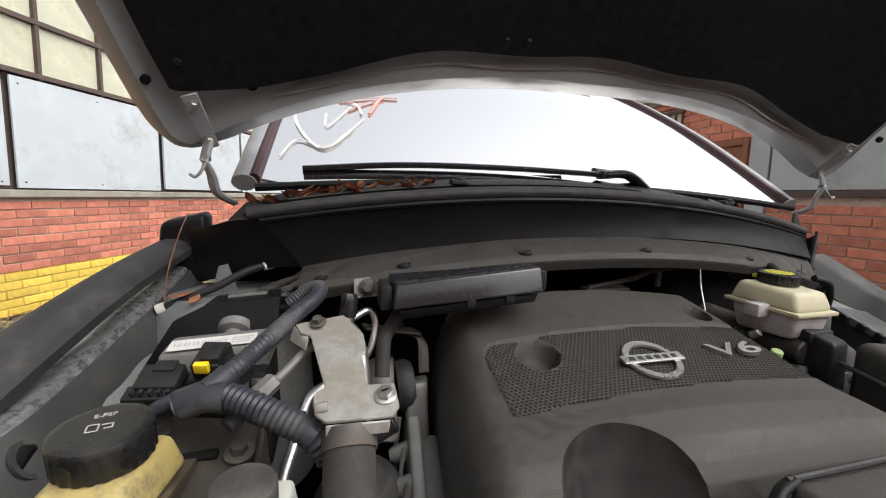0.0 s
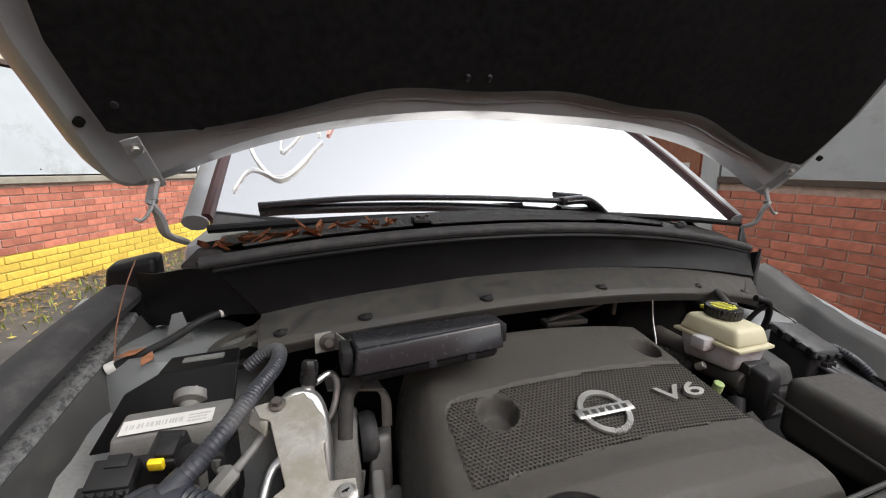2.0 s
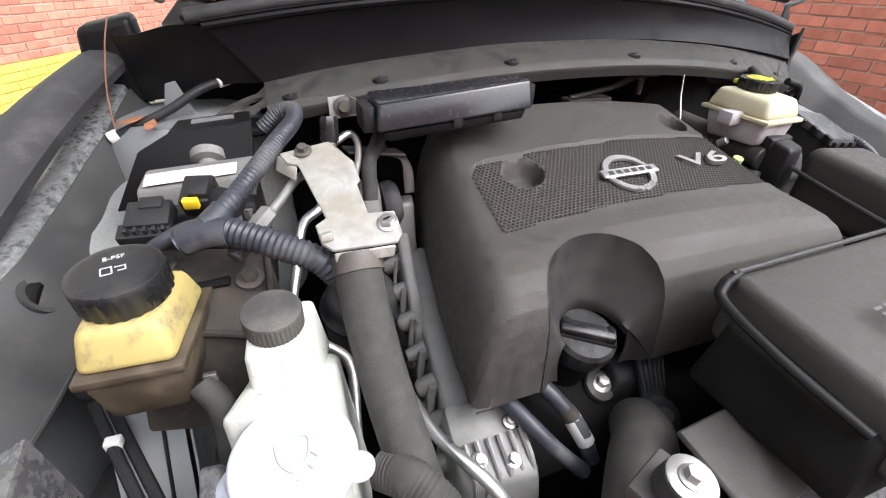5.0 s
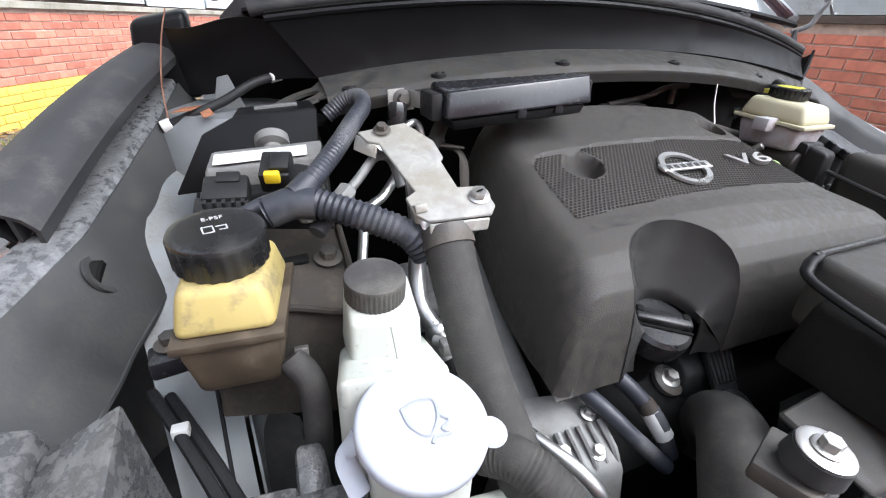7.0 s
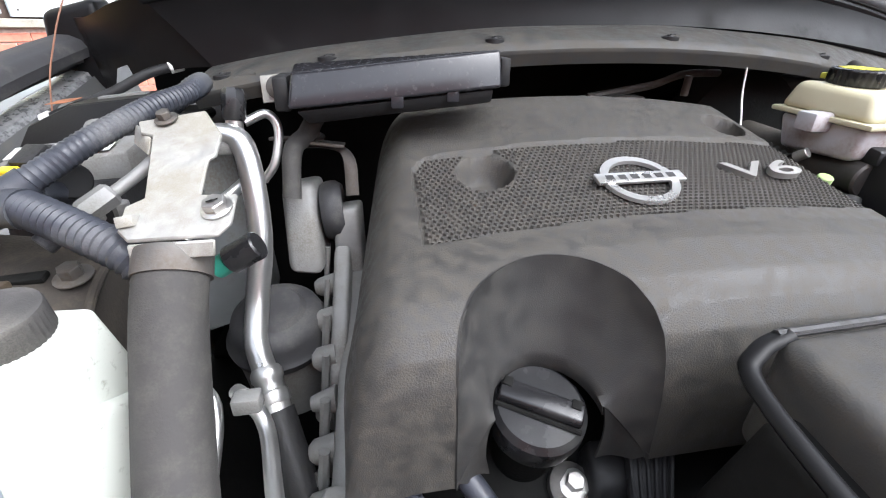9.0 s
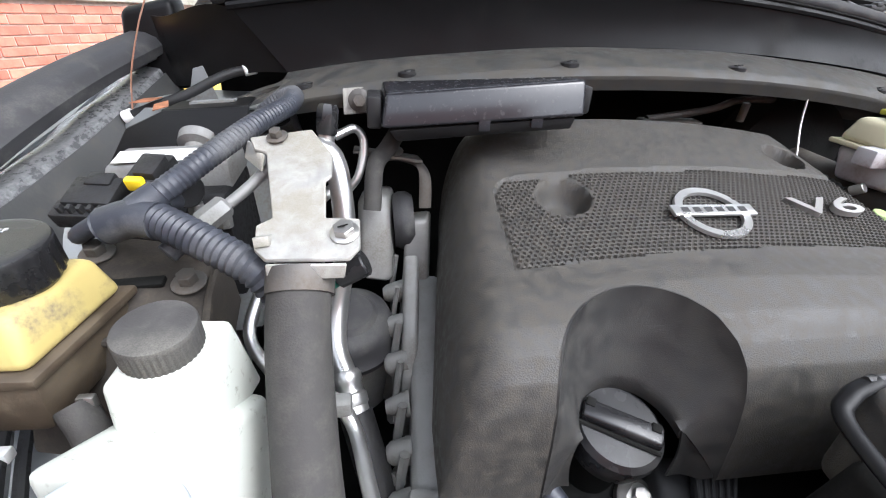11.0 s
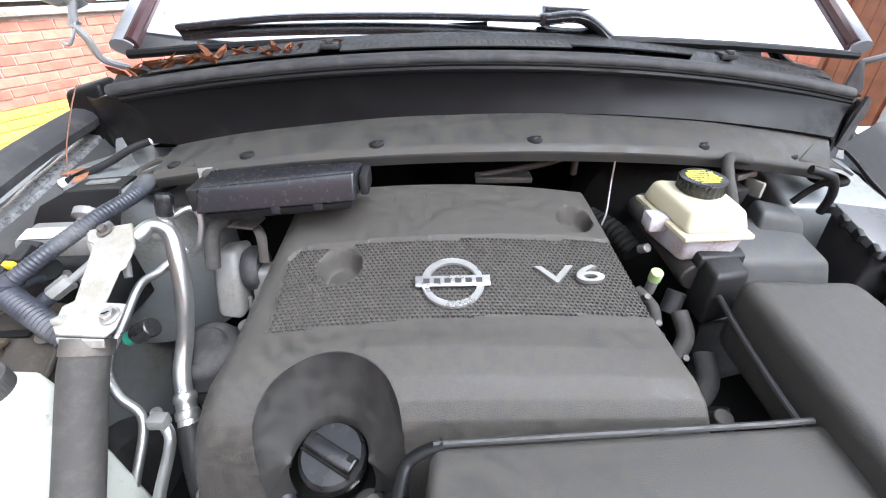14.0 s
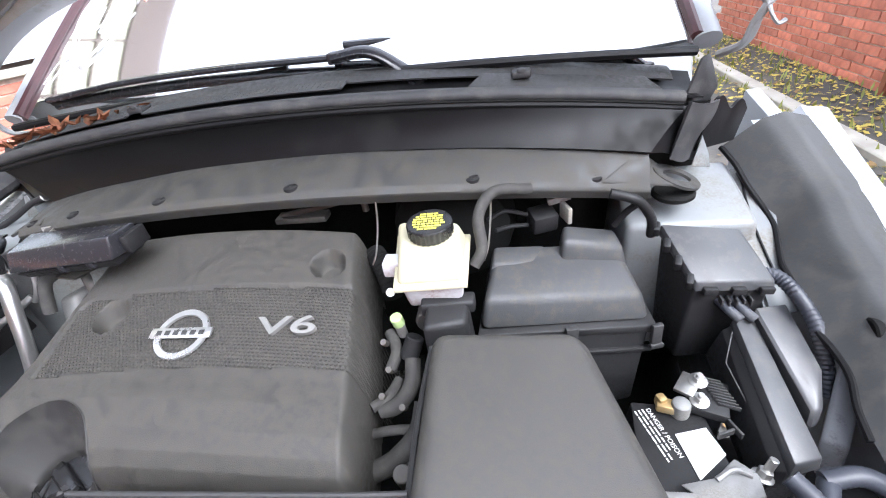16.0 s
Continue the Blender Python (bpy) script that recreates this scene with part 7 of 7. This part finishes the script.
mc = thing("brake_master_cylinder", (0.27, 0.98, 0.85), "dark cast brake master cylinder under the reservoir", "master cylinder")
part("cylinder", cyl((0.255, 0.88, 0.875), (0.255, 1.12, 0.89), 0.024), M_DARKSTEEL, mc)
part("servo", lathe((0.26, 1.10, 0.88), (0.26, 1.17, 0.885), ((0, 0.06), (0.3, 0.11), (1, 0.12)), 32), M_BLOCK, mc)

# ---------- things between engine and air box ----------
gp = thing("vacuum_valves", (0.20, 0.88, 0.80), "vacuum hoses, valves and sensors beside the engine", "hoses")
part("green_cap", cyl((0.200, 0.895, 0.862), (0.199, 0.890, 0.880), 0.0095, segs=10), M_GREEN, gp, "pale green valve cap")
part("valve", cyl((0.200, 0.90, 0.835), (0.200, 0.895, 0.862), 0.008), M_ALU, gp)
part("solenoid", cyl((0.215, 0.86, 0.825), (0.228, 0.875, 0.855), 0.014), M_PLASTIC, gp)
for k, (pts, r) in enumerate((([(0.225, 0.85, 0.835), (0.225, 0.82, 0.815), (0.205, 0.80, 0.795), (0.18, 0.795, 0.79)], 0.012), ([(0.245, 0.80, 0.80), (0.238, 0.765, 0.78), (0.205, 0.74, 0.755), (0.17, 0.73, 0.74)], 0.015),
                              ([(0.20, 0.84, 0.80), (0.19, 0.81, 0.80), (0.17, 0.79, 0.80)], 0.008), ([(0.17, 0.77, 0.77), (0.20, 0.77, 0.78), (0.235, 0.78, 0.77)], 0.007), ([(0.18, 0.90, 0.84), (0.195, 0.87, 0.83), (0.19, 0.84, 0.82)], 0.009), ([(0.24, 0.74, 0.76), (0.245, 0.70, 0.72), (0.23, 0.66, 0.66)], 0.018))):
    part("hose", tube(pts, r, 12), M_HOSE, gp)
for c in ((0.190, 0.845, 0.815), (0.185, 0.81, 0.80), (0.215, 0.80, 0.79), (0.18, 0.875, 0.84)):
    part("fitting", cyl(Vector(c), Vector(c) + Vector((0.0, -0.01, 0.014)), 0.005, segs=10), M_DARKSTEEL, gp)
ac = thing("accordion_hose", (0.165, 0.98, 0.89), "black ribbed accordion hose behind the engine cover", "hose")
part("hose", tube([(0.135, 1.03, 0.90), (0.165, 0.985, 0.895), (0.185, 0.945, 0.88)], 0.019, 16, 8, rib=0.14, pitch=0.010), M_BLOCK, ac)
part("plug", cyl((0.185, 0.93, 0.895), (0.19, 0.918, 0.905), 0.007), M_STEEL, ac)
ds = thing("transmission_dipstick", (0.228, 0.70, 0.70), "grey dipstick handle low beside the engine", "dipstick")
part("handle", cyl((0.228, 0.715, 0.755), (0.228, 0.708, 0.785), 0.012), M_DARKSTEEL, ds)
part("tube", cyl((0.228, 0.73, 0.66), (0.228, 0.715, 0.755), 0.007), M_DARKSTEEL, ds)
part("clip", box((0.243, 0.712, 0.748), (0.014, 0.012, 0.03), 0.002), M_STEEL, ds)
rc = thing("rear_pipes", (0.1, 1.10, 0.92), "dark pipes and brackets under the cowl", "pipes")
part("pipe", tube([(-0.05, 1.09, 0.955), (0.06, 1.10, 0.97), (0.12, 1.11, 0.985), (0.20, 1.13, 0.985)], 0.006, 8), M_DARKSTEEL, rc)
part("pipe", tube([(0.25, 1.14, 0.97), (0.36, 1.15, 0.965), (0.50, 1.16, 0.955)], 0.012, 10), M_HOSE, rc)
part("bracket", box((-0.01, 1.09, 0.95), (0.10, 0.03, 0.012), 0.003), M_DARKSTEEL, rc)
part("stud", cyl((0.115, 1.09, 0.955), (0.115, 1.088, 0.985), 0.006), M_DARKSTEEL, rc)
for k, (x, z) in enumerate(((0.155, 0.93), (0.34, 0.94))):
    w = thing("hanging_wire", (x, 1.05, z), "thin grey wire hanging from the cowl", "wire")
    part("wire", tube([(x + 0.005, 1.03, 1.005), (x + 0.002, 1.02, 0.965), (x - 0.004, 1.0, 0.925), (x - 0.012, 0.99, 0.905)], 0.0015, 6), M_STEEL, w)
cn = thing("wiring_connectors", (0.44, 1.12, 0.90), "black wiring connectors with a pale lever", "connector")
part("connector", box((0.425, 1.11, 0.905), (0.045, 0.04, 0.035), 0.004, turn=(10, 0, 20)), M_PLASTIC, cn)
part("lever", join(box((0.455, 1.125, 0.935), (0.04, 0.012, 0.012), 0.002, turn=(0, -10, 10)), box((0.465, 1.105, 0.918), (0.008, 0.035, 0.03), 0.002, turn=(0, 0, 20))), M_BRACKET, cn)
part("lead", tube([(0.40, 1.10, 0.90), (0.37, 1.09, 0.905), (0.345, 1.07, 0.91)], 0.004, 8), M_PLASTIC, cn)
part("lead", tube([(0.40, 1.11, 0.915), (0.36, 1.11, 0.925), (0.33, 1.09, 0.92)], 0.004, 8), M_PLASTIC, cn)
hc = thing("cowl_cable", (0.58, 1.15, 0.93), "black cable looping from the cowl to the fuse box", "cable")
part("cable", tube([(0.53, 1.075, 0.965), (0.565, 1.07, 0.955), (0.585, 1.075, 0.935), (0.60, 1.085, 0.905), (0.605, 1.095, 0.87)], 0.008, 10), M_PLASTIC, hc)
part("cable", tube([(0.575, 1.075, 0.945), (0.56, 1.09, 0.92), (0.545, 1.10, 0.89)], 0.006, 10), M_PLASTIC, hc)

# ---------- fuse box, relay boxes, battery ----------
fu = thing("fuse_box", (0.70, 1.06, 0.80), "square black fuse box with a flat lid", "fuse box")
part("lid", hexa([(0.648, 0.992, 0.826), (0.770, 1.006, 0.812), (0.745, 1.100, 0.855), (0.613, 1.095, 0.874), (0.648, 0.994, 0.845), (0.767, 1.008, 0.832), (0.741, 1.094, 0.875), (0.617, 1.090, 0.894)], 0.004, 2), M_BOXLID, fu)
part("body", hexa([(0.645, 1.01, 0.66), (0.755, 1.02, 0.66), (0.735, 1.09, 0.66), (0.625, 1.085, 0.66), (0.650, 0.998, 0.826), (0.764, 1.010, 0.812), (0.742, 1.095, 0.855), (0.618, 1.088, 0.872)], 0.005), M_PLASTIC, fu)
for k in range(3):
    part("lid_latch", box(Vector((0.670, 0.992, 0.828)).lerp(Vector((0.755, 1.003, 0.818)), k / 2), (0.022, 0.010, 0.012), 0.002, turn=(0, 7, 8)), M_PLASTIC, fu)
for k in range(5):
    part("socket_rib", box(Vector((0.690, 0.994, 0.806)).lerp(Vector((0.735, 1.0, 0.800)), k / 4), (0.003, 0.014, 0.012), 0.0005), M_DUCT, fu)
for k in range(4):
    part("lid_ridge", box(Vector((0.611, 1.090, 0.884)).lerp(Vector((0.641, 1.0, 0.842)), k / 3), (0.011, 0.020, 0.020), 0.003, turn=(20, 0, -15)), M_PLASTIC, fu)
for k in range(2):
    lv = tube([(0.690 + 0.020 * k, 1.01, 0.80), (0.700 + 0.020 * k, 0.995, 0.792), (0.716 + 0.020 * k, 0.975, 0.782)], 0.0085, 12, 8, rib=0.1, pitch=0.005)
    part("loom_tail", lv, M_LOOM, fu)
part("side_loom", tube([(0.755, 1.03, 0.83), (0.780, 1.022, 0.825), (0.800, 0.985, 0.805), (0.815, 0.945, 0.765), (0.818, 0.90, 0.70)], 0.0115, 12, 8, rib=0.12, pitch=0.007), M_LOOM, fu)

ra = thing("relay_box", (0.73, 0.88, 0.74), "long narrow black relay box with a flat lid", "relay box")
part("lid", hexa([(0.712, 0.776, 0.692), (0.757, 0.792, 0.690), (0.742, 0.992, 0.752), (0.706, 0.985, 0.758), (0.716, 0.780, 0.717), (0.755, 0.794, 0.713), (0.740, 0.990, 0.776), (0.709, 0.983, 0.782)], 0.003, 2), M_BOXLID, ra)
part("side_cover", hexa([(0.688, 0.790, 0.640), (0.712, 0.780, 0.66), (0.708, 0.98, 0.72), (0.680, 0.98, 0.70), (0.700, 0.788, 0.69), (0.712, 0.780, 0.70), (0.708, 0.982, 0.765), (0.696, 0.982, 0.755)], 0.002, 2), M_PLASTIC, ra)
part("edge_trim", tube([(0.700, 0.960, 0.772), (0.684, 0.925, 0.742), (0.712, 0.825, 0.688), (0.716, 0.800, 0.703)], 0.0012, 6, 1), M_DUCT, ra)
part("base", hexa([(0.700, 0.79, 0.60), (0.750, 0.80, 0.60), (0.738, 0.985, 0.62), (0.70, 0.98, 0.62), (0.704, 0.785, 0.692), (0.752, 0.797, 0.690), (0.740, 0.988, 0.752), (0.706, 0.983, 0.756)], 0.004), M_PLASTIC, ra)
rb = thing("relay_box", (0.78, 0.93, 0.74), "angular black relay cover beside the fuse box", "relay box")


def prism(top, drop, bevel):
    """A solid under a flat top outline."""
    return plate([Vector(p) for p in top], (0.05, -0.1, -1), drop, bevel)


part("cover", prism([(0.737, 0.991, 0.795), (0.794, 1.011, 0.785), (0.796, 0.902, 0.758), (0.778, 0.851, 0.735), (0.763, 0.846, 0.735)], 0.035, 0.004), M_BOXLID, rb)
part("base", prism([(0.742, 0.985, 0.760), (0.788, 1.002, 0.750), (0.790, 0.902, 0.724), (0.774, 0.856, 0.702), (0.766, 0.852, 0.702)], 0.09, 0.003), M_PLASTIC, rb)
rd = thing("relay_box", (0.82, 0.88, 0.70), "pale dusty upright cover near the fender liner", "relay box")
part("cover", prism([(0.840, 0.940, 0.770), (0.868, 0.925, 0.765), (0.806, 0.820, 0.690), (0.779, 0.834, 0.690)], 0.07, 0.004), M_PALELID, rd)

ba = thing("battery", (0.60, 0.80, 0.55), "black car battery with white labels and clamps", "battery")
part("case", hexa([(0.515, 0.62, 0.50), (0.67, 0.64, 0.50), (0.655, 0.90, 0.50), (0.53, 0.91, 0.50), (0.520, 0.64, 0.688), (0.668, 0.66, 0.688), (0.645, 0.885, 0.688), (0.545, 0.895, 0.688)], 0.006, 2), M_PLASTIC, ba)
part("positive_clamp", join(box((0.598, 0.876, 0.700), (0.040, 0.020, 0.016), 0.004, turn=(0, 0, -15)), box((0.586, 0.884, 0.703), (0.014, 0.016, 0.022), 0.004, turn=(0, 0, 20))), M_BRASS, ba, "tarnished brass terminal clamp")
part("terminal_post", lathe((0.611, 0.874, 0.690), (0.611, 0.872, 0.716), ((0, 0.014), (0.7, 0.0135), (0.9, 0.0125), (1, 0.009)), 24), M_ALU, ba)
part("fuse_link", box((0.655, 0.893, 0.700), (0.055, 0.065, 0.016), 0.003, turn=(0, 4, -18)), M_PLASTIC, ba)
for k in range(9):
    q = Vector((0.664, 0.918, 0.711)).lerp(Vector((0.676, 0.872, 0.708)), k / 8)
    part("fuse_rib", box(q, (0.030, 0.0026, 0.007), 0.0006, turn=(0, 4, -15)), M_DUCT, ba)
part("link_plate", box((0.630, 0.908, 0.712), (0.028, 0.042, 0.006), 0.001, turn=(0, 0, -35)), M_STEEL, ba)
for at in ((0.645, 0.912, 0.716), (0.638, 0.880, 0.710)):
    part("terminal_nut", join(bolt(at, (0, -0.1, 1), 0.0085, 1.6), cyl(at, Vector(at) + Vector((0, -0.002, 0.017)), 0.0045)), M_STEEL, ba)
part("vent_frame", join(box((0.672, 0.850, 0.697), (0.004, 0.042, 0.012), 0.001, turn=(0, 0, 22)), box((0.660, 0.835, 0.697), (0.026, 0.004, 0.012), 0.001, turn=(0, 0, 22))), M_DUCT, ba)
lab = [(0.595, 0.837), (0.640, 0.849), (0.652, 0.808), (0.607, 0.770)]
part("white_label", plate([(x, y, 0.6885) for x, y in lab], (0, 0, 1), 0.0012, 0), M_LABEL, ba, "white paper label", smooth=False)
tm = basis((0.572, 0.838, 0.6886), (0.32, -0.95, 0), (0.95, 0.32, 0.0))
lettering("DANGER / POISON", tm @ Matrix.Translation((0, 0.009, 0)), 0.0098, M_LABEL, "warning_print", ba, depth=0.0003)
bars(tm @ Matrix.Translation((0, -0.005, 0)), print_rows(0.085, 0.018, 3, 8), M_LABEL, "small_print", ba, h=0.0022)
part("hold_down", join(plate([(0.578, 0.758, 0.697), (0.622, 0.768, 0.699), (0.650, 0.790, 0.708), (0.672, 0.772, 0.706), (0.672, 0.745, 0.700), (0.60, 0.738, 0.697)], (0, -0.2, 1), 0.004, 0.001), tube([(0.622, 0.764, 0.704), (0.645, 0.775, 0.711), (0.664, 0.768, 0.710)], 0.004, 8, 4), box((0.60, 0.742, 0.695), (0.10, 0.012, 0.014), 0.003)), M_ALU, ba, "ribbed metal hold-down")
part("hold_down_bolt", join(cyl((0.678, 0.772, 0.690), (0.690, 0.780, 0.728), 0.0055), bolt((0.679, 0.773, 0.700), (0.3, 0.2, 1), 0.009, 1.5)), M_STEEL, ba)
lw = thing("front_right_wiring", (0.75, 0.74, 0.66), "bundle of black looms by the headlamp", "wiring")
for k, pts in enumerate(([(0.68, 0.74, 0.76), (0.70, 0.71, 0.75), (0.72, 0.66, 0.72), (0.73, 0.60, 0.68)], [(0.74, 0.76, 0.73), (0.72, 0.735, 0.745), (0.705, 0.70, 0.74), (0.70, 0.64, 0.70)], [(0.72, 0.745, 0.745), (0.76, 0.75, 0.75), (0.80, 0.74, 0.73), (0.84, 0.72, 0.70)])):
    part("loom", tube(pts, 0.012, 12, 8, rib=0.08, pitch=0.006), M_LOOM, lw)

# ---------- dry leaves lying in the cowl ----------
rng = random.Random(21)
for k in range(34):
    x = -0.62 + abs(rng.gauss(0, 0.16)) if k < 28 else rng.uniform(-0.7, -0.6)
    x = min(x, -0.30)
    v = rng.uniform(0.08, 0.45)
    c = Vector((x, (seal_y(x) + 0.014) * (1 - v) + base_y(x) * v, (seal_z(x) + 0.016) * (1 - v) + base_z(x) * v + rng.uniform(0.002, 0.01)))
    a, w = rng.uniform(0, 6.28), rng.uniform(0.012, 0.024)
    d1 = Vector((math.cos(a), math.sin(a), rng.uniform(-0.2, 0.6))) * w
    d2 = Vector((-math.sin(a), math.cos(a), rng.uniform(-0.2, 0.5))) * w * 0.4
    bm = bmesh.new()
    ring = [bm.verts.new(c + d1 * p + d2 * q + Vector((0, 0, r))) for p, q, r in ((-1, 0, 0), (-0.4, 0.8, 0.003), (0.3, 0.9, 0.004), (1, 0.1, 0.006), (0.4, -0.8, 0.003), (-0.4, -0.7, 0.002))]
    ridge = [bm.verts.new(c + d1 * p - Vector((0, 0, 0.003))) for p in (-0.4, 0.35)]
    for q in ((ring[0], ring[1], ridge[0]), (ring[1], ring[2], ridge[1], ridge[0]), (ring[2], ring[3], ridge[1]), (ring[3], ring[4], ridge[1]), (ring[4], ring[5], ridge[0], ridge[1]), (ring[5], ring[0], ridge[0])):
        bm.faces.new(q)
    bmesh.ops.solidify(bm, geom=bm.faces[:], thickness=0.0006)
    lf = link("dry_leaf", bm, M_LEAF)
    tagged(lf, "curled dry brown leaf on the cowl grille", "leaf", group="leaves in the cowl")
for c, a in (((-0.795, 1.125, 0.952), 0.4), ((-0.765, 1.10, 0.950), 1.4)):
    bm = plate([Vector(c) + Vector((math.cos(a) * p - math.sin(a) * q, math.sin(a) * p + math.cos(a) * q, r)) for p, q, r in ((-0.02, 0, 0.0), (0, 0.009, 0.004), (0.022, 0.002, 0.006), (0.004, -0.008, 0.002))], (0, 0, 1), 0.001, 0)
    tagged(link("dry_leaf", bm, M_LEAF), "curled dry brown leaf on the apron", "leaf", group="leaves on the apron")
